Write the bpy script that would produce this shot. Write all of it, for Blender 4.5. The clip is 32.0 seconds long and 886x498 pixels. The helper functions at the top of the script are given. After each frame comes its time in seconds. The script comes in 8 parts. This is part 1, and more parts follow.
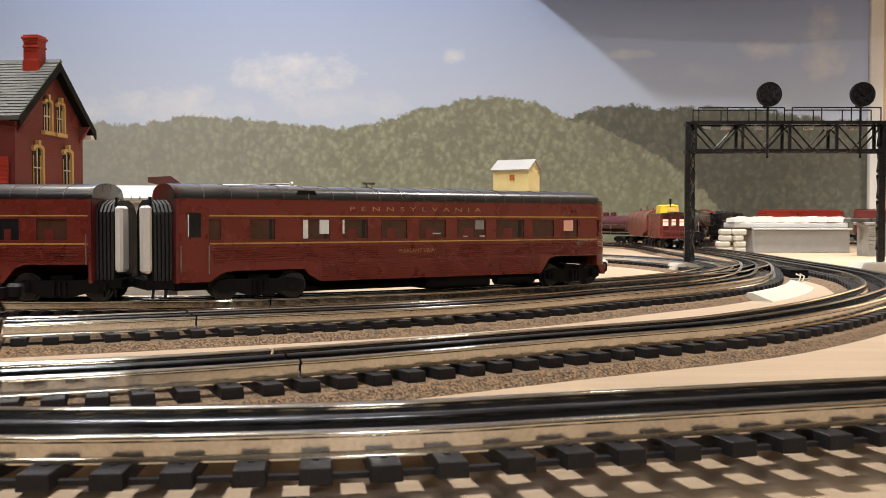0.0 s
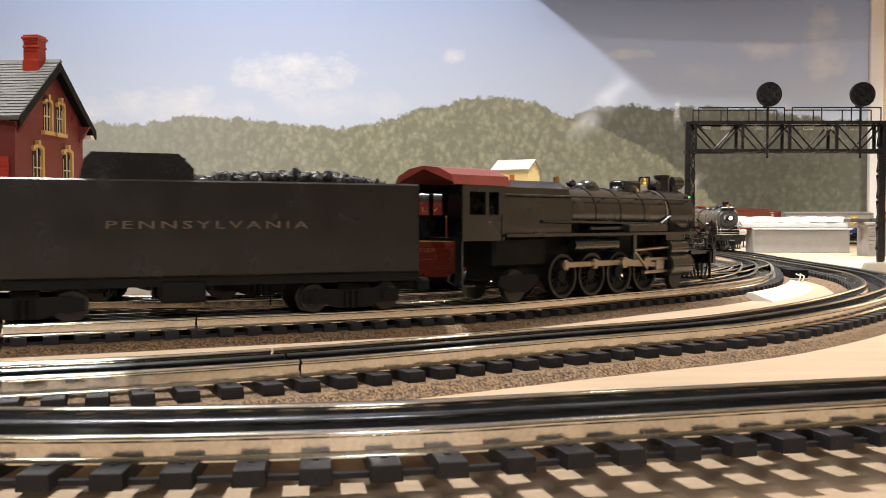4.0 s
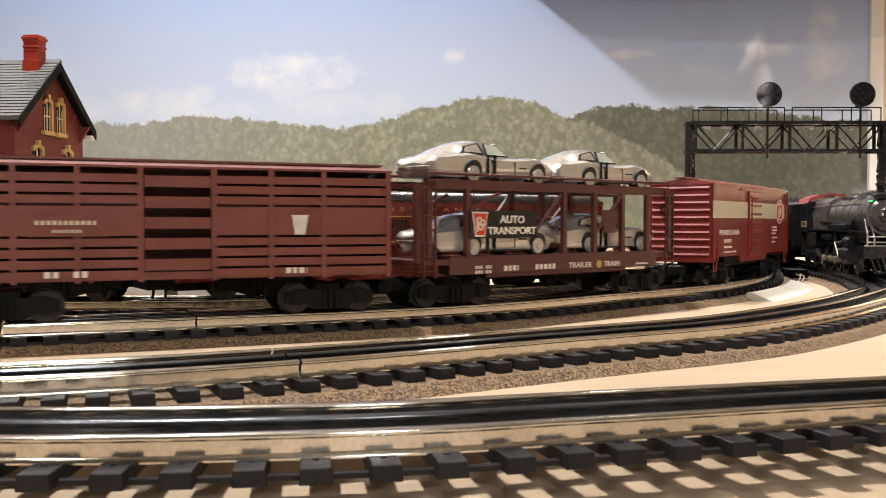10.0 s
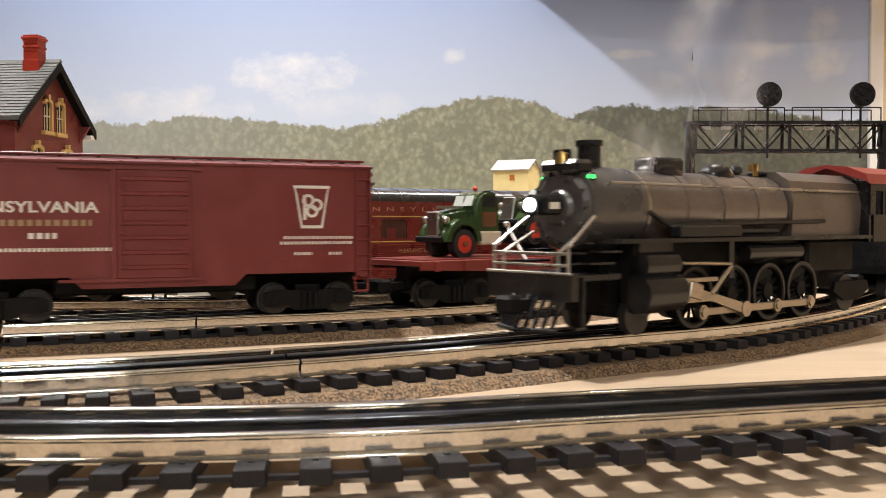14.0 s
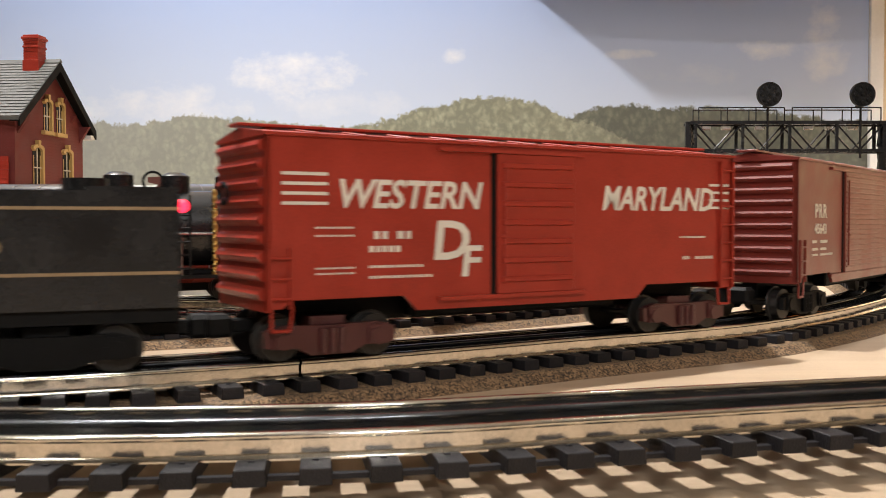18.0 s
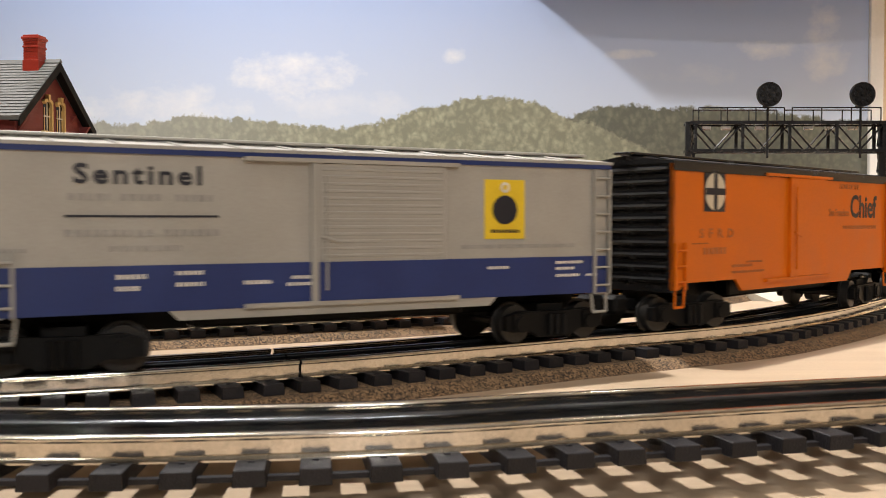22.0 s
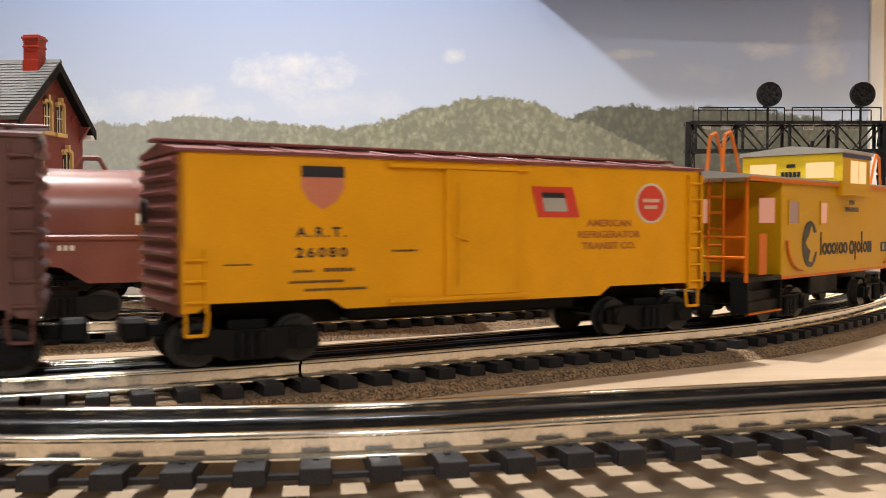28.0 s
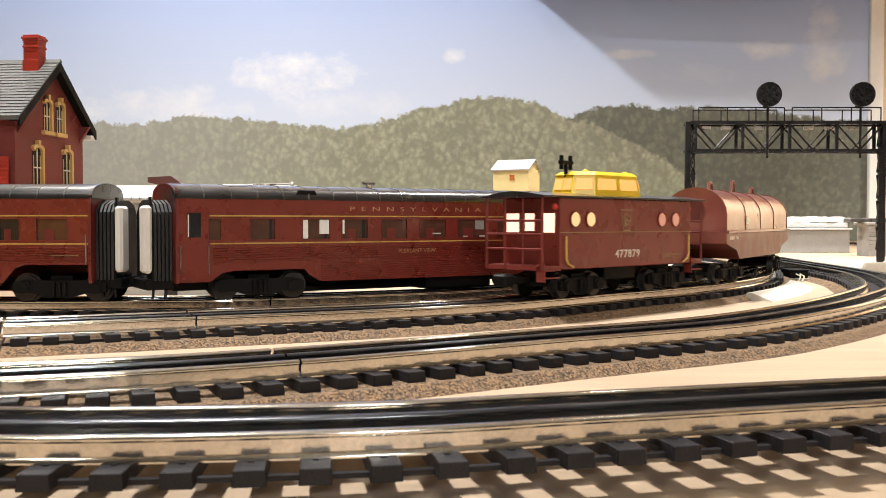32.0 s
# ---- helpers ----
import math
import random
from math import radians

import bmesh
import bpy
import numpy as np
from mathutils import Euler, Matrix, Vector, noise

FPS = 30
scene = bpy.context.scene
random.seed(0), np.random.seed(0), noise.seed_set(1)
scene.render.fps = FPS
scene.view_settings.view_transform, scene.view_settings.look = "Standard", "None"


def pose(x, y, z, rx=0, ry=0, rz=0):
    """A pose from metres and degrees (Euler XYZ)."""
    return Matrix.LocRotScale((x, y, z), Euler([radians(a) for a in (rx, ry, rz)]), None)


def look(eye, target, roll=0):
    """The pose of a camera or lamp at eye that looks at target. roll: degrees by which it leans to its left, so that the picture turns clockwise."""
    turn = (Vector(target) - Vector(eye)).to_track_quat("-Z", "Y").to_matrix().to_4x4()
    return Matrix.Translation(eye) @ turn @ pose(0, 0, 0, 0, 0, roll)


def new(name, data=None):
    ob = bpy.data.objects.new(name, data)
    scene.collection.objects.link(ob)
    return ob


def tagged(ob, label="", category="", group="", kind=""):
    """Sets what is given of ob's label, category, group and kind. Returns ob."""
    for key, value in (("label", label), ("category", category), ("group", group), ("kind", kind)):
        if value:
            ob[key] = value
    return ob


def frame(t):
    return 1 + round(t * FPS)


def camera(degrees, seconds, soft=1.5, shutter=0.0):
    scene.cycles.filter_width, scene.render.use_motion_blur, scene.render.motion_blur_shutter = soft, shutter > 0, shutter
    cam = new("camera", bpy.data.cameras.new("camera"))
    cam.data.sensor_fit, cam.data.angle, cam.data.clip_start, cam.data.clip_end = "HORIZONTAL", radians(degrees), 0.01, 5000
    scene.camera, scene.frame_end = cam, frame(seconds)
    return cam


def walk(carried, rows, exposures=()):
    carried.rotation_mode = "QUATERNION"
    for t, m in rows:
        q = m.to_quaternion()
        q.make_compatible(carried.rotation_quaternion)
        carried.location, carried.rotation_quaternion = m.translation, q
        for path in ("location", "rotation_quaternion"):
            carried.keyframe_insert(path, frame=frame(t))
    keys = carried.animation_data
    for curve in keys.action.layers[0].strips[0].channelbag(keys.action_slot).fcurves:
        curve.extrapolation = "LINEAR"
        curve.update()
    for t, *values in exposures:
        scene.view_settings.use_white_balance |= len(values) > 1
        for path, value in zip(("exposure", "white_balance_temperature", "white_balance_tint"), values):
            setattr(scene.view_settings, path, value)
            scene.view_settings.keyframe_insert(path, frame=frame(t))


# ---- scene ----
# Model railway layout in O gauge. All shapes are given in millimetres and scaled to metres when they are linked.
cam = camera(50.8, 32.0, soft=0.6, shutter=0.35)
walk(cam, [(0.0, pose(0, 0, 0.066, 88.37, 0, 0)), (32.0, pose(0, 0, 0.066, 88.37, 0, 0))],
     exposures=[(0.0, 0.03), (0.4, 0.13), (0.8, 0.47), (2.0, 0.4), (13.0, 0.42), (15.0, 0.42), (28.0, 0.4), (31.0, 0.5), (32.0, 0.54)])
cam.data.dof.use_dof = True
cam.data.dof.focus_distance = 0.8
cam.data.dof.aperture_fstop = 58.0

# ---- light ----
world = bpy.data.worlds.new("world")
world.use_nodes = True
world.node_tree.nodes["Background"].inputs[0].default_value = (1.0, 0.9, 0.78, 1)
world.node_tree.nodes["Background"].inputs[1].default_value = 0.12
scene.world = world


def lamp(name, eye, target, watts, size, colour, spread=180):
    data = bpy.data.lights.new(name, "AREA")
    data.energy, data.shape, data.size, data.color, data.spread = watts, "DISK", size, colour, radians(spread)
    ob = new(name, data)
    ob.matrix_world = look(eye, target)
    return ob


WARM = (1.0, 0.965, 0.93)
lamp("ceiling_lamp_back", (-0.96, 1.9, 1.95), (-0.1, 3.0, 0.2), 32, 0.12, WARM)
lamp("ceiling_lamp_middle", (-0.45, 0.7, 1.95), (0.1, -0.05, 0), 51, 0.07, WARM)
# unseen fill added behind the camera to light the near car sides
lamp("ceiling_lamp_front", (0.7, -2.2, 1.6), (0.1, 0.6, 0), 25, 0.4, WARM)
# added out of view: brightens the tan wall that glossy sides mirror
lamp("ceiling_lamp_right", (2.9, 2.6, 1.9), (2.7, 3.4, 0.5), 32, 0.25, WARM, 70)
# unseen narrow fill, added to lift the far right of the table
lamp("ceiling_lamp_far", (0.75, 1.65, 1.95), (0.7, 1.62, 0), 15, 0.2, WARM, 75)
# weak unseen fill from the left, added for the car bodies
lamp("ceiling_lamp_side", (-0.9, -0.6, 1.95), (-0.2, 1.2, 0), 8, 0.2, WARM)


# ---- materials ----
def mat(name, colour, rough=0.5, metal=0.0, vary=0.12, grain=900.0, bump=0.0, emit=0.0, coat=0.0, spec=0.5, blotch=60.0, random=0.0):
    """A plain surface with variation at two scales, in sizes of the model."""
    m = bpy.data.materials.new(name)
    m.use_nodes = True
    nt = m.node_tree
    N, K = nt.nodes, nt.links
    b = N["Principled BSDF"]
    b.inputs["Roughness"].default_value, b.inputs["Metallic"].default_value = rough, metal
    b.inputs["Coat Weight"].default_value = coat
    b.inputs["Coat Roughness"].default_value = 0.18
    b.inputs["Specular IOR Level"].default_value = spec
    if emit:
        b.inputs["Base Color"].default_value = (*[0.22 * v for v in colour], 1)
        b.inputs["Emission Color"].default_value, b.inputs["Emission Strength"].default_value = (*colour, 1), emit
        return m
    co = N.new("ShaderNodeTexCoord")
    n1, n2 = N.new("ShaderNodeTexNoise"), N.new("ShaderNodeTexNoise")
    n1.inputs["Scale"].default_value, n2.inputs["Scale"].default_value = blotch, grain
    n1.inputs["Detail"].default_value = n2.inputs["Detail"].default_value = 3
    add = N.new("ShaderNodeMath")
    add.operation = "ADD"
    ramp = N.new("ShaderNodeMapRange")
    ramp.inputs[1].default_value, ramp.inputs[2].default_value = 0.7, 1.3
    ramp.inputs[3].default_value, ramp.inputs[4].default_value = 1 - vary, 1 + vary
    mul = N.new("ShaderNodeVectorMath")
    mul.operation = "SCALE"
    mul.inputs[0].default_value = colour
    for n in (n1, n2):
        K.new(co.outputs["Object"], n.inputs["Vector"])
    K.new(n1.outputs["Fac"], add.inputs[0])
    K.new(n2.outputs["Fac"], add.inputs[1])
    K.new(add.outputs[0], ramp.inputs[0])
    K.new(ramp.outputs[0], mul.inputs["Scale"])
    out = mul.outputs[0]
    if random:
        info, rr, m2 = N.new("ShaderNodeObjectInfo"), N.new("ShaderNodeMapRange"), N.new("ShaderNodeVectorMath")
        m2.operation = "SCALE"
        rr.inputs[3].default_value, rr.inputs[4].default_value = 1 - random, 1 + random
        K.new(info.outputs["Random"], rr.inputs[0])
        K.new(out, m2.inputs[0])
        K.new(rr.outputs[0], m2.inputs["Scale"])
        out = m2.outputs[0]
    K.new(out, b.inputs["Base Color"])
    rr2 = N.new("ShaderNodeMapRange")
    rr2.inputs[1].default_value, rr2.inputs[2].default_value = 0.3, 0.7
    rr2.inputs[3].default_value, rr2.inputs[4].default_value = rough * 0.85, min(1, rough * 1.2)
    K.new(n1.outputs["Fac"], rr2.inputs[0])
    K.new(rr2.outputs[0], b.inputs["Roughness"])
    if bump:
        bp = N.new("ShaderNodeBump")
        bp.inputs["Strength"].default_value, bp.inputs["Distance"].default_value = bump, 0.0006
        K.new(n2.outputs["Fac"], bp.inputs["Height"])
        K.new(bp.outputs[0], b.inputs["Normal"])
    return m


M = {}
M["rail"] = mat("nickel_rail", (0.56, 0.53, 0.48), 0.12, 1.0, 0.18, 700, 0.04)
M["rail_black"] = mat("blackened_rail", (0.085, 0.09, 0.1), 0.2, 0.9, 0.2, 700)
M["tie"] = mat("black_plastic_tie", (0.011, 0.01, 0.012), 0.5, 0, 0.25, 1500, 0.35, random=0.25, spec=0.28)
M["black"] = mat("black_paint", (0.012, 0.012, 0.013), 0.24, 0, 0.3, 900, 0.03, spec=0.45)
M["roof_black"] = mat("glossy_black_roof_paint", (0.011, 0.011, 0.012), 0.3, 0, 0.3, 900, 0.02, coat=0.9, spec=0.6)
M["tender"] = mat("glossy_black_tender_paint", (0.012, 0.011, 0.011), 0.24, 0, 0.25, 900, 0.03, coat=0.4, spec=0.5)
M["matt_black"] = mat("matt_black", (0.0045, 0.0043, 0.0043), 0.55, 0, 0.3, 900, 0.15, spec=0.16)
M["green_black"] = mat("dark_green_black_paint", (0.008, 0.009, 0.009), 0.24, 0, 0.3, 900, 0.03, coat=0.5)
# warm reflections on the boiler are put into this tan base colour
M["boiler"] = mat("warm_graphite_boiler_paint", (0.15, 0.128, 0.11), 0.3, 0.5, 0.2, 900, 0.06, coat=0.4)
M["graphite"] = mat("graphite_paint", (0.09, 0.085, 0.08), 0.3, 0.4, 0.2, 900, 0.08)
M["steel"] = mat("bright_steel", (0.5, 0.48, 0.45), 0.28, 1.0, 0.12, 900)
M["rod"] = mat("side_rod_steel", (0.42, 0.37, 0.3), 0.35, 1.0, 0.15, 900)
M["brass"] = mat("brass", (0.55, 0.36, 0.12), 0.28, 1.0, 0.12, 900)
M["tuscan"] = mat("tuscan_red_paint", (0.15, 0.022, 0.018), 0.38, 0, 0.14, 1200, 0.05, coat=0.22)
M["tuscan_shine"] = mat("glossy_tuscan_red_paint", (0.17, 0.026, 0.018), 0.28, 0, 0.12, 1200, 0.04, coat=0.35)
M["oxide"] = mat("oxide_red_paint", (0.175, 0.027, 0.02), 0.4, 0, 0.14, 1200, 0.05, coat=0.22)
M["stock"] = mat("faded_oxide_paint", (0.165, 0.046, 0.032), 0.42, 0, 0.16, 1200, 0.05, coat=0.1)
M["boxred"] = mat("boxcar_red_paint", (0.205, 0.025, 0.02), 0.38, 0, 0.14, 1200, 0.05, coat=0.22)
M["wmred"] = mat("bright_boxcar_red_paint", (0.32, 0.032, 0.018), 0.36, 0, 0.14, 1200, 0.05, spec=0.35)
M["brown"] = mat("freight_brown_paint", (0.105, 0.038, 0.03), 0.34, 0, 0.14, 1200, 0.05, coat=0.22)
M["coil"] = mat("glossy_oxide_paint", (0.17, 0.045, 0.032), 0.32, 0, 0.16, 1200, 0.04, coat=0.7)
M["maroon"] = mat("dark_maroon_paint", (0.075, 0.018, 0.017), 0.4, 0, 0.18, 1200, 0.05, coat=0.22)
M["orange"] = mat("reefer_orange_paint", (0.58, 0.13, 0.004), 0.42, 0, 0.08, 1200, 0.05, spec=0.22)
M["yellow"] = mat("reefer_yellow_paint", (0.54, 0.28, 0.005), 0.42, 0, 0.08, 1200, 0.05, spec=0.22)
M["amber"] = mat("amber_yellow_paint", (0.68, 0.3, 0.004), 0.42, 0, 0.08, 1200, 0.05, spec=0.22)
M["red_brown"] = mat("red_brown_roof_paint", (0.17, 0.045, 0.04), 0.4, 0, 0.16, 1200, 0.05)
M["lemon"] = mat("cupola_yellow_paint", (0.72, 0.5, 0.02), 0.4, 0, 0.08, 1200, 0.04)
M["silver"] = mat("silver_grey_paint", (0.35, 0.335, 0.3), 0.4, 0.1, 0.08, 1200, 0.04)
M["blue"] = mat("royal_blue_paint", (0.012, 0.028, 0.125), 0.4, 0, 0.1, 1200, 0.04)
M["cream"] = mat("cream_stripe_paint", (0.56, 0.5, 0.38), 0.45, 0, 0.08, 1200)
M["white"] = mat("white_lettering", (0.68, 0.64, 0.56), 0.5, 0, 0.08, 1200)
M["gold"] = mat("gold_lettering", (0.5, 0.32, 0.08), 0.45, 0.0, 0.1, 1200)
M["dull_gold"] = mat("dull_gold_lettering", (0.3, 0.2, 0.1), 0.45, 0.0, 0.1, 1200)
M["faded_letter"] = mat("worn_gold_leaf_lettering", (0.42, 0.22, 0.11), 0.45, 0.0, 0.15, 1200)
M["faint_gold"] = mat("faded_gold_lettering", (0.1, 0.07, 0.045), 0.45, 0.0, 0.1, 1200)
M["ink"] = mat("dark_blue_lettering", (0.009, 0.01, 0.018), 0.5, 0, 0.1, 1200)
M["door_brown"] = mat("worn_brown_door_decal", (0.14, 0.055, 0.02), 0.45, 0, 0.3, 900)
M["brown_ink"] = mat("brown_lettering", (0.33, 0.09, 0.015), 0.5, 0, 0.1, 1200)
M["green_paint"] = mat("dark_green_paint", (0.026, 0.052, 0.014), 0.26, 0, 0.15, 1200, coat=0.3)
M["faded_red"] = mat("faded_red_print", (0.5, 0.16, 0.09), 0.45, 0, 0.1, 1200)
M["redwheel"] = mat("red_wheel_paint", (0.55, 0.04, 0.02), 0.4, 0, 0.1, 1200)
M["teal"] = mat("teal_paint", (0.03, 0.2, 0.22), 0.3, 0, 0.1, 1200, coat=0.4)
M["chrome"] = mat("silver_car_paint", (0.6, 0.58, 0.54), 0.22, 0.6, 0.06, 900, coat=0.5)
# opaque; its pale tone stands in for reflections and the view through
M["pale_glass"] = mat("pale_clear_glazing", (0.42, 0.44, 0.4), 0.1, 0, 0.1, 300)
M["coach_window"] = mat("brown_coach_glazing", (0.085, 0.038, 0.026), 0.12, 0, 0.2, 300, coat=0.3)
M["blind"] = mat("white_window_blind", (0.82, 0.82, 0.78), 0.7, 0, 0.05, 900)
M["foam"] = mat("white_packing_foam", (0.74, 0.72, 0.68), 0.9, 0, 0.08, 1400, 0.5)
M["window_dark"] = mat("dark_window", (0.02, 0.02, 0.022), 0.12, 0, 0.2, 300)
M["diaphragm"] = mat("grey_vestibule_plate", (0.55, 0.53, 0.5), 0.55, 0, 0.08, 900, 0.1)
M["rubber"] = mat("black_rubber", (0.012, 0.012, 0.012), 0.6, 0, 0.2, 900)
M["wheel"] = mat("dark_metal_wheel", (0.04, 0.038, 0.036), 0.42, 0.6, 0.25, 900)
M["coal"] = mat("coal", (0.022, 0.022, 0.024), 0.4, 0, 0.5, 700, 0.8)
M["plaster"] = mat("white_plaster", (0.5, 0.47, 0.4), 0.8, 0, 0.12, 500, 0.3)
M["grey_foam"] = mat("grey_painted_board", (0.3, 0.3, 0.29), 0.7, 0, 0.1, 300, 0.15)
M["light_grey"] = mat("light_grey_card", (0.52, 0.52, 0.5), 0.6, 0, 0.08, 300, 0.1)
M["stone"] = mat("stone_cast", (0.28, 0.27, 0.25), 0.8, 0, 0.2, 400, 0.4)
M["brick"] = mat("red_brick", (0.16, 0.026, 0.022), 0.6, 0, 0.16, 1500, 0.2)
M["mortar"] = mat("brick_wall_base", (0.12, 0.018, 0.015), 0.7, 0, 0.16, 1500, 0.2)
M["ochre"] = mat("ochre_trim", (0.5, 0.33, 0.12), 0.5, 0, 0.1, 1200)
M["slate"] = mat("grey_slate", (0.095, 0.095, 0.09), 0.7, 0, 0.15, 1500, 0.2, random=0.3)
M["shed"] = mat("pale_yellow_board", (0.62, 0.52, 0.25), 0.6, 0, 0.08, 900, 0.1)
M["wall_paint"] = mat("white_wall_paint", (0.72, 0.7, 0.66), 0.7, 0, 0.06, 60, 0.05, blotch=3)
# walls out of view: brown keeps glossy sides dark, tan warms their reflections
M["dim_wall"] = mat("brown_panelled_wall_paint", (0.2, 0.17, 0.14), 0.7, 0, 0.1, 60, 0.05, blotch=3)
M["tan_wall"] = mat("tan_wall_paint", (0.6, 0.45, 0.29), 0.7, 0, 0.06, 60, 0.05, blotch=3)
M["valance"] = mat("blue_grey_valance_paint", (0.2, 0.22, 0.34), 0.6, 0, 0.06, 60, blotch=4)
M["trim_white"] = mat("white_trim_paint", (0.78, 0.76, 0.72), 0.45, 0, 0.04, 100, blotch=4)
M["room_floor"] = mat("room_floor_concrete", (0.2, 0.18, 0.16), 0.7, 0, 0.2, 40, blotch=3)
M["headlight"] = mat("white_headlight", (0.85, 0.93, 1.0), emit=22)
M["headlight_dim"] = mat("headlight_lens", (0.9, 0.92, 1.0), emit=5)
M["green_light"] = mat("green_marker_lamp", (0.05, 1.0, 0.15), emit=2.2)
M["red_light"] = mat("red_marker_lamp", (1.0, 0.02, 0.05), emit=3.5)
M["fire_light"] = mat("red_firebox_glow", (1.0, 0.06, 0.02), emit=5)
M["amber_light"] = mat("amber_lamp", (1.0, 0.45, 0.06), emit=6)
M["lit_window"] = mat("lit_window", (1.0, 0.58, 0.27), emit=0.75)
M["cupola_window"] = mat("amber_lit_cupola_window", (1.0, 0.5, 0.14), emit=0.7)
M["end_light"] = mat("brightly_lit_end_window", (1.0, 0.66, 0.46), emit=1.2)
M["pink_window"] = mat("softly_lit_window", (0.9, 0.4, 0.26), emit=0.42)
M["brown_window"] = mat("half_lit_brown_window", (0.3, 0.16, 0.12), emit=0.5)


def wood_mat():
    m = mat("plywood", (0.39, 0.29, 0.195), 0.55, 0, 0.05, 500, 0.08, blotch=8)
    nt = m.node_tree
    N, K = nt.nodes, nt.links
    co = N.new("ShaderNodeTexCoord")
    mp = N.new("ShaderNodeMapping")
    mp.inputs["Scale"].default_value = (3, 45, 20)
    mp.inputs["Rotation"].default_value = (0, 0, 0.25)
    n = N.new("ShaderNodeTexNoise")
    n.inputs["Scale"].default_value, n.inputs["Detail"].default_value, n.inputs["Distortion"].default_value = 2.0, 5, 0.6
    r = N.new("ShaderNodeMapRange")
    r.inputs[1].default_value, r.inputs[2].default_value, r.inputs[3].default_value, r.inputs[4].default_value = 0.3, 0.7, 0.93, 1.07
    s = N.new("ShaderNodeVectorMath")
    s.operation = "SCALE"
    b = N["Principled BSDF"]
    old = b.inputs["Base Color"].links[0].from_socket
    K.new(co.outputs["Object"], mp.inputs[0])
    K.new(mp.outputs[0], n.inputs["Vector"])
    K.new(n.outputs["Fac"], r.inputs[0])
    K.new(old, s.inputs[0])
    K.new(r.outputs[0], s.inputs["Scale"])
    K.new(s.outputs[0], b.inputs["Base Color"])
    return m


def cork_mat():
    m = mat("cork_roadbed", (0.135, 0.085, 0.045), 0.85, 0, 0.2, 1500, 0.9, blotch=120)
    nt = m.node_tree
    N, K = nt.nodes, nt.links
    v = N.new("ShaderNodeTexVoronoi")
    v.inputs["Scale"].default_value = 1250
    co = N.new("ShaderNodeTexCoord")
    r = N.new("ShaderNodeMapRange")
    r.inputs[3].default_value, r.inputs[4].default_value = 0.1, 2.05
    s = N.new("ShaderNodeVectorMath")
    s.operation = "SCALE"
    b = N["Principled BSDF"]
    old = b.inputs["Base Color"].links[0].from_socket
    sep = N.new("ShaderNodeSeparateColor")
    K.new(co.outputs["Object"], v.inputs["Vector"])
    K.new(v.outputs["Color"], sep.inputs[0])
    K.new(sep.outputs[0], r.inputs[0])
    K.new(old, s.inputs[0])
    K.new(r.outputs[0], s.inputs["Scale"])
    K.new(s.outputs[0], b.inputs["Base Color"])
    return m


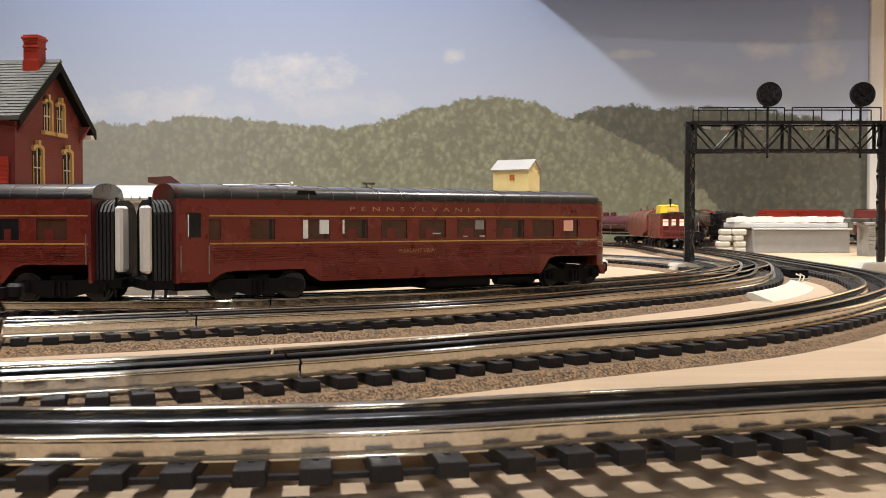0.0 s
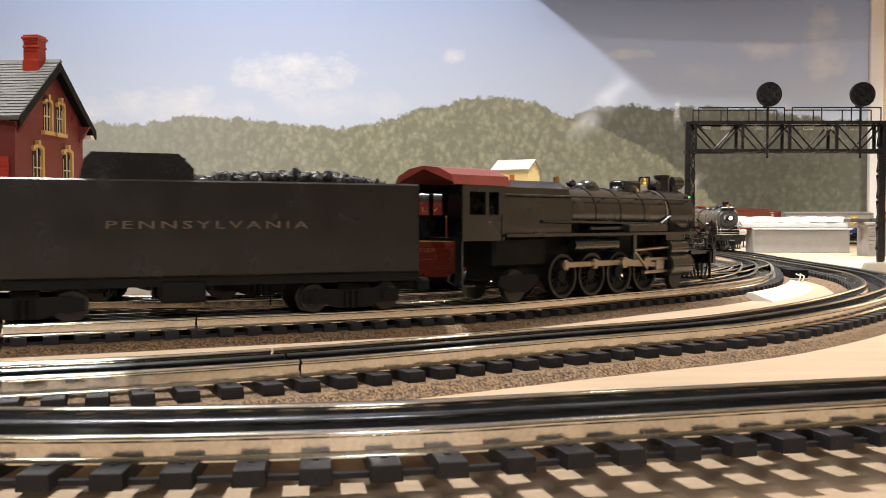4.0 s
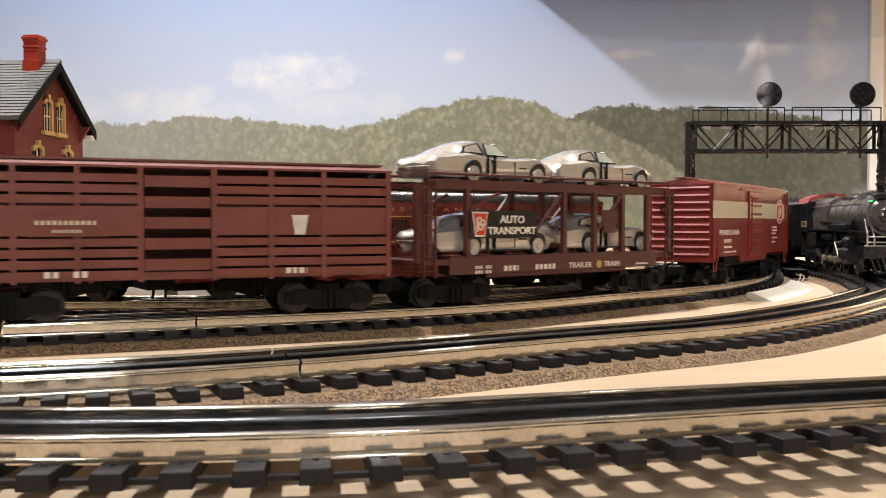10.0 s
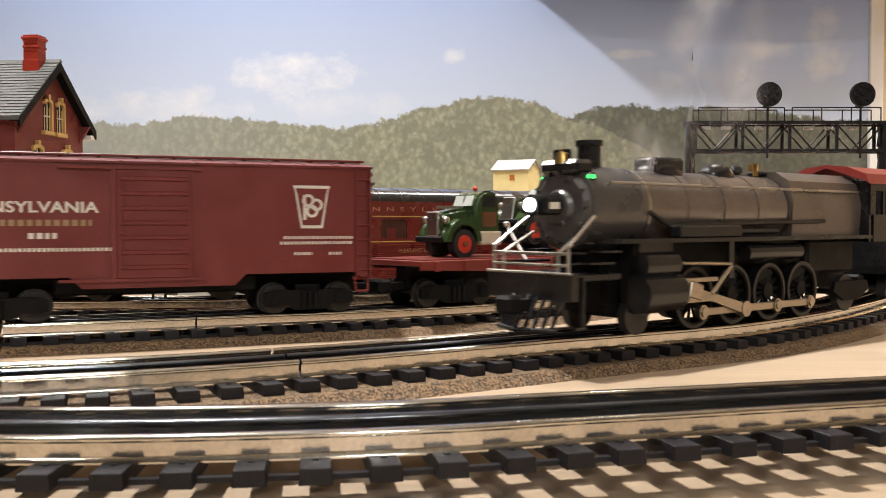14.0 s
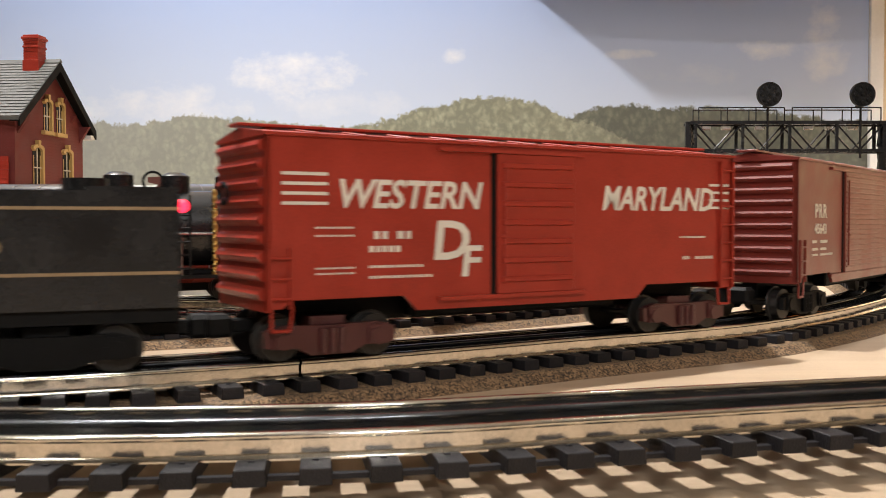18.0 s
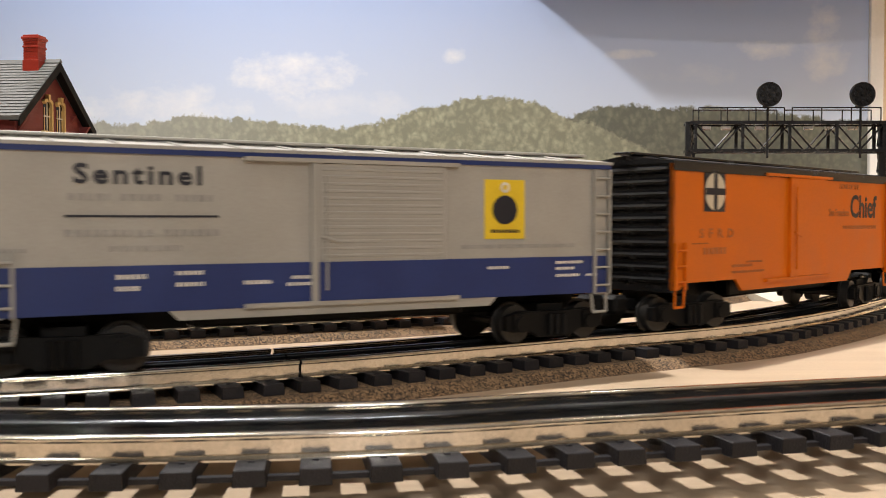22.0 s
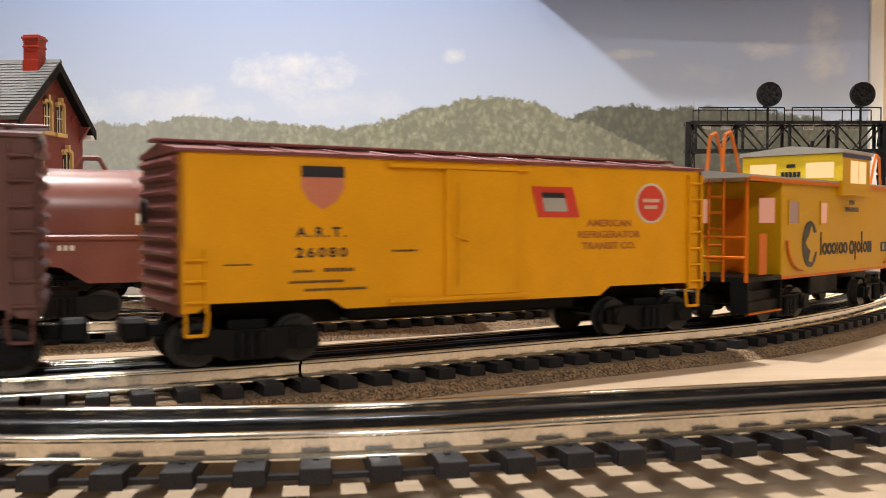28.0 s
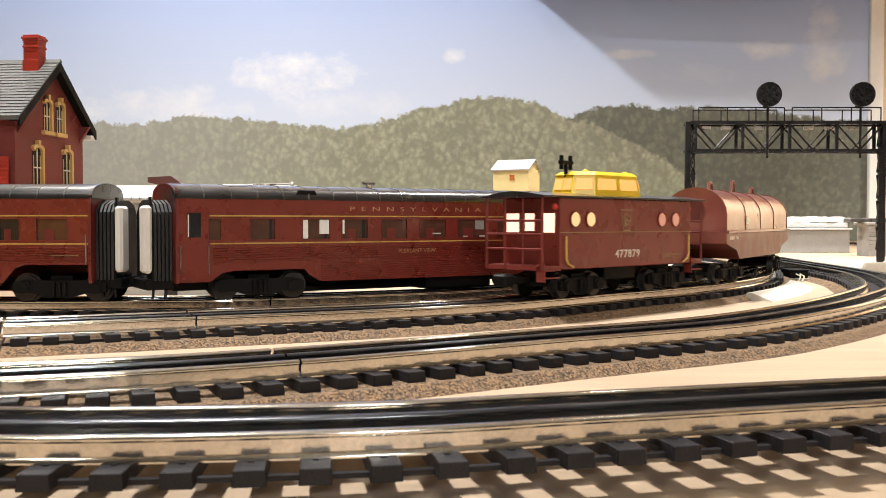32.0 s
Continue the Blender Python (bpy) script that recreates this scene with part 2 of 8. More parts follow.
def backdrop_mat():
    """Printed paper: wooded hills under a blue sky with small clouds. x and z in metres on the sheet."""
    m = bpy.data.materials.new("printed_landscape_paper")
    m.use_nodes = True
    N, K = m.node_tree.nodes, m.node_tree.links
    b = N["Principled BSDF"]
    b.inputs["Roughness"].default_value = 0.62
    b.inputs["Specular IOR Level"].default_value = 0.25

    def node(kind, **kw):
        n = N.new("ShaderNode" + kind)
        for k, v in kw.items():
            n.inputs[k].default_value = v
        return n

    def op(kind, a, c, clamp=False):
        n = N.new("ShaderNodeMath")
        n.operation, n.use_clamp = kind, clamp
        for i, v in enumerate((a, c)):
            if hasattr(v, "links"):
                K.new(v, n.inputs[i])
            else:
                n.inputs[i].default_value = v
        return n.outputs[0]

    def mix(f, a, c):
        n = N.new("ShaderNodeMix")
        n.data_type = "RGBA"
        for i, v in ((0, f), (6, a), (7, c)):
            if hasattr(v, "links"):
                K.new(v, n.inputs[i])
            else:
                n.inputs[i].default_value = (*v, 1) if i else v
        return n.outputs[2]

    co = node("TexCoord")
    sep = node("SeparateXYZ")
    K.new(co.outputs["Object"], sep.inputs[0])
    x, z = sep.outputs[0], sep.outputs[2]

    def ridge(points, lo, hi):
        c = N.new("ShaderNodeFloatCurve")
        cu = c.mapping.curves[0]
        cu.points[0].location, cu.points[1].location = points[0], points[-1]
        for p in points[1:-1]:
            cu.points.new(*p)
        c.mapping.update()
        K.new(op("DIVIDE", op("SUBTRACT", x, -2.6), 5.2), c.inputs["Value"])
        return op("ADD", op("MULTIPLY", c.outputs[0], hi - lo), lo)

    def noise_at(scale, detail, stretch=(1, 1, 1), rough=0.55):
        mp = node("Mapping")
        mp.inputs["Scale"].default_value = stretch
        n = node("TexNoise", Scale=scale, Detail=detail, Roughness=rough)
        K.new(co.outputs["Object"], mp.inputs[0])
        K.new(mp.outputs[0], n.inputs["Vector"])
        return n.outputs["Fac"]

    edge = op("MULTIPLY", op("SUBTRACT", noise_at(28, 5), 0.5), 0.06)
    edge2 = op("MULTIPLY", op("SUBTRACT", noise_at(9, 3), 0.5), 0.05)
    edge3 = op("MULTIPLY", op("SUBTRACT", noise_at(75, 3), 0.5), 0.03)
    wob = op("ADD", op("ADD", edge, edge3), edge2)
    # heights of the ridge lines in metres above the table, as a curve of the sheet's width
    front = ridge(RIDGE_FRONT, 0.0, 1.0)
    back = ridge(RIDGE_BACK, 0.0, 1.0)
    tf = op("MULTIPLY", op("SUBTRACT", op("ADD", front, wob), z), 90.0, True)
    tb = op("MULTIPLY", op("SUBTRACT", op("ADD", back, wob), z), 90.0, True)
    # sky
    sky = mix(op("DIVIDE", op("SUBTRACT", z, 0.42), 0.75, True), (0.58, 0.66, 0.8), (0.24, 0.35, 0.66))
    # clouds: soft-edged banks at their places on the print (across, up, half width, half height)
    rag = op("MULTIPLY", op("SUBTRACT", noise_at(7, 6, (1.0, 1.0, 1.5), 0.6), 0.5), 3.6)
    for cx, cz, rx, rz, w in ((-0.54, 0.6, 0.27, 0.095, 1.0), (0.035, 0.67, 0.055, 0.035, 0.9), (-1.05, 0.49, 0.4, 0.09, 0.7), (-0.35, 0.5, 0.3, 0.06, 0.45),
                              (1.18, 0.69, 0.14, 0.05, 0.8), (1.38, 0.72, 0.09, 0.16, 0.7), (0.66, 0.675, 0.13, 0.02, 0.7), (0.95, 0.6, 0.2, 0.05, 0.35)):
        dx = op("DIVIDE", op("SUBTRACT", x, cx), rx)
        dz = op("DIVIDE", op("SUBTRACT", z, cz), rz)
        far_ = op("ADD", op("MULTIPLY", dx, dx), op("MULTIPLY", dz, dz))
        mask = op("MULTIPLY", op("ADD", op("SUBTRACT", 0.75, far_), rag), 0.8, True)
        sky = mix(op("MULTIPLY", mask, w), sky, (0.8, 0.81, 0.84))
    # trees
    crowns = N.new("ShaderNodeTexVoronoi")
    crowns.inputs["Scale"].default_value = 42
    mp = node("Mapping")
    mp.inputs["Scale"].default_value = (1, 1, 0.75)
    warp = node("TexNoise", Scale=22.0, Detail=3.0)
    wv = N.new("ShaderNodeVectorMath")
    wv.operation = "MULTIPLY_ADD"
    wv.inputs[1].default_value = (0.05, 0.05, 0.05)
    K.new(co.outputs["Object"], warp.inputs["Vector"])
    K.new(warp.outputs["Color"], wv.inputs[0])
    K.new(co.outputs["Object"], mp.inputs[0])
    K.new(mp.outputs[0], wv.inputs[2])
    K.new(wv.outputs[0], crowns.inputs["Vector"])
    t1 = op("MULTIPLY", crowns.outputs["Distance"], 1.5, True)
    tone = op("ADD", op("MULTIPLY", t1, -0.45), op("ADD", op("MULTIPLY", noise_at(60, 4), 0.7), op("MULTIPLY", noise_at(5, 3), 0.55)))
    tone = op("MULTIPLY", op("SUBTRACT", tone, 0.16), 1.7, True)
    near = mix(tone, (0.225, 0.23, 0.17), (0.42, 0.42, 0.3))
    far = mix(tone, (0.125, 0.13, 0.105), (0.215, 0.22, 0.165))
    haze = op("MULTIPLY", op("SUBTRACT", 0.3, z), 1.4, True)
    near = mix(haze, near, (0.42, 0.46, 0.3))
    left = op("MULTIPLY", op("SUBTRACT", -0.3, x), 0.9, True)
    near = mix(op("MULTIPLY", left, 0.75), near, (0.37, 0.38, 0.36))
    col = mix(tb, sky, far)
    col = mix(tf, col, near)
    K.new(col, b.inputs["Base Color"])
    return m


def xcurve(pts):
    """Ridge points: metres across and up, turned into the curve's unit square."""
    return [((x + 2.6) / 5.2, z) for x, z in pts]


RIDGE_FRONT = xcurve([(-2.6, 0.34), (-1.6, 0.42), (-1.05, 0.44), (-0.85, 0.455), (-0.6, 0.43), (-0.4, 0.415), (-0.2, 0.45), (0.0, 0.5), (0.13, 0.525), (0.26, 0.52), (0.42, 0.46), (0.6, 0.4), (0.75, 0.33), (0.9, 0.23), (1.0, 0.13), (1.15, 0.03), (1.5, 0.0), (2.6, 0.0)])
RIDGE_BACK = xcurve([(-2.6, 0.3), (-1.0, 0.36), (0.3, 0.42), (0.5, 0.47), (0.62, 0.495), (0.8, 0.49), (0.95, 0.49), (1.2, 0.47), (1.45, 0.44), (2.6, 0.38)])


def smoke_mat():
    """Thin white smoke: see-through, thinning out from the middle of each wisp, torn by noise."""
    m = bpy.data.materials.new("thin_white_smoke")
    m.use_nodes = True
    N, K = m.node_tree.nodes, m.node_tree.links
    b = N["Principled BSDF"]
    b.inputs["Base Color"].default_value = (0.85, 0.86, 0.9, 1)
    b.inputs["Roughness"].default_value = 1.0
    b.inputs["Specular IOR Level"].default_value = 0.0
    b.inputs["Subsurface Weight"].default_value = 0.0
    co, n, r = N.new("ShaderNodeTexCoord"), N.new("ShaderNodeTexNoise"), N.new("ShaderNodeMapRange")
    n.inputs["Scale"].default_value, n.inputs["Detail"].default_value, n.inputs["Distortion"].default_value = 38, 4, 0.8
    r.inputs[1].default_value, r.inputs[2].default_value, r.inputs[3].default_value, r.inputs[4].default_value = 0.36, 0.74, 0.0, 0.42
    mp = N.new("ShaderNodeMapping")
    mp.inputs["Scale"].default_value = (1 / 0.052, 1 / 0.03, 1 / 0.017)
    ln = N.new("ShaderNodeVectorMath")
    ln.operation = "LENGTH"
    fade = N.new("ShaderNodeMapRange")
    fade.inputs[1].default_value, fade.inputs[2].default_value, fade.inputs[3].default_value, fade.inputs[4].default_value = 0.0, 1.0, 0.85, 0.0
    fade.interpolation_type = "SMOOTHSTEP"
    mul = N.new("ShaderNodeMath")
    mul.operation = "MULTIPLY"
    info, add = N.new("ShaderNodeObjectInfo"), N.new("ShaderNodeVectorMath")
    add.operation = "ADD"
    K.new(co.outputs["Object"], add.inputs[0])
    K.new(info.outputs["Random"], add.inputs[1])
    K.new(add.outputs[0], n.inputs["Vector"])
    K.new(co.outputs["Object"], mp.inputs[0])
    K.new(mp.outputs[0], ln.inputs[0])
    K.new(ln.outputs["Value"], fade.inputs[0])
    K.new(n.outputs["Fac"], r.inputs[0])
    K.new(r.outputs[0], mul.inputs[0])
    K.new(fade.outputs[0], mul.inputs[1])
    K.new(mul.outputs[0], b.inputs["Alpha"])
    return m


M["smoke"] = smoke_mat()
M["plywood"] = wood_mat()
M["cork"] = cork_mat()
M["backdrop"] = backdrop_mat()


# ---- building helpers ----
def part(name, bm, material, parent=None, label="", smooth=False):
    """Links a bmesh, in millimetres, as one mesh object under a thing or a part."""
    me = bpy.data.meshes.new(name)
    for v in bm.verts:
        v.co *= 0.001
    bm.normal_update()
    if smooth:
        for f in bm.faces:
            f.smooth = True
    bm.to_mesh(me)
    bm.free()
    if smooth:
        me.set_sharp_from_angle(angle=radians(38))
    me.materials.append(M[material])
    ob = new(name, me)
    if parent:
        ob.parent = parent
    if label:
        ob["label"] = label
    return ob


def again(ob, parent, m=None, label=""):
    """Another object on the same mesh."""
    o = new(ob.name.split(".")[0], ob.data)
    o.parent = parent
    if m is not None:
        o.matrix_basis = m
    if label:
        o["label"] = label
    return o


def mm(x, y, z, rx=0, ry=0, rz=0):
    return pose(x / 1000, y / 1000, z / 1000, rx, ry, rz)


def thing(name, label, category, group="", kind="", at=None):
    e = new(name)
    e.empty_display_size = 0.01
    tagged(e, label, category, group, kind)
    if at is not None:
        e.matrix_basis = at
    return e


def box(bm, x0, x1, y0, y1, z0, z1, bevel=0.0):
    v = [bm.verts.new((x, y, z)) for z in (z0, z1) for y in (y0, y1) for x in (x0, x1)]
    fs = [bm.faces.new([v[i] for i in q]) for q in ((0, 2, 3, 1), (4, 5, 7, 6), (0, 1, 5, 4), (2, 6, 7, 3), (0, 4, 6, 2), (1, 3, 7, 5))]
    if bevel:
        bmesh.ops.bevel(bm, geom=list({e for f in fs for e in f.edges}), offset=bevel, segments=1, affect="EDGES")
    return bm


def B(*a, **k):
    return box(bmesh.new(), *a, **k)


def rod(bm, a, b, r, seg=8, r2=None):
    """A round bar from a to b."""
    a, b = Vector(a), Vector(b)
    d = b - a
    m = Matrix.Translation((a + b) / 2) @ d.to_track_quat("Z", "Y").to_matrix().to_4x4()
    bmesh.ops.create_cone(bm, cap_ends=True, segments=seg, radius1=r, radius2=r if r2 is None else r2, depth=d.length, matrix=m)
    return bm


def R(*a, **k):
    return rod(bmesh.new(), *a, **k)


def prism(bm, outline, x0, x1, axis="x"):
    """Extrudes an outline (two coordinates) along x (y, z given), y (x, z given) or z (x, y given)."""
    def at(p, t):
        return (t, *p) if axis == "x" else (p[0], t, p[1]) if axis == "y" else (*p, t)
    a = [bm.verts.new(at(p, x0)) for p in outline]
    b = [bm.verts.new(at(p, x1)) for p in outline]
    n = len(outline)
    f = [bm.faces.new(a), bm.faces.new(b[::-1])]
    f += [bm.faces.new((a[i], b[i], b[(i + 1) % n], a[(i + 1) % n])) for i in range(n)]
    bmesh.ops.recalc_face_normals(bm, faces=f)
    return bm


def ball(bm, x, y, z, r, sx=1, sy=1, sz=1, seg=12):
    bmesh.ops.create_uvsphere(bm, u_segments=seg, v_segments=max(6, seg // 2), radius=r, matrix=Matrix.Translation((x, y, z)) @ Matrix.Diagonal((sx, sy, sz, 1)))
    return bm


def ring(bm, x, z, y0, y1, r_out, r_in, seg=20):
    """A ring round the y axis."""
    cs = []
    for y in (y0, y1):
        for r in (r_out, r_in):
            cs.append([bm.verts.new((x + r * math.cos(2 * math.pi * i / seg), y, z + r * math.sin(2 * math.pi * i / seg))) for i in range(seg)])
    fs = []
    for i in range(seg):
        j = (i + 1) % seg
        for p, q in ((0, 1), (1, 3), (3, 2), (2, 0)):
            fs.append(bm.faces.new((cs[p][i], cs[p][j], cs[q][j], cs[q][i])))
    bmesh.ops.recalc_face_normals(bm, faces=fs)
    return bm


TEXTS = {}


def text(words, size, u, z, y, material, parent, shear=0.0, wide=1.0, name="lettering", centre=True, space=1.0, bold=1.0):
    """Raised lettering on the side that faces -y. u: along the side, z: foot of the letters."""
    key = (words, size, shear, material, centre, space, bold)
    if key not in TEXTS:
        cu = bpy.data.curves.new(name, "FONT")
        cu.body, cu.size, cu.extrude, cu.shear, cu.space_character = words, size / 1000 / 0.7, 0.00012, shear, space
        cu.offset = size * 0.00003 * bold
        cu.align_x = "CENTER" if centre else "LEFT"
        cu.resolution_u = 3
        o = bpy.data.objects.new(name, cu)
        scene.collection.objects.link(o)
        bpy.context.view_layer.update()
        me = bpy.data.meshes.new_from_object(o.evaluated_get(bpy.context.evaluated_depsgraph_get()))
        bpy.data.objects.remove(o)
        me.materials.clear()
        me.materials.append(M[material])
        TEXTS[key] = me
    ob = new(name, TEXTS[key])
    ob.parent = parent
    ob.matrix_basis = mm(u, y - 0.1, z, 90, 0, 0) @ Matrix.Diagonal((wide, 1, 1, 1))
    return ob


def bars(spec, y, material, parent, name="marking"):
    """Plain bars on the side that faces -y: rows of (u0, u1, z, height), each broken into short blocks."""
    rnd = random.Random(len(spec) * 7 + int(spec[0][0] * 3))
    for u0, u1, z, hgt in spec:
        bm = bmesh.new()
        u = u0
        while u < u1 - 0.3:
            w = min(u1 - u, hgt * rnd.uniform(0.6, 0.95))
            box(bm, u, u + w, y - 0.22, y, z, z + hgt)
            u += w + hgt * 0.42
        part(name, bm, material, parent)


# ---- paths of the tracks ----
class Path:
    def __init__(self, pts, closed=False, n=24):
        P = [np.array(p, float) for p in pts]
        N, out = len(P), []
        for i in range(N if closed else N - 1):
            p1, p2 = P[i], P[(i + 1) % N]
            p0 = P[i - 1] if closed or i else 2 * p1 - p2
            p3 = P[(i + 2) % N] if closed or i + 2 < N else 2 * p2 - p1
            t1 = np.linalg.norm(p1 - p0) ** 0.5
            t2 = t1 + np.linalg.norm(p2 - p1) ** 0.5
            t3 = t2 + np.linalg.norm(p3 - p2) ** 0.5
            for k in range(n):
                t = t1 + (t2 - t1) * k / n
                a1 = (t1 - t) / t1 * p0 + t / t1 * p1
                a2 = (t2 - t) / (t2 - t1) * p1 + (t - t1) / (t2 - t1) * p2
                a3 = (t3 - t) / (t3 - t2) * p2 + (t - t2) / (t3 - t2) * p3
                b1 = (t2 - t) / t2 * a1 + t / t2 * a2
                b2 = (t3 - t) / (t3 - t1) * a2 + (t - t1) / (t3 - t1) * a3
                out.append((t2 - t) / (t2 - t1) * b1 + (t - t1) / (t2 - t1) * b2)
        out.append(P[0] if closed else P[-1])
        q = np.array(out)
        for _ in range(6):
            q[1:-1] = (q[:-2] + 2 * q[1:-1] + q[2:]) / 4
        self.q = q
        self.l = np.r_[0, np.cumsum(np.hypot(*np.diff(q, axis=0).T))]
        self.length, self.closed = self.l[-1], closed

    def at(self, s):
        if self.closed:
            s = s % self.length
        return np.array([np.interp(s, self.l, self.q[:, 0]), np.interp(s, self.l, self.q[:, 1])])

    def way(self, s):
        if not self.closed:
            s = min(max(s, 3), self.length - 3)
        d = self.at(s + 3) - self.at(s - 3)
        return d / np.hypot(*d)

    def side(self, s, off):
        d = self.way(s)
        return self.at(s) + off * np.array([d[1], -d[0]])


def shifted(pts, o):
    P = np.array(pts, float)
    d = np.gradient(P, axis=0)
    d /= np.hypot(*d.T)[:, None]
    return [tuple(p) for p in P + o * np.c_[d[:, 1], -d[:, 0]]]


GAUGE = 17.25
near_3 = [(-224, 472), (-120, 515.5), (-28, 558), (48, 607), (131, 685), (200, 750), (262, 824), (318, 915), (371, 1049)]
LOOP = Path(shifted(near_3, -GAUGE) + [(415, 1260), (442, 1500), (458, 1740), (468, 1950), (482, 2140), (484, 2320), (440, 2480), (330, 2590), (160, 2610), (-20, 2540), (-273, 2360), (-505, 2100), (-706, 1780), (-815, 1420), (-833, 1080), (-792, 760), (-640, 520), (-440, 412)], True)
near_2 = [(-147, 309), (-96, 328), (-40, 356), (0, 380), (54, 414), (115, 454)]
inner_2 = [(125, 497), (167, 534), (220, 590), (256, 634), (297, 690), (337, 750), (367, 810), (392, 880), (417, 966), (436, 1089), (450, 1220), (472, 1400), (495, 1600)]
visible_2 = shifted(near_2, -GAUGE)[:-1] + shifted(inner_2, GAUGE)
MAIN_FAR = [(1950, 300), (1970, 900), (1930, 1500), (1800, 2080), (1560, 2480), (1250, 2690), (950, 2690), (720, 2500), (600, 2250), (540, 2000), (525, 1800)]
MAIN_LEFT = [(-400, 235), (-800, 180), (-1300, 230), (-1680, 480), (-1880, 950), (-1930, 1600), (-1850, 2250), (-1500, 2650)]
MAIN = Path(MAIN_FAR + visible_2[::-1] + MAIN_LEFT)
MAIN_ZERO = min(np.arange(0, MAIN.length, 1.0), key=lambda s: np.hypot(*(MAIN.at(s) - np.array(visible_2[-1]))))
near_4 = [(-900, 640), (-600, 622), (-290, 611), (-178, 620), (-145, 625), (-73, 654), (0, 691), (51, 733), (134, 802), (226, 894), (310, 1020), (345, 1118), (350, 1232), (322, 1370), (281, 1465), (225, 1560), (120, 1660), (-60, 1740), (-300, 1780)]
SIDING = Path(shifted(near_4, -GAUGE))
near_1 = [(-400, 262), (-250, 235), (-105, 224), (-52, 227), (0, 235), (32, 244), (63, 252), (96, 261), (126, 269), (220, 292), (330, 318)]
FRONT = Path(shifted(near_1, -GAUGE))
CORK, TIE, RAIL = 3.9, 4.2, 6.6
TOP = CORK + TIE + RAIL


# ---- room and table ----
# the table top is a sheet laid on a lower one; its front edge runs under the far rail of the front track
under = part("table_base", B(-2250, 2300, -420, 3380, -26, -6.6), "plywood")
tagged(under, "lower plywood sheet along the table's front edge", "table top", kind="structure")
edge = [FRONT.at(s) + 20 * np.array((-FRONT.way(s)[1], FRONT.way(s)[0])) for s in np.linspace(2, FRONT.length - 2, 16)]
board = part("table_top", prism(bmesh.new(), [(-2250, 3380), (-2250, 320), *[tuple(p) for p in edge], (2300, 700), (2300, 3380)], -6.4, 0, axis="z"), "plywood")
tagged(board, "bare sanded plywood table top under the tracks", "table top", kind="structure")
fl = part("floor", B(-3600, 3600, -3200, 3500, -920, -900), "room_floor")
tagged(fl, "grey concrete floor of the train room", "floor", kind="structure")
bd = part("backdrop", B(-2600, 1540, 3396, 3400, -60, 1500), "backdrop")
tagged(bd, "printed paper backdrop of wooded hills and cloudy sky", "backdrop", kind="structure")
tr = part("trim", B(1541, 1590, 3380, 3400, -60, 1500, bevel=3), "trim_white")
tagged(tr, "white painted wooden trim beside the backdrop", "trim", kind="structure")
for nm, a in (("wall_north", (-3600, 3600, 3402, 3500, -900, 2100)), ("wall_south", (-3600, 3600, -3200, -3100, -900, 2100)),
              ("wall_west", (-3600, -3500, -3100, 3402, -900, 2100)), ("wall_east", (3500, 3600, -3100, 3402, -900, 2100))):
    # wall tones are picked for what the glossy trains reflect
    tagged(part(nm, B(*a), "tan_wall" if nm in ("wall_east", "wall_north") else "dim_wall"), "plain room wall out of view, toned to shape reflections", "wall", kind="structure")
ce = part("ceiling", B(-3600, 3600, -3200, 3500, 2100, 2160), "wall_paint")
tagged(ce, "plain white painted ceiling above the layout", "ceiling", kind="structure")
# box added above the view; it throws the slanting shadow onto the backdrop
so = part("soffit", prism(bmesh.new(), [(250, 1500), (250, 950), (480, 938), (760, 925), (1000, 920), (1250, 935), (1520, 960), (1520, 1500)], 2940, 3394, axis="y"), "valance")
tagged(so, "unseen blue-grey box placed to shade the backdrop's upper right", "valance", kind="structure")


# ---- tracks ----
def strip(path, s0, s1, profile, step=8.0):
    """Sweeps a closed profile (offset to the right, height) along a path."""
    bm = bmesh.new()
    n = max(2, int((s1 - s0) / step))
    rows = []
    for i in range(n + 1):
        s = s0 + (s1 - s0) * i / n
        p, d = path.at(s), path.way(s)
        rows.append([bm.verts.new((p[0] + o * d[1], p[1] - o * d[0], z)) for o, z in profile])
    k = len(profile)
    for a, b in zip(rows, rows[1:]):
        for j in range(k):
            bm.faces.new((a[j], a[(j + 1) % k], b[(j + 1) % k], b[j]))
    bm.faces.new(rows[0][::-1])
    bm.faces.new(rows[-1])
    return bm


def rail_profile(o, z0, hgt):
    right = [(3.3, 0), (3.3, 0.5), (1.3, 0.85), (0.7, 1.3), (0.7, hgt - 2.0), (1.2, hgt - 1.75), (1.75, hgt - 1.4), (1.85, hgt - 0.9), (1.7, hgt - 0.45), (1.25, hgt - 0.12), (0.6, hgt)]
    return [(o + a, z0 + c) for a, c in right] + [(o - a, z0 + c) for a, c in right[::-1]]


TIE_MESH = None


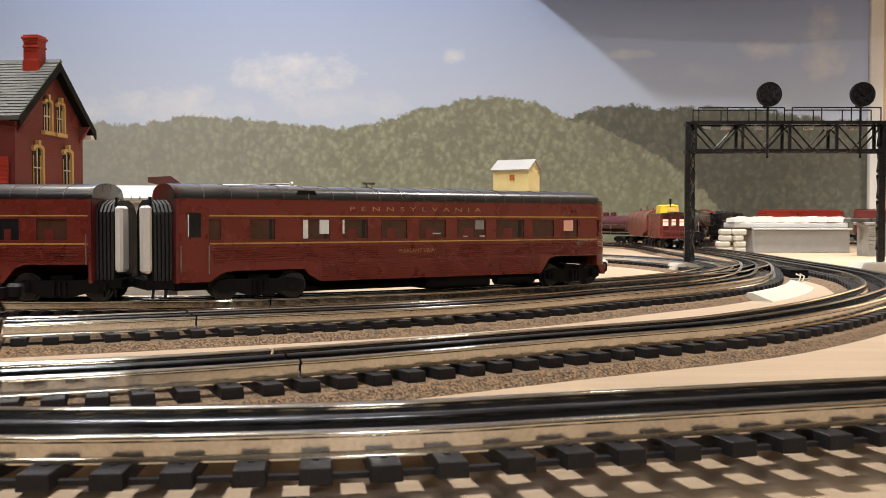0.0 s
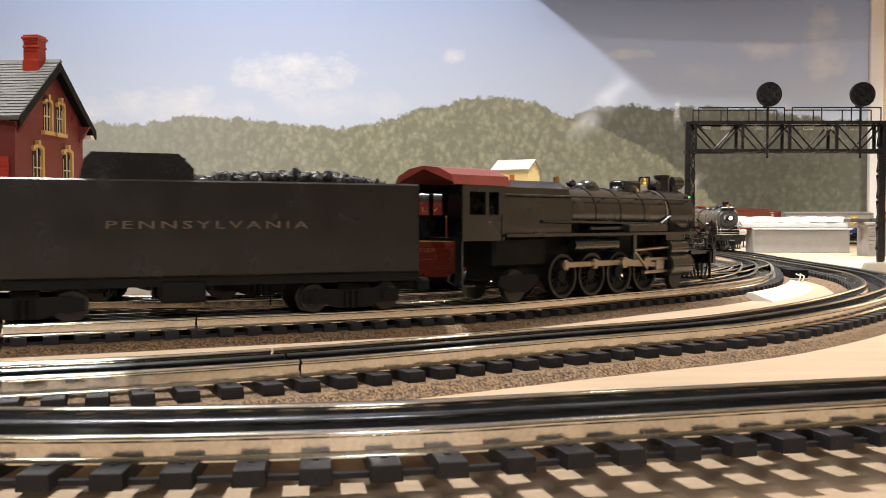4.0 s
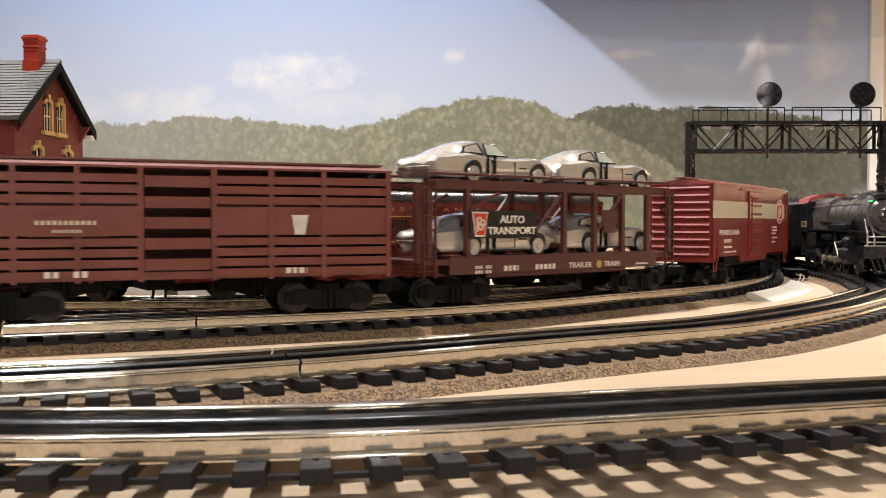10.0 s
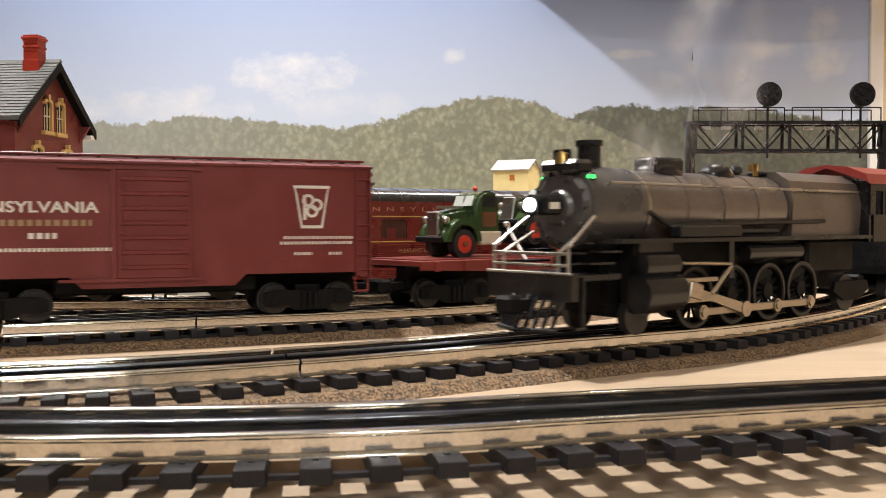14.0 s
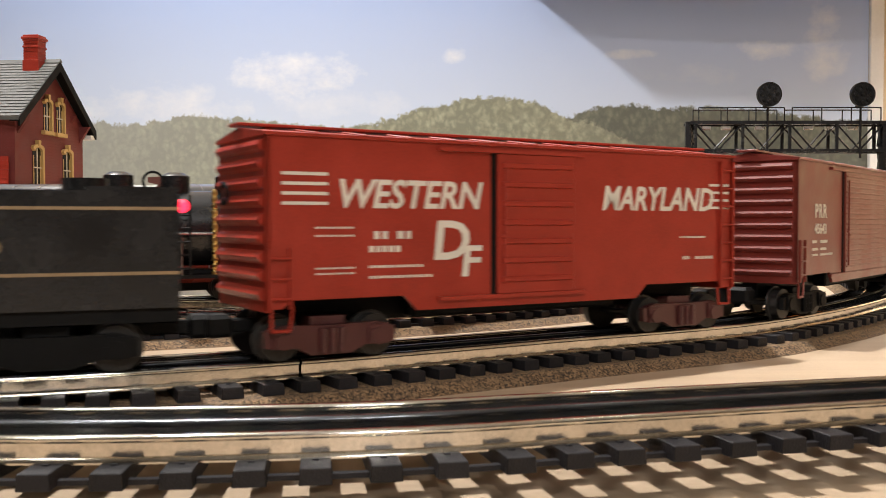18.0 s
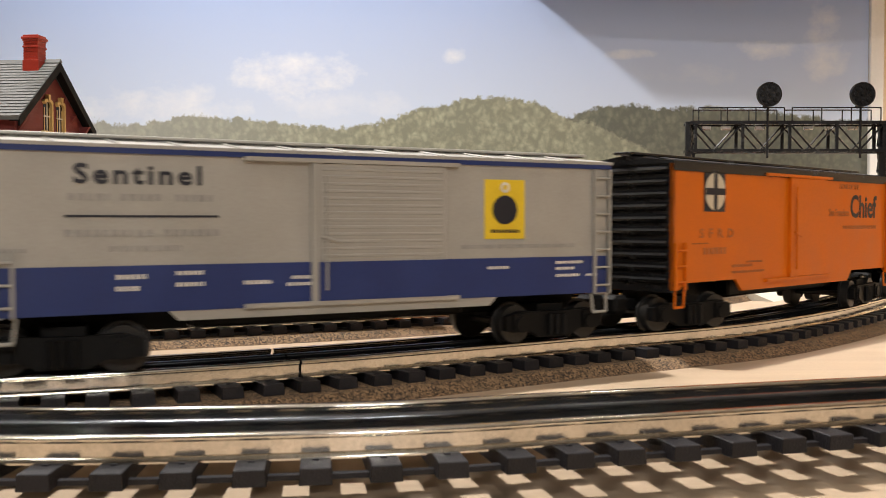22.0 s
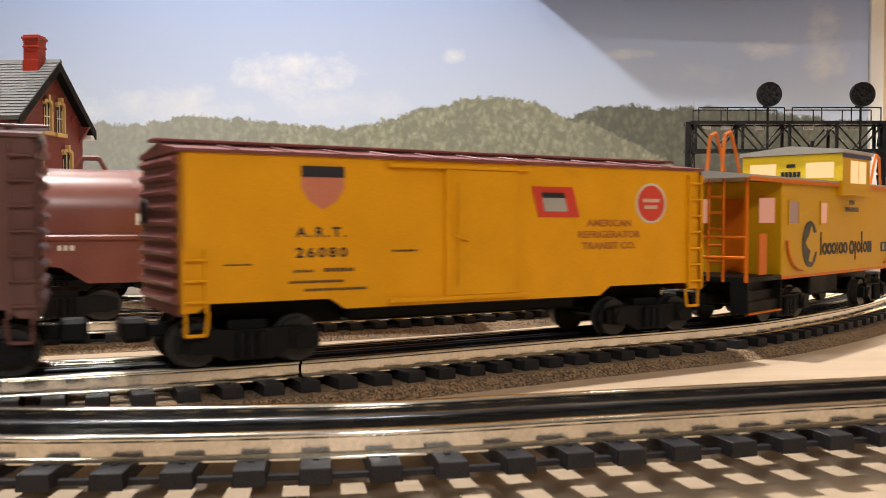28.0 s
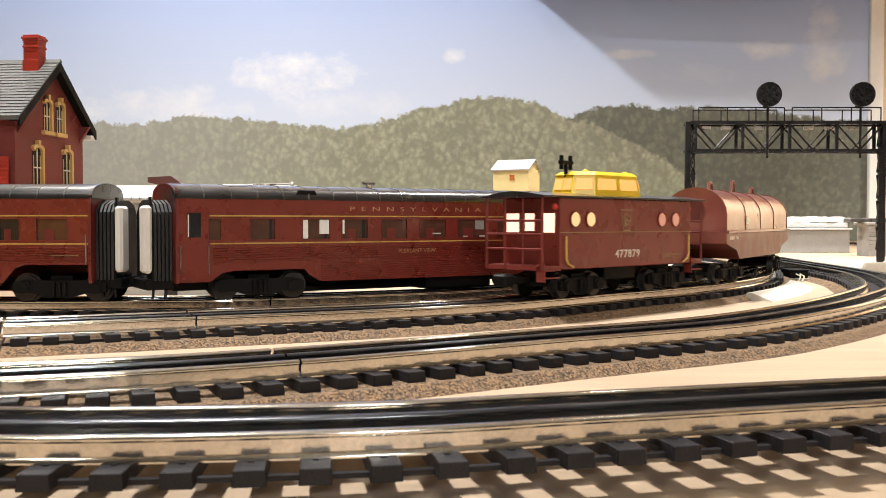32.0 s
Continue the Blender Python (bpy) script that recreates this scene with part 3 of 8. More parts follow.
def track(label, path, s0, s1, near0, near1, cork, joints=(), steps=()):
    """Three-rail track. Ties between near0 and near1 are parts of their own, the others one joined part."""
    global TIE_MESH
    t = thing("railway_track", label, "railway track", "three-rail tracks", "structure")
    z = CORK
    if cork:
        part("roadbed", strip(path, s0, s1, [(-40, 0), (40, 0), (34, CORK), (-34, CORK)]), "cork", t, "brown speckled cork strip")
    cuts = [s0, *joints, s1]
    for o, mt in ((-GAUGE, "rail"), (0, "rail_black"), (GAUGE, "rail")):
        for a, b in zip(cuts, cuts[1:]):
            part("rail", strip(path, a + 0.5, b - 0.5, rail_profile(o, z + TIE, RAIL)), mt, t, "blackened centre rail" if mt == "rail_black" else "", smooth=True)
    if TIE_MESH is None:
        bm = bmesh.new()
        prism(bm, [(-4.0, 0), (4.0, 0), (3.7, TIE), (-3.7, TIE)], -28.5, 28.5, axis="y")
        bmesh.ops.bevel(bm, geom=bm.edges[:], offset=0.22, segments=1, affect="EDGES")
        for o in (-GAUGE, 0, GAUGE):
            for sgn in (-1, 1):
                box(bm, -0.8, 0.8, o + sgn * 3.7 - 0.4, o + sgn * 3.7 + 0.4, TIE - 0.2, TIE + 0.35)
        ob = part("tie", bm, "tie", t)
        TIE_MESH = ob.data
        bpy.data.objects.remove(ob)
    rest = []
    rnd = random.Random(5)
    spots, s = [], s0 + 8
    while s < s1:
        spots.append(s)
        s += next((d for a, b, d in steps if a <= s < b), 14.6)
    for s in spots:
        p, d = path.at(s), path.way(s)
        m = mm(p[0], p[1], z, 0, 0, math.degrees(math.atan2(d[1], d[0])) + rnd.uniform(-1.2, 1.2))
        if near0 <= s <= near1:
            o = new("tie", TIE_MESH)
            o.parent, o.matrix_basis = t, m
        else:
            rest.append(m)
    if rest:
        bm = bmesh.new()
        for m in rest:
            n0 = len(bm.verts)
            box(bm, -4, 4, -28.5, 28.5, 0, TIE)
            bm.verts.ensure_lookup_table()
            for v in bm.verts[n0:]:
                v.co = (m @ (v.co * 0.001)) * 1000
        tagged(part("ties", bm, "tie", t), kind="stuff")
    # small plastic webs between the ties, under the outer rails
    bm = strip(path, max(s0, near0), min(s1, near1), [(GAUGE + 4.5, z + 0.2), (GAUGE + 6.8, z + 0.2), (GAUGE + 6.8, z + 1.5), (GAUGE + 4.5, z + 1.5)])
    part("tie_web", bm, "tie", t)
    return t


def near_x(path, x, y):
    return float(min(np.arange(0, path.length, 2.0), key=lambda s: np.hypot(*(path.at(s) - np.array((x, y))))))


track("nickel three-rail track with black ties on cork", LOOP, 0.5, LOOP.length - 0.5, 0, 1900, True, (near_x(LOOP, -135, 508), near_x(LOOP, 250, 830), 1500))
JOINT = near_x(MAIN, -55, 350)
track("curved nickel three-rail track with black ties on cork", MAIN, 0, MAIN.length, MAIN_ZERO - 200, MAIN_ZERO + 1900, True, (MAIN_ZERO - 900, near_x(MAIN, 400, 860), JOINT, MAIN.length - 1200), ((JOINT, MAIN.length, 13.9), (JOINT - 180, JOINT, 13.9)))
track("nickel three-rail siding track under the passenger cars", SIDING, 0, SIDING.length, 200, 2300, True, (near_x(SIDING, -120, 640),))
track("loose nickel three-rail track nearest the table edge", FRONT, 2, FRONT.length, 0, 900, False, (), ((0, 900, 15.5),))
# shims that carry the loose front track
for s in (near_x(FRONT, -250, 250), near_x(FRONT, 260, 300)):
    p = FRONT.at(s)
    sh = part("wood_shim", B(-22, 22, -26, 26, -6.6, CORK, bevel=0.6), "plywood")
    sh.matrix_basis = mm(p[0], p[1], 0, 0, 0, 12)
    tagged(sh, "small plywood shim under the loose track", "shim")


# ---- rolling stock ----
SIDEFRAME = {}


def truck(parent, u, colour="matt_black", wheel=8.0, base=38.0, roller=False):
    """A four-wheel truck with two side frames, bolster and two wheelsets. Its pivot is its own origin."""
    key = (colour, wheel, base)
    tr = new("truck")
    tr.parent, tr.matrix_basis = parent, mm(u, 0, 0)
    if key not in SIDEFRAME:
        h = base / 2
        side = prism(bmesh.new(), [(-h - 7, wheel - 2.5), (-h - 7, wheel + 3.5), (-h, wheel + 5.5), (-6, wheel + 5), (6, wheel + 5), (h, wheel + 5.5), (h + 7, wheel + 3.5), (h + 7, wheel - 2.5),
                                     (h - 5, wheel - 3), (8, wheel - 6), (-8, wheel - 6), (-h + 5, wheel - 3)], -1.6, 1.6, axis="y")
        for x in (-h, h):
            rod(side, (x, -3.4, wheel), (x, 3.4, wheel), 3.4, 10)
            box(side, x - 4.2, x + 4.2, -2.6, 2.6, wheel - 3, wheel + 4.5)
        for x in (-3.6, 0, 3.6):
            rod(side, (x, -2.6, wheel - 5), (x, -2.6, wheel + 4), 1.5, 8)
        ws = bmesh.new()
        for y in (-GAUGE, GAUGE):
            sg = 1 if y > 0 else -1
            rod(ws, (0, y - 2.2, 0), (0, y + 2.2, 0), wheel, 24)
            rod(ws, (0, y - sg * 3.4, 0), (0, y - sg * 2.2, 0), wheel + 1.3, 24)
            rod(ws, (0, y + sg * 2.2, 0), (0, y + sg * 2.9, 0), wheel * 0.45, 12)
        rod(ws, (0, -GAUGE, 0), (0, GAUGE, 0), 1.5, 8)
        bol = box(bmesh.new(), -7, 7, -19, 19, wheel + 1, wheel + 8)
        made = [part("side_frame", side, colour, tr), part("wheelset", ws, "wheel", tr, "dark metal wheels on an axle", smooth=True), part("bolster", bol, colour, tr)]
        SIDEFRAME[key] = [o.data for o in made]
        for o in made:
            bpy.data.objects.remove(o)
    sf, ws, bo = SIDEFRAME[key]
    for nm, me, m in (("side_frame", sf, mm(0, -21.5, 0)), ("side_frame", sf, mm(0, 21.5, 0)), ("wheelset", ws, mm(-base / 2, 0, wheel)), ("wheelset", ws, mm(base / 2, 0, wheel)), ("bolster", bo, mm(0, 0, 0))):
        o = new(nm, me)
        o.parent, o.matrix_basis = tr, m
    return tr


def couplers(parent, half):
    for sg in (-1, 1):
        bm = box(bmesh.new(), min(sg * (half - 22), sg * (half + 6)), max(sg * (half - 22), sg * (half + 6)), -3, 3, 10, 15, bevel=0.6)
        box(bm, min(sg * (half + 5), sg * (half + 15)), max(sg * (half + 5), sg * (half + 15)), -6, 6, 8.5, 17, bevel=1.5)
        part("coupler", bm, "matt_black", parent)


def ladder(parent, u, y, z0, z1, width, material, rungs=6, name="ladder"):
    bm = bmesh.new()
    for x in (u - width / 2, u + width / 2):
        box(bm, x - 0.5, x + 0.5, y - 1.8, y - 0.4, z0, z1)
    for i in range(rungs):
        z = z0 + (z1 - z0) * (i + 0.5) / rungs
        rod(bm, (u - width / 2, y - 1.5, z), (u + width / 2, y - 1.5, z), 0.5, 6)
    return part(name, bm, material, parent)


RIBS = {}


def ribbed_end(parent, half, sg, w, z0, z1, material, ribs=10):
    """An end wall with pressed ribs, each a part of its own on one shared mesh."""
    end = part("end", B(min(sg * half, sg * (half - 2)), max(sg * half, sg * (half - 2)), -w, w, z0, z1), material, parent)
    step = (z1 - z0 - 3) / ribs
    key = (material, sg, w, round(step, 2))
    for i in range(ribs):
        if key not in RIBS:
            bm = prism(bmesh.new(), [(0, -step * 0.36), (sg * 1.5, -step * 0.2), (sg * 2.2, 0), (sg * 1.5, step * 0.2), (0, step * 0.36)], -w + 2.5, w - 2.5, axis="y")
            bmesh.ops.scale(bm, vec=(1, 1, 1), verts=bm.verts[:])
            rib = part("rib", bm, material, end)
            RIBS[key] = rib.data
        else:
            rib = new("rib", RIBS[key])
            rib.parent = end
        rib.matrix_basis = mm(sg * half, 0, z0 + 3 + step * (i + 0.5))
    return end


def sill_outline(L, z0, drop, half_truck):
    """Lower edge of a car side with cut-outs above the trucks."""
    return [(-L, z0 - drop * 0), (-L + 6, z0), (-L + 10, z0 + 3), (-L + 2 * half_truck, z0 + 3), (-L + 2 * half_truck + 6, z0 - drop), (L - 2 * half_truck - 6, z0 - drop), (L - 2 * half_truck, z0 + 3), (L - 10, z0 + 3), (L - 6, z0), (L, z0)]


def boxcar(label, length, body, roof="", ends="", eave=82.0, width=26.5, z0=20.0, door=(-30, 30), door_style="rib", door_mat="", truck_mat="matt_black", ladders=True, drop=3.0, ribs=10, gap_shade="", inset=36, name="boxcar", hgroup="freight cars"):
    t = thing(name, label, "train car", hgroup)
    half = length / 2
    roof, ends, door_mat = roof or body, ends or body, door_mat or body
    # shell: two sides cut out above the trucks
    for sg in (-1, 1):
        o = sill_outline(half, z0, drop, inset)
        bm = prism(bmesh.new(), [(half, eave), (-half, eave)] + o, sg * width, sg * (width - 1.6), axis="y")
        part("side", bm, body, t)
    part("floor", B(-half + 1, half - 1, -width + 1.7, width - 1.7, z0 + 3, z0 + 5), "matt_black", t)
    part("underframe", box(box(box(bmesh.new(), -half + 4, half - 4, -4, 4, 12, z0 + 3), -half * 0.45, half * 0.45, -16, -8, 13, z0 + 2, bevel=1), -20, 20, 8, 18, 11, z0 + 2, bevel=1), "matt_black", t)
    for sg in (-1, 1):
        ribbed_end(t, half, sg, width, z0 - 1, eave, ends, ribs)
    # roof with raised seams
    rb = prism(bmesh.new(), [(-width - 1.0, eave), (width + 1.0, eave), (width + 1.0, eave + 1.2), (0, eave + 4.6), (-width - 1.0, eave + 1.2)], -half - 1, half + 1)
    n = max(8, round(length / 20))
    for i in range(1, n):
        x = -half + length * i / n
        for sg in (-1, 1):
            rod(rb, (x, sg * (width + 0.6), eave + 1.3), (x, sg * 6, eave + 4.1), 0.55, 5)
    part("roof", rb, roof, t)
    rw = B(-half - 3, half + 3, -5.2, 5.2, eave + 5.0, eave + 6.2, bevel=0.2)
    for i in range(n):
        x = -half + length * (i + 0.5) / n
        box(rw, x - 1, x + 1, -4, 4, eave + 3.6, eave + 5.0)
    part("roof_walk", rw, roof, t)
    # door
    if door:
        a, b = door
        y = -width
        d = part("door", box(bmesh.new(), a, b, y - 1.4, y, z0 + 2, eave - 3, bevel=0.3), door_mat, t)
        k, rr = {"rib": (7, 1.5), "fine": (18, 0.7)}.get(door_style, (0, 0))
        for i in range(k):
            z = z0 + 4 + (eave - z0 - 8) * (i + 0.5) / k
            if i == 0:
                rib = part("door_rib", R((a + 2, y - 1.2, 0), (b - 2, y - 1.2, 0), rr, 6), door_mat, d)
                rib.matrix_basis = mm(0, 0, z)
            else:
                again(rib, d, mm(0, 0, z))
        part("door_track", B(a - 28, b + 6, y - 2.1, y, eave - 3, eave - 1.5), door_mat if door_style != "plug" else body, t)
        tr = B(a - 28, b + 6, y - 1.9, y, z0 + 0.4, z0 + 2)
        # plain post, or a black strip that paints the deep shadow beside the door
        part("door_post", B(a - 2.6, a - 0.2, y - (0.4 if gap_shade else 1.9), y, z0 + 2, eave - 3), gap_shade or door_mat, t)
        part("door_track", tr, door_mat if door_style != "plug" else body, t)
        part("door_latch", rod(rod(bmesh.new(), (a + 3, y - 2.4, z0 + 6), (a + 3, y - 2.4, eave - 8), 0.5, 6), (a + 1, y - 2.2, z0 + 26), (a + 8, y - 2.2, z0 + 24), 0.6, 6), door_mat, t)
    if ladders:
        ladder(t, half - 5, -width, z0, eave - 2, 8, body, 7)
        ladder(t, -half + 5, -width, z0, z0 + 22, 8, body, 3, "grab_ladder")
    for sg in (-1, 1):
        st = rod(rod(rod(bmesh.new(), (sg * (half - 2), -width, z0), (sg * (half - 2), -width, z0 - 8), 0.6, 6), (sg * (half - 10), -width, z0), (sg * (half - 9), -width, z0 - 8), 0.6, 6), (sg * (half - 2), -width, z0 - 8), (sg * (half - 9), -width, z0 - 8), 0.7, 6)
        part("step", st, body, t)
    part("brake_wheel", ring(bmesh.new(), 0, 0, -0.6, 0.6, 4.6, 3.6, 16), "matt_black", t).matrix_basis = mm(-half - 2.8, 12, eave - 20, 0, 0, 90)
    t["pivot"] = half - inset
    t["trucks"] = 2
    truck(t, -(half - inset), truck_mat)
    truck(t, half - inset, truck_mat)
    couplers(t, half)
    return t


def keystone(parent, u, z, size, y, back, face):
    s = size / 2
    shape = [(-s * 0.52, -s), (s * 0.52, -s), (s * 0.8, s * 0.72), (s * 0.9, s), (-s * 0.9, s), (-s * 0.8, s * 0.72)]
    for k, (sc, m) in enumerate(((1.0, face), (0.86, back), (0.0, face))):
        if sc:
            part("emblem", prism(bmesh.new(), [(u + a * sc, z + c * sc) for a, c in shape], y - 0.25 - 0.2 * k, y - 0.05, axis="y"), m, parent)
    bm = bmesh.new()
    for a, c in ((-0.18, 0.3), (0.22, 0.1), (0.0, -0.2)):
        ring(bm, u + a * s, z + c * s, y - 0.9, y - 0.4, s * 0.3, s * 0.17, 14)
    box(bm, u - s * 0.42, u - s * 0.28, y - 0.9, y - 0.4, z - s * 0.6, z + s * 0.55)
    part("emblem_mark", bm, face, parent)


def disc(parent, u, z, r, y, material, name="emblem", inner=0.0, depth=0.3):
    bm = ring(bmesh.new(), u, z, y - depth, y - 0.03, r, inner, 28) if inner else rod(bmesh.new(), (u, y - depth, z), (u, y - 0.03, z), r, 28)
    return part(name, bm, material, parent)


def panel(parent, u0, u1, z0, z1, y, material, name="stripe", depth=0.25):
    return part(name, B(u0, u1, y - depth, y - 0.02, z0, z1), material, parent)


def small_car(label, material, at=None, group="toy sports cars"):
    """A fastback coupe, drawn 88 mm long, facing +x, then stretched to fit the camera's view."""
    c = thing("toy_car", label, "toy car", group)
    prof = [(-44, 10.5), (-42, 13), (-36, 15), (-28, 18.8), (-18, 21.8), (-7.5, 22.9), (1, 22.6), (5, 21.4), (12.5, 15), (19, 15.2), (27, 15), (34, 14), (40.5, 11), (44, 8), (40, 3.2), (-40, 3.4), (-43.5, 6.5)]
    bm = bmesh.new()

    def belt(x):
        return 13.4 + 2.0 * math.exp(-((x + 19) / 11) ** 2) + 1.2 * math.exp(-((x - 30) / 9) ** 2)
    rows = []
    for y in (-17.4, -16.6, -14.6, -12.4, -9.2, 0, 9.2, 12.4, 14.6, 16.6, 17.4):
        e = abs(y)
        row = []
        for x, z in prof:
            top = {17.4: belt(x) - 4.2, 16.6: belt(x) - 0.9, 14.6: belt(x) + 0.1, 12.4: belt(x) + 0.6, 9.2: z - 1.2}.get(e, z)
            zz = min(z, top) if z > 8 else z + (0.8 if e > 17 else 0)
            k = {17.4: 0.955, 16.6: 0.972, 14.6: 0.985}.get(e, 1.0)
            row.append(bm.verts.new((x * k, y, zz)))
        rows.append(row)
    n = len(prof)
    for a, b in zip(rows, rows[1:]):
        for i in range(n):
            bm.faces.new((a[i], a[(i + 1) % n], b[(i + 1) % n], b[i]))
    bm.faces.new(rows[0][::-1])
    bm.faces.new(rows[-1])
    bmesh.ops.recalc_face_normals(bm, faces=bm.faces[:])
    part("body", bm, material, c, smooth=True)

    def glass(name, pts, m, sg, lift, grow):
        mid = sum((Vector(p) for p in pts), Vector()) / len(pts)
        g = bmesh.new()
        vs = [g.verts.new(mid + (Vector(p) - mid) * grow + Vector((0, sg * lift, lift * 0.5))) for p in pts]
        lo = [g.verts.new(v.co - Vector((0, sg * 0.5, 0.2))) for v in vs]
        g.faces.new(vs)
        g.faces.new(lo[::-1])
        for i in range(len(vs)):
            g.faces.new((vs[i], lo[i], lo[(i + 1) % len(vs)], vs[(i + 1) % len(vs)]))
        return part(name, g, m, c)
    for sg in (-1, 1):
        door_glass = [(-4.5, sg * 12.6, 14.6), (-4.5, sg * 9.9, 20.6), (3.5, sg * 9.9, 20.0), (10.5, sg * 12.6, 14.6)]
        rear_glass = [(-22, sg * 12.4, 15.4), (-19, sg * 10.6, 18.6), (-9, sg * 10.0, 20.6), (-6.5, sg * 12.5, 15.2)]
        for q in (door_glass, rear_glass):
            glass("window_trim", q, "window_dark", sg, 0.7, 1.08)
        glass("side_window", door_glass, "pale_glass", sg, 0.95, 0.92)
        glass("side_window", rear_glass, material, sg, 0.95, 0.8)
        for x in (-18, 30):
            # black disc colours in the shaded gap between tyre and body
            part("wheel_arch", rod(bmesh.new(), (x, sg * 15, 6.6), (x, sg * 17.55, 6.0), 6.2, 22), "rubber", c, "black disc for the shaded gap round the wheel")
            wh = part("wheel", rod(bmesh.new(), (x, sg * 12, 5.4), (x, sg * 17.9, 5.4), 5.4, 20), "rubber", c, smooth=True)
            part("rim", rod(rod(bmesh.new(), (x, sg * 17.6, 5.4), (x, sg * 18.3, 5.4), 4.4, 20, r2=4.0), (x, sg * 18.0, 5.4), (x, sg * 18.8, 5.4), 2.0, 12, r2=1.4), material, wh, "silver wheel disc")
        part("door_seam", B(-4.2, -3.7, min(sg * 16.6, sg * 17.62), max(sg * 16.6, sg * 17.62), 4.5, 12.6), "window_dark", c)
        part("door_seam", B(12.4, 12.8, min(sg * 16.6, sg * 17.62), max(sg * 16.6, sg * 17.62), 4.5, 12.0), "window_dark", c)
        part("fender_vent", B(15.5, 21.5, min(sg * 17, sg * 17.7), max(sg * 17, sg * 17.7), 8.6, 9.3), "window_dark", c)
        part("side_sill", B(-11, 22, min(sg * 16, sg * 17.6), max(sg * 16, sg * 17.6), 3.2, 4.0), "window_dark", c)
        for x in (-7.6, -2.6):
            part("strap", prism(bmesh.new(), [(x - 0.8, 4), (x + 0.8, 4), (x + 0.8, 15), (x - 0.8, 15)], sg * 17.6, sg * 18.0, axis="y"), "matt_black", c)
    part("windscreen", prism(bmesh.new(), [(5.4, 21.2), (12.4, 14.8), (12.9, 15.1), (5.9, 21.7)], -8.6, 8.6, axis="y"), "pale_glass", c)
    for x0, x1, z0, z1 in ((42, 44.8, 5.6, 7.0), (-44.6, -42.6, 7.2, 8.8)):
        part("bumper", B(x0, x1, -13, 13, z0, z1, bevel=0.4), "steel", c)
    # uneven stretch so that the coupe fills its place in the camera's view
    for o in c.children_recursive:
        o.data.transform(Matrix.Diagonal((1.22, 1.18, 1.28, 1)))
    if at is not None:
        c.matrix_basis = at
    return c


def auto_carrier():
    t = thing("auto_carrier", "dark maroon two-deck auto carrier wagon loaded with cars", "train car", "freight cars")
    half, w = 125, 25
    part("frame", box(box(bmesh.new(), -half, half, -w, w, 25, 29, bevel=0.5), -70, 70, -w + 1, w - 1, 16, 25, bevel=1), "maroon", t)
    part("side_sill", B(-half + 22, half - 22, -w - 1.2, -w, 19, 30.5, bevel=0.4), "maroon", t)
    part("upper_deck", box(box(box(bmesh.new(), -half + 6, half - 6, -w + 1, w - 1, 73, 75), -half + 6, half - 6, -w, -w + 2, 71.5, 77.5), -half + 6, half - 6, w - 2, w, 71.5, 77.5), "maroon", t)
    for sg in (-1, 1):
        for x in (-119, -88, 0.8, 32.4, 63.3, 92.3, 119):
            part("post", B(x - 1.8, x + 1.8, sg * w - 1.5, sg * w + 1.5, 29, 72), "maroon", t)
        for a, b, z in ((-2, -28, 44), (62, 34, 44), (-60, -86, 60)):
            part("brace", R((a, sg * w, 70), (b, sg * w, z), 1.3, 6), "maroon", t)
        part("deck_rail", R((-half + 5, sg * w, 81), (half - 5, sg * w, 81), 0.9, 6), "maroon", t)
        for x in (-119, -60, 0, 60, 119):
            part("rail_post", R((x, sg * w, 77), (x, sg * w, 81), 0.8, 6), "maroon", t)
    part("gusset", prism(bmesh.new(), [(38, 60), (58, 60), (54, 44), (42, 44)], -w - 1.6, -w - 0.6, axis="y"), "maroon", t)
    for sg in (-1, 1):
        for y0 in (-w, w - 3):
            part("end_post", B(sg * half - 3, sg * half + 1, y0, y0 + 3, 27, 74), "maroon", t)
        ladder(t, sg * (half - 6), -w, 18, 76, 9, "maroon", 7)
    sign = part("sign_board", B(-88, -28, -w - 2.6, -w - 1.6, 41.5, 58.8, bevel=0.3), "black", t, "black sign board with white lettering")
    text("AUTO", 4.6, -51, 51, -w - 2.7, "white", t, wide=1.2, bold=1.6)
    text("TRANSPORT", 4.4, -51, 44, -w - 2.7, "white", t, wide=1.22, bold=1.6)
    keystone(t, -79.5, 50.2, 15.5, -w - 2.7, "redwheel", "white")
    text("TRAILER", 3.6, 16.5, 20.4, -w - 1.3, "white", t, wide=1.25)
    text("TRAIN", 3.6, 50.5, 20.4, -w - 1.3, "white", t, wide=1.2)
    bars([(-82, -76, 22.4, 2.0), (-73, -68, 22.4, 2.0), (-82, -76, 19.4, 2.0), (-73, -68, 19.4, 2.0), (-57, -44, 20.4, 3.4), (-28, -9, 20.4, 3.4), (78, 92, 20.6, 1.4)], -w - 1.2, "white", t)
    disc(t, 36.4, 22.2, 2.8, -w - 1.3, "gold")
    t["pivot"] = half - 34
    truck(t, -(half - 34))
    truck(t, half - 34)
    couplers(t, half)
    return t


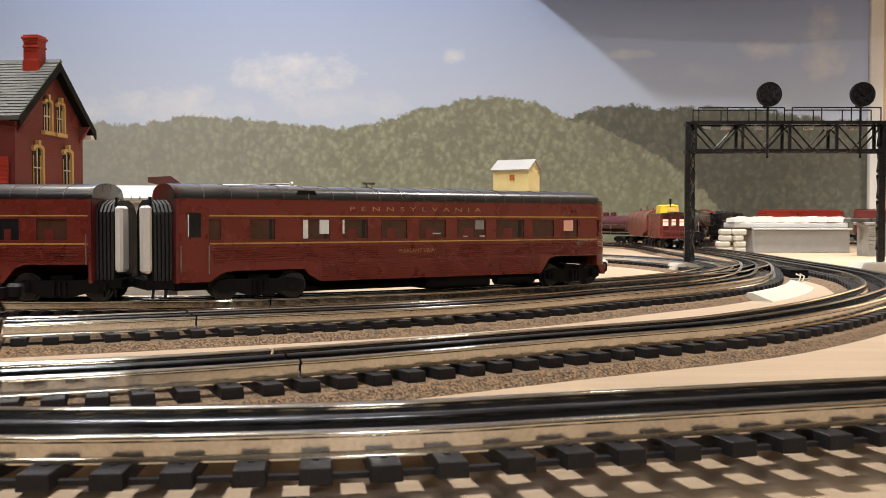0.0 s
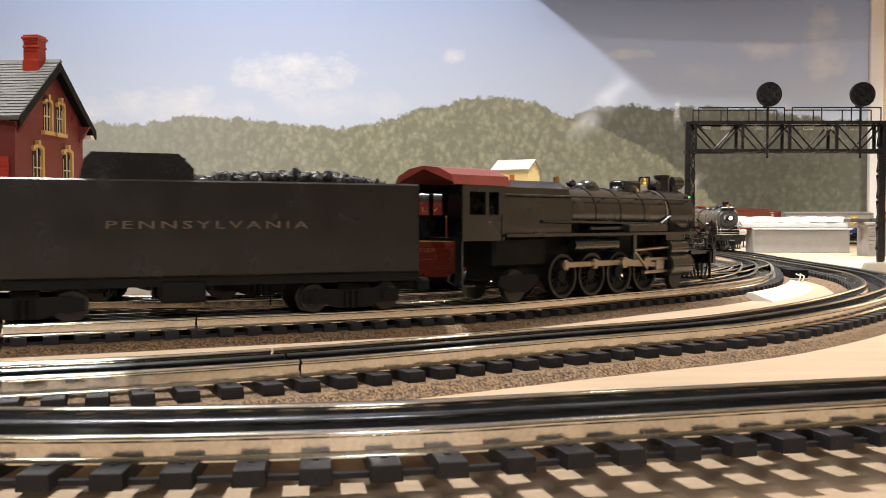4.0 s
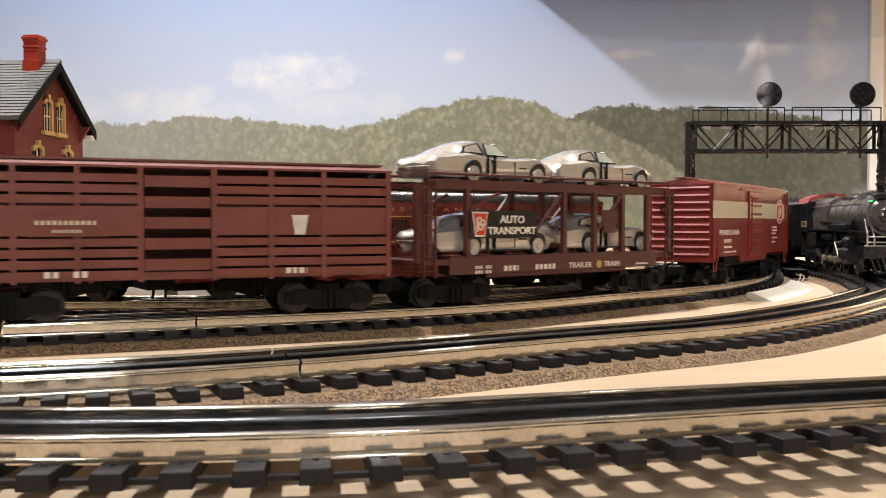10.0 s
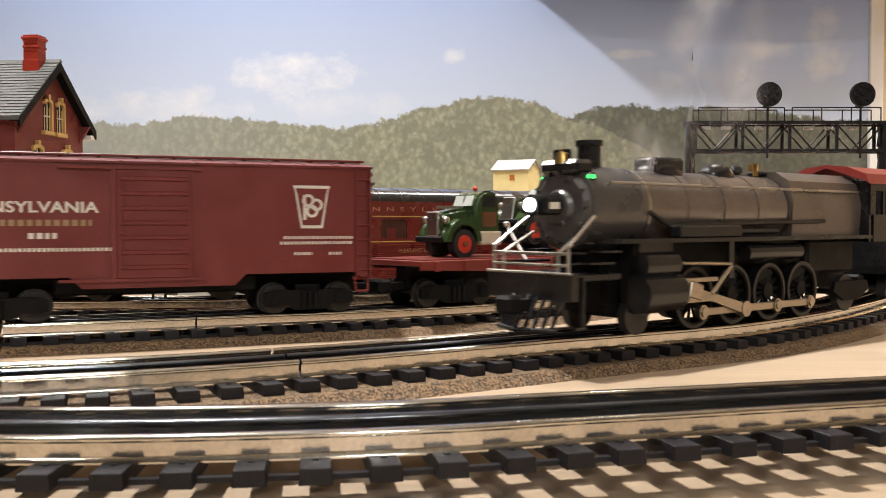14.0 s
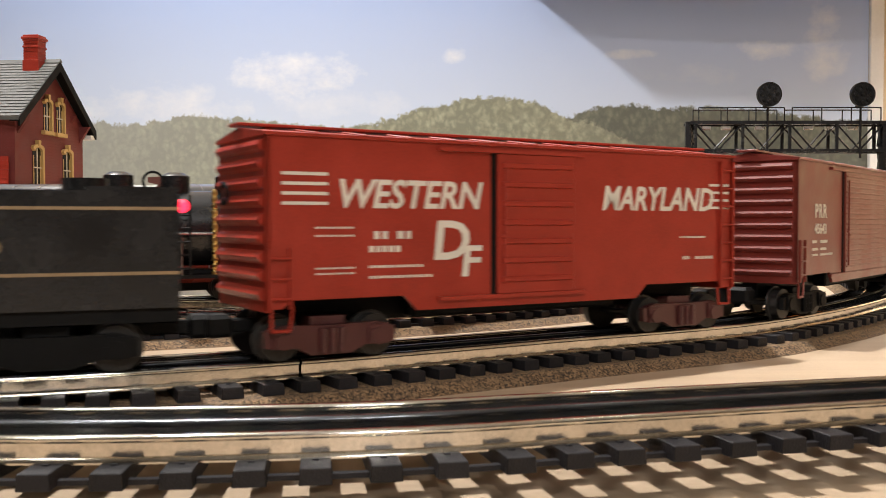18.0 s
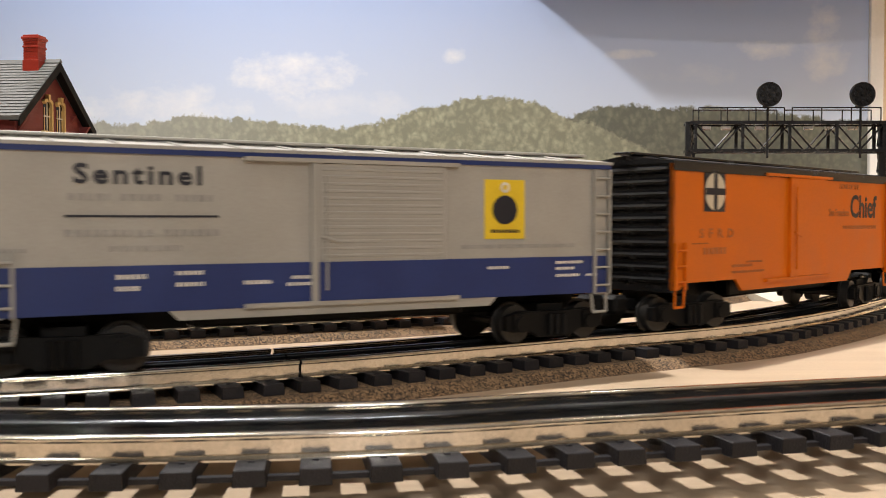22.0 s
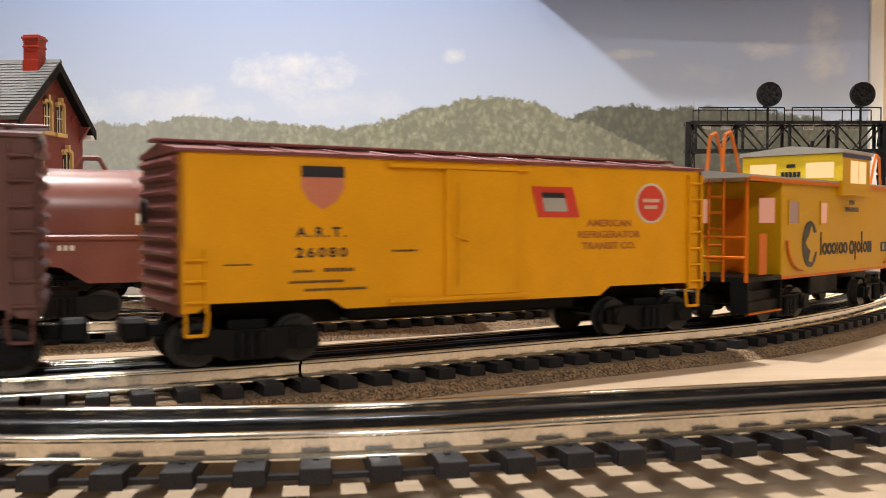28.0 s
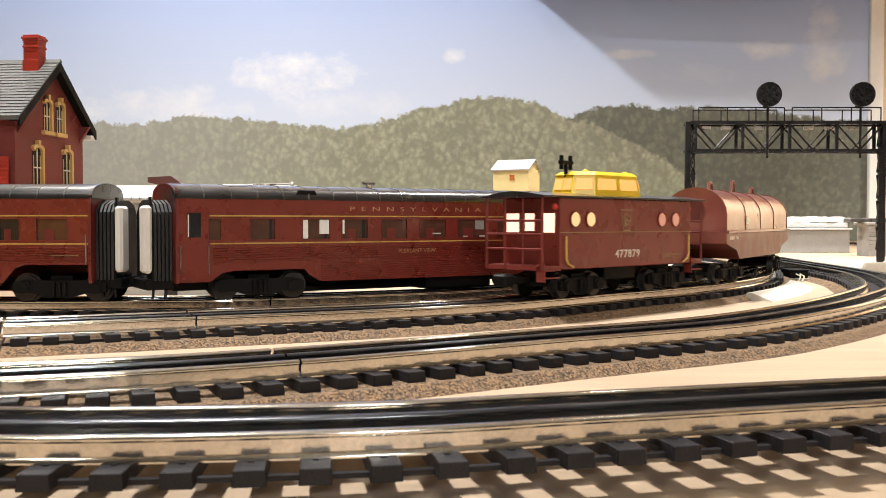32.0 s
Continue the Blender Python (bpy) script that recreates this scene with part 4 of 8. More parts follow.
def stock_car():
    t = thing("stock_car", "slatted oxide-red livestock car with a keystone emblem", "train car", "freight cars")
    half, w, z0, eave = 120, 26, 20, 80
    part("floor", B(-half, half, -w, w, z0 + 1, z0 + 5), "stock", t)
    # added dark backing sheet behind the gaps between the slats
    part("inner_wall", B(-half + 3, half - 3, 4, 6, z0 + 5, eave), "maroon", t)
    part("roof", prism(bmesh.new(), [(-w - 1.2, eave), (w + 1.2, eave), (w + 1.2, eave + 1.2), (0, eave + 4.6), (-w - 1.2, eave + 1.2)], -half - 1, half + 1), "stock", t)
    part("roof_walk", B(-half - 3, half + 3, -5, 5, eave + 4.8, eave + 6), "stock", t)
    zs = [z0 + 2 + 5.6 * i for i in range(10)]
    for sg in (-1, 1):
        for i, z in enumerate(zs):
            for a, b in ((-half + 1, -17.5), (17.5, half - 1)):
                part("slat", B(a, b, sg * w - 0.8, sg * w + 0.8, z, z + (4.2 if i not in (4, 5) else 5.6)), "stock", t)
        for x in (-half + 1.5, -half + 40, -half + 70, -19, 19, half - 70, half - 40, half - 1.5):
            part("post", B(x - 1.4, x + 1.4, sg * w - 1.6, sg * w + 1.6, z0, eave), "stock", t)
        for i in range(5):
            z = z0 + 6 + i * 11
            part("door_board", B(-17, 17, sg * w - 1.8, sg * w - 0.2, z, z + 6), "stock", t)
        ribbed_end(t, half, sg, w, z0, eave, "stock", 9)
    panel(t, -74, -34, z0 + 24, z0 + 35, -w - 1.0, "stock", "name_board", 0.8)
    bars([(-70, -40, z0 + 30, 2.2), (-62, -48, z0 + 26, 1.6)], -w - 1.9, "cream", t)
    keystone(t, 66, z0 + 30, 11, -w - 1.7, "white", "white")
    bars([(-66, -58, z0 + 3, 3.2), (-52, -44, z0 + 3, 3.2), (58, 70, z0 + 3, 3.2)], -w - 1.6, "white", t)
    t["pivot"] = half - 36
    truck(t, -(half - 36))
    truck(t, half - 36)
    couplers(t, half)
    return t


def toy_truck(label, material="green_paint", wheel="redwheel"):
    """A long-nosed tractor truck of about 75 mm, facing -x."""
    c = thing("toy_truck", label, "toy truck", "toy tractor trucks")
    part("chassis", B(-30, 70, -6, 6, 8, 12), "matt_black", c)
    part("rear_bed", prism(bmesh.new(), [(22, 12), (70, 12), (78, 6), (76, 13), (58, 17), (22, 15)], -11, 11, axis="y"), "matt_black", c)
    hood = prism(bmesh.new(), [(-38, 13), (-39, 25), (-36.5, 28), (-26, 30), (-13, 31.5), (-12, 13)], -6.6, 6.6, axis="y")
    bmesh.ops.bevel(hood, geom=hood.edges[:], offset=2.2, segments=3, affect="EDGES")
    part("hood", hood, material, c, smooth=True)
    cab = prism(bmesh.new(), [(-14, 14), (-14, 30.5), (-10.5, 38.5), (-7, 41.5), (-2, 42.6), (4, 42), (8, 38.5), (9, 33), (9, 14)], -11.5, 11.5, axis="y")
    bmesh.ops.bevel(cab, geom=cab.edges[:], offset=2.0, segments=3, affect="EDGES")
    part("cab", cab, material, c, smooth=True)
    part("windscreen", prism(bmesh.new(), [(-13.8, 32), (-11.0, 38.6), (-11.7, 39.0), (-15.0, 32.2)], -8.6, 8.6, axis="y"), "pale_glass", c)
    part("windscreen_frame", prism(bmesh.new(), [(-15.2, 31.4), (-14.6, 31.4), (-10.6, 40.2), (-11.4, 40.4)], -0.6, 0.6, axis="y"), "steel", c)
    part("bumper", B(-44, -41, -13, 13, 9, 13, bevel=0.8), "matt_black", c)
    part("hood_line", B(-37, -14, -0.5, 0.5, 30.4, 32.2), "steel", c)
    for sg in (-1, 1):
        part("side_window", prism(bmesh.new(), [(-8, 31.5), (-6, 38.4), (3.4, 38.4), (4.6, 31.5)], sg * 11.5 - 0.3, sg * 11.5 + 0.3, axis="y"), "window_dark", c)
        part("door_panel", B(-7, 5, sg * 11.5 - 0.3, sg * 11.5 + 0.3, 19, 28.5), "door_brown", c)
        fender = ring(bmesh.new(), -25, 9.5, sg * 7, sg * 14.4, 14.6, 10.8, 22)
        bmesh.ops.delete(fender, geom=[v for v in fender.verts if v.co.z < 8], context="VERTS")
        part("fender", fender, material, c, smooth=True)
        part("step_tank", B(-10, 9, sg * 7, sg * 13.2, 7, 16, bevel=1), "cream", c, "pale fuel tank below the cab")
        part("headlamp", ball(bmesh.new(), -37, sg * 9.5, 23, 2.6), "steel", c)
        for x, r, wd in ((-25, 9.3, 6), (60, 9.6, 8)):
            wh = part("wheel", R((x, sg * 8, 8), (x, sg * (8 + wd), 8), r, 20), "rubber", c, smooth=True)
            part("rim", rod(ring(bmesh.new(), x, 8, sg * (8 + wd) - 0.2, sg * (8 + wd) + 0.5, r * 0.62, r * 0.42, 18), (x, sg * (8 + wd) - 0.3, 8), (x, sg * (8 + wd) + 0.2, 8), r * 0.5, 14), wheel, wh)
            part("hub", R((x, sg * (8 + wd), 8), (x, sg * (8 + wd + 1.2), 8), r * 0.2, 10), "door_brown", wh)
    part("grille", B(-40.4, -38.4, -5.6, 5.6, 13, 28.5, bevel=0.6), "steel", c)
    part("roof_lamp", ball(bmesh.new(), -3, 0, 43.6, 1.8), "redwheel", c)
    part("mud_guard", B(68, 78, -13, 13, 5, 7), "matt_black", c)
    return c


def flat_car(straps=False):
    t = thing("flat_car", "oxide-red fish-belly flat car with white lettering", "train car", "freight cars")
    half, w = 127, 26
    part("deck", B(-half, half, -w, w, 25, 28.5, bevel=0.4), "oxide", t)
    for i in range(40):
        x = -half + 2 + (2 * half - 4) * i / 40
        part("plank", B(x + 0.2, x + 6.0, -w + 1, w - 1, 28.5, 29.2), "oxide", t)
    for sg in (-1, 1):
        part("side_sill", prism(bmesh.new(), [(-half, 28), (half, 28), (half, 23), (half - 54, 21), (half - 72, 12.5), (-half + 72, 12.5), (-half + 54, 21), (-half, 23)], sg * w - 0.8, sg * w + 0.8, axis="y"), "oxide", t)
        for i in range(11):
            x = -half + 12 + i * 23
            part("stake_pocket", B(x - 1.5, x + 1.5, sg * (w + 1.6) - 0.8, sg * (w + 1.6) + 0.8, 22, 28), "oxide", t)
    text("PENNSYLVANIA", 4.2, -5, 15.8, -w - 0.9, "white", t, wide=1.4)
    bars([(32.6, 49, 15.8, 4.0), (-52, -44, 16, 2.4)], -w - 0.9, "white", t)
    part("underframe", B(-half + 6, half - 6, -5, 5, 11, 25), "matt_black", t)
    t["pivot"] = half - 36
    truck(t, -(half - 36))
    truck(t, half - 36)
    couplers(t, half)
    part("brake_staff", R((half - 6, 12, 28), (half - 6, 12, 40), 0.8), "matt_black", t)
    if straps:
        for a, b, top in ((-44, -39, 50), (46, 52, 52)):
            part("tie_down", R((a, -14, top), (b, -w - 1, 27), 1.3, 8), "blind", t, "pale tie-down chain")
            part("tie_down_hook", ball(bmesh.new(), a, -14, top, 2.6, 1, 1, 0.9), "steel", t)
    return t


def tank_car(label, tank_mat, half=118, chain=False):
    t = thing("tank_car", label, "train car", "freight cars")
    r, z = 21, 48
    bm = rod(bmesh.new(), (-half + 12, 0, z), (half - 12, 0, z), r, 32)
    for sg in (-1, 1):
        ball(bm, sg * (half - 12), 0, z, r, 0.3, 1, 1, 24)
    part("tank", bm, tank_mat, t, smooth=True)
    for x in (-70, -35, 35, 70):
        b2 = ring(bmesh.new(), 0, 0, -1, 1, r + 0.6, r - 1, 28)
        part("band", b2, tank_mat, t).matrix_basis = mm(x, 0, z, 0, 0, 90)
    for x in (-30, 0, 30):
        part("dome", rod(rod(bmesh.new(), (x, 0, z + r - 3), (x, 0, z + r + 8), 8, 20), (x, 0, z + r + 8), (x, 0, z + r + 10), 8, 20, r2=4), tank_mat, t, smooth=True)
    part("frame", box(box(bmesh.new(), -half, half, -8, 8, 20, 25), -half, half, -24, 24, 21, 23), "matt_black", t)
    if chain:
        lk = bmesh.new()
        for i in range(13):
            bmesh.ops.create_uvsphere(lk, u_segments=8, v_segments=5, radius=2.2, matrix=Matrix.Translation((18, -r - 3.5 + abs(i - 8) * 0.2, 24 + 3.6 * i)) @ Matrix.Diagonal((0.9, 0.6, 1.1, 1)))
        part("chain", lk, "brass", t, "gold tie-down chain")
        part("lifting_ring", ring(bmesh.new(), -12, z + r + 5, -0.8, 0.8, 6, 4.6, 18), "matt_black", t)
    for sg in (-1, 1):
        hr = R((-half + 6, sg * 24, 45), (half - 6, sg * 24, 45), 0.8, 6)
        for x in (-half + 8, -50, 0, 50, half - 8):
            rod(hr, (x, sg * 24, 23), (x, sg * 24, 45), 0.7, 6)
        part("handrail", hr, "steel", t)
    ladder(t, 0, -24, 23, 66, 9, "matt_black", 6)
    t["pivot"] = half - 34
    truck(t, -(half - 34))
    truck(t, half - 34)
    couplers(t, half)
    return t


def coil_car():
    t = thing("coil_car", "oxide-red coil car with a rounded hood and lifting brackets", "train car", "freight cars")
    half, w = 130, 26
    hood = bmesh.new()
    n = 12
    outl = [(-w, 44)] + [(-w * math.cos(math.pi * i / n), 58 + 22 * math.sin(math.pi * i / n)) for i in range(n + 1)] + [(w, 44)]
    prism(hood, outl, -half + 4, half - 4)
    part("hood", hood, "coil", t, smooth=True)
    for x in (-half + 4, -60, 0, 60, half - 4):
        rb = prism(bmesh.new(), [(a * 1.02, (c - 44) * 1.02 + 44) for a, c in outl], x - 1, x + 1)
        part("rib", rb, "coil", t)
    part("body", prism(bmesh.new(), [(-half, 44), (half, 44), (half, 34), (half - 34, 28), (half - 46, 20), (-half + 46, 20), (-half + 34, 28), (-half, 34)], -w - 1, w + 1, axis="y"), "stock", t)
    part("sill", box(bmesh.new(), -half, half, -w - 3, -w - 1, 42, 45, bevel=0.8), "coil", t)
    for x in (-80, 0, 80):
        br = bmesh.new()
        for dx in (-8, 8):
            rod(br, (x + dx, 0, 79), (x + dx * 0.5, 0, 90 if x == 0 else 86), 1.2, 6)
        rod(br, (x - 4, 0, 90 if x == 0 else 86), (x + 4, 0, 90 if x == 0 else 86), 1.4, 6)
        part("lifting_bracket", br, "stock", t)
    bars([(-118, -104, 37, 2.6), (-98, -90, 37, 2.6)], -w - 1, "white", t)
    part("hatch", rod(bmesh.new(), (-half + 3, 0, 60), (-half + 5, 0, 60), 9, 20), "stock", t)
    part("hatch", B(-60, -52, -w - 1, -w + 1, 50, 56), "white", t)
    t["pivot"] = half - 36
    truck(t, -(half - 36))
    truck(t, half - 36)
    couplers(t, half)
    return t


def handrail(parent, pts, r, material, name="handrail"):
    bm = bmesh.new()
    for a, b in zip(pts, pts[1:]):
        rod(bm, a, b, r, 6)
    return part(name, bm, material, parent)


def caboose_red():
    t = thing("caboose", "tuscan-red cabin car with a yellow cupola and round windows", "train car", "freight cars")
    half, w, z0, eave = 80, 26, 19.5, 68
    body = bmesh.new()
    box(body, -half, half, -w, w, z0, eave, bevel=0.6)
    part("body", body, "tuscan_shine", t)
    part("roof", prism(bmesh.new(), [(-w - 2.4, eave), (w + 2.4, eave), (w + 2, eave + 1.2), (w * 0.5, eave + 3.4), (0, eave + 4.4), (-w * 0.5, eave + 3.4), (-w - 2, eave + 1.2)], -half - 19, half + 19), "roof_black", t)
    for x in (-64, -47, 40, 58.5):
        disc(t, x, 53.4, 5.0, -w - 0.1, "lit_window" if x < 0 else "pink_window", "window")
        disc(t, x, 53.4, 6.0, -w - 0.1, "oxide", "window_ring", inner=4.9, depth=0.8)
    part("trim_stripe", B(-half, half, -w - 0.3, -w, 44.2, 44.8), "dull_gold", t)
    text("477879", 5.4, -3.5, 26.4, -w - 0.1, "white", t, wide=1.15, space=1.15)
    keystone(t, -5, 53, 16, -w, "tuscan", "dull_gold")
    bars([(42, 66, 26.5, 1.2), (42, 58, 24.5, 0.8)], -w, "dull_gold", t)
    # cupola: eight-sided, leaning in towards its roof
    ring8 = [(-34, -20), (21, -20), (34, -9), (34, 9), (21, 20), (-34, 20), (-47, 9), (-47, -9)]

    def leaning(z_0, z_1, grow0, grow1):
        bm = bmesh.new()
        lo, hi = [[bm.verts.new(((x + 6.5) * g - 6.5, y * g, z)) for x, y in ring8] for z, g in ((z_0, grow0), (z_1, grow1))]
        bm.faces.new(lo[::-1])
        bm.faces.new(hi)
        for k in range(8):
            bm.faces.new((lo[k], lo[(k + 1) % 8], hi[(k + 1) % 8], hi[k]))
        return bm
    cu = part("cupola", leaning(eave + 2, eave + 17, 1.0, 0.9), "lemon", t, "yellow streamlined cupola")
    part("cupola_roof", leaning(eave + 17, eave + 19.6, 0.93, 0.8), "lemon", cu)
    for (xa, ya), (xb, yb), k0, k1 in ((ring8[0], ring8[1], 0.06, 0.46), (ring8[0], ring8[1], 0.56, 0.94), (ring8[7], ring8[0], 0.14, 0.86), (ring8[6], ring8[7], 0.08, 0.46), (ring8[6], ring8[7], 0.54, 0.92), (ring8[1], ring8[2], 0.14, 0.86)):
        pane = bmesh.new()
        quad = []
        for k, z, g in ((k0, 6.5, 0.978), (k1, 6.5, 0.978), (k1, 14.5, 0.926), (k0, 14.5, 0.926)):
            quad.append(Vector((((xa + (xb - xa) * k) + 6.5) * g - 6.5, (ya + (yb - ya) * k) * g, eave + z)))
        out = Vector((yb - ya, xa - xb, 0)).normalized()
        top = [pane.verts.new(q + out * 0.5) for q in quad]
        low = [pane.verts.new(q - out * 0.5) for q in quad]
        pane.faces.new(top)
        pane.faces.new(low[::-1])
        for k in range(4):
            pane.faces.new((top[k], low[k], low[(k + 1) % 4], top[(k + 1) % 4]))
        bmesh.ops.recalc_face_normals(pane, faces=pane.faces[:])
        part("window", pane, "cupola_window", cu)
    for x in (-30, 18):
        part("roof_vent", ball(bmesh.new(), x, -8, eave + 20, 2.2, 1, 1, 0.6), "lemon", cu)
    part("antenna_mount", rod(rod(rod(rod(bmesh.new(), (-42, 0, eave + 3), (-42, 0, eave + 26), 1.5), (-49, 0, eave + 26), (-35, 0, eave + 26), 1.5), (-47, 0, eave + 21), (-47, 0, eave + 31), 1.5), (-37, 0, eave + 21), (-37, 0, eave + 31), 1.5), "matt_black", t)
    for sg in (-1, 1):
        x0, x1 = sg * half, sg * (half + 17)
        lo, hi = min(x0, x1), max(x0, x1)
        part("platform", B(lo, hi, -w, w, z0, z0 + 3), "oxide", t)
        for y in (-w + 1, w - 1, -8, 8):
            handrail(t, [(x1, y, z0), (x1, y, eave)], 1.0 if abs(y) > 10 else 0.7, "tuscan", "platform_post")
        for z in (z0 + 14, z0 + 24, z0 + 33):
            handrail(t, [(x1, -w + 1, z), (x1, w - 1, z)], 0.8, "tuscan", "platform_rail")
        part("steps", box(box(box(bmesh.new(), lo, hi, -w - 1, -w + 6, 19, 20), lo + 1, hi - 1, -w - 1, -w + 6, 14, 15), lo, lo + 1, -w - 1, -w + 6, 12, 24), "oxide", t)
        handrail(t, [(sg * (half - 5), -w - 1.6, 42), (sg * (half - 5), -w - 1.6, 27), (sg * (half - 7), -w - 1.6, 23.5), (sg * (half - 13), -w - 1.6, 21)], 0.8, "gold", "grab_iron")
        part("end_door", B(min(x0, x0 + sg * 0.6), max(x0, x0 + sg * 0.6), -7, 7, z0 + 3, z0 + 40), "oxide", t)
        part("door_window", B(min(x0 + sg * 0.6, x0 + sg * 1.1), max(x0 + sg * 0.6, x0 + sg * 1.1), -4, 4, z0 + 26, z0 + 38), "end_light", t)
        for y in (-16, 16):
            part("end_window", B(min(x0, x0 + sg * 0.7), max(x0, x0 + sg * 0.7), y - 5.5, y + 5.5, z0 + 25, z0 + 38), "end_light", t)
        part("marker_lamp", ball(bmesh.new(), x0 + sg * 1.5, -w + 3, eave - 6, 2.2), "redwheel", t)
    part("underframe", box(box(bmesh.new(), -half, half, -6, 6, 12, z0), -20, 18, -18, -8, 10, z0, bevel=1), "matt_black", t)
    t["pivot"] = 52
    truck(t, -52, "matt_black", 8.0, 34)
    truck(t, 52, "matt_black", 8.0, 34)
    couplers(t, half + 17)
    return t


def caboose_yellow():
    t = thing("caboose", "bright yellow extended-vision caboose with lit windows", "train car", "freight cars")
    half, w, z0, eave = 101, 26, 22, 73
    left, right = -82, 97
    part("body", box(bmesh.new(), left, right, -w, w, z0, eave, bevel=0.6), "yellow", t)
    part("sill_stripe", B(left, right, -w - 0.3, -w, z0, z0 + 1.6), "orange", t)
    part("roof", prism(bmesh.new(), [(-w - 2, eave), (w + 2, eave), (w + 2, eave + 1.6), (0, eave + 4.6), (-w - 2, eave + 1.6)], -half - 24, half + 12), "silver", t)
    part("eave_stripe", B(-half - 24, half + 12, -w - 2.4, -w - 2, eave - 1.4, eave + 0.6), "orange", t)
    cu = part("cupola", prism(bmesh.new(), [(-w - 4, eave - 6), (w + 4, eave - 6), (w + 4, eave + 18), (-w - 4, eave + 18)], -8, 36), "yellow", t, "wide yellow cupola with lit windows")
    part("cupola_roof", prism(bmesh.new(), [(-w - 5.5, eave + 18), (w + 5.5, eave + 18), (w + 5, eave + 20), (0, eave + 23), (-w - 5, eave + 20)], -10, 38), "silver", cu)
    part("cupola_stripe", B(-9, 37, -w - 4.5, -w - 4, eave + 15.6, eave + 17.6), "blue", cu)
    for x in (9.2, 22.5):
        part("window", B(x - 5.6, x + 5.6, -w - 4.4, -w - 3.9, eave + 1, eave + 14), "lit_window", cu)
    part("cupola_face", B(-8.6, -8.0, -w - 3.9, w + 3.9, eave + 2, eave + 17.6), "lemon", cu, "lemon yellow cupola end")
    for k in range(5):
        part("number_bar", B(-9, -8.5, -5.6 + 2.4 * k, -3.8 + 2.4 * k, eave + 5, eave + 8), "ink", cu)
    part("number_bar", B(-9, -8.5, -2.6, 2.6, eave + 10.5, eave + 12.5), "ink", cu)
    part("window", B(-9, -8.4, -25, -9, eave + 4, eave + 13), "lit_window", cu)
    part("window", B(-9, -8.4, 9, 25, eave + 4, eave + 13), "lit_window", cu)
    for a, b, mt in ((-74, -62, "brown_window"), (-31, -22, "pink_window"), (83, 92, "pink_window")):
        wn = part("window", B(a, b, -w - 0.4, -w + 0.1, 51, 62), mt, t)
        fr = box(box(box(box(bmesh.new(), a - 1, b + 1, -w - 0.7, -w, 50, 51), a - 1, b + 1, -w - 0.7, -w, 62, 63), a - 1, a, -w - 0.7, -w, 51, 62), b, b + 1, -w - 0.7, -w, 51, 62)
        part("frame", fr, "yellow", wn)
    # emblem: a dark oval with a pale silhouette cut into its open side, then the name as rounded marks
    arc = [math.radians(a) for a in range(0, 360, 15)]
    part("emblem", prism(bmesh.new(), [(-45.5 + 10.5 * math.cos(a), 39.5 + 12.6 * math.sin(a)) for a in arc], -w - 0.35, -w - 0.05, axis="y"), "ink", t, "dark blue oval")
    part("emblem", prism(bmesh.new(), [(-52, 40.5), (-47, 44.5), (-44, 49.5), (-41.5, 45.5), (-34.5, 46), (-34.5, 35), (-39, 35.5), (-43.5, 29.5), (-48, 30.5), (-45, 36), (-49.5, 38)], -w - 0.5, -w - 0.3, axis="y"), "yellow", t)
    u = -31
    for kind in "lccciccCjctcm":
        wd = {"l": 2.6, "i": 2.2, "j": 2.6, "t": 2.6, "m": 7.5, "C": 6.6}.get(kind, 5.6)
        if kind == "C":
            u += 3
        if kind in "cC":
            mk = ring(bmesh.new(), u + wd / 2, 36.6, -w - 0.35, -w - 0.05, wd * 0.62, wd * 0.3, 16)
        else:
            mk = B(u + 0.4, u + wd - 0.6, -w - 0.35, -w - 0.05, 29 if kind == "j" else 33, 46 if kind in "lt" else 40)
        part("emblem_mark", mk, "ink", t)
        u += wd + 1.4
    bars([(2, 10, eave - 11.5, 2.6), (-4, 17, eave - 15.5, 2.6)], -w - 4.0, "ink", t)
    panel(t, 69, 89, 33, 39, -w, "ink", "notice_plate")
    bars([(71, 76, 34, 4), (79, 87, 34.2, 1.2), (79, 87, 36.6, 1.2)], -w - 0.3, "silver", t)
    curve = bmesh.new()
    for sg in (-1, 1):
        for i in range(7):
            a0, a1 = math.pi / 2 * i / 7, math.pi / 2 * (i + 1) / 7
            x0, zz0 = 7.5 + sg * (85 - 20 * (1 - math.cos(a0))), z0 + 4 + 16 * (1 - math.sin(a0))
            x1, zz1 = 7.5 + sg * (85 - 20 * (1 - math.cos(a1))), z0 + 4 + 16 * (1 - math.sin(a1))
            rod(curve, (x0, -w - 1.2, zz0), (x1, -w - 1.2, zz1), 0.7, 6)
    part("grab_iron", curve, "orange", t)
    part("smoke_jack", rod(rod(bmesh.new(), (40.5, -20, eave + 2), (40.5, -20, eave + 20), 2.0, 12), (40.5, -20, eave + 19), (40.5, -20, eave + 21.5), 2.6, 12), "matt_black", t)
    part("horn", R((8, -6, eave + 22), (8, -6, eave + 27), 1.2, 8), "matt_black", t)
    for sg in (-1, 1):
        x0, x1 = (right, half + 13) if sg > 0 else (left, -half - 20)
        lo, hi = min(x0, x1), max(x0, x1)
        part("platform", B(lo, hi, -w, w, z0, z0 + 2.4), "matt_black", t)
        for y in (-w + 1, w - 1):
            handrail(t, [(x1, y, z0), (x1, y, eave if sg < 0 else z0 + 25)], 1.0, "orange", "platform_post")
        handrail(t, [(x1, -w + 1, z0 + 22), (x1, w - 1, z0 + 22)], 0.8, "orange", "platform_rail")
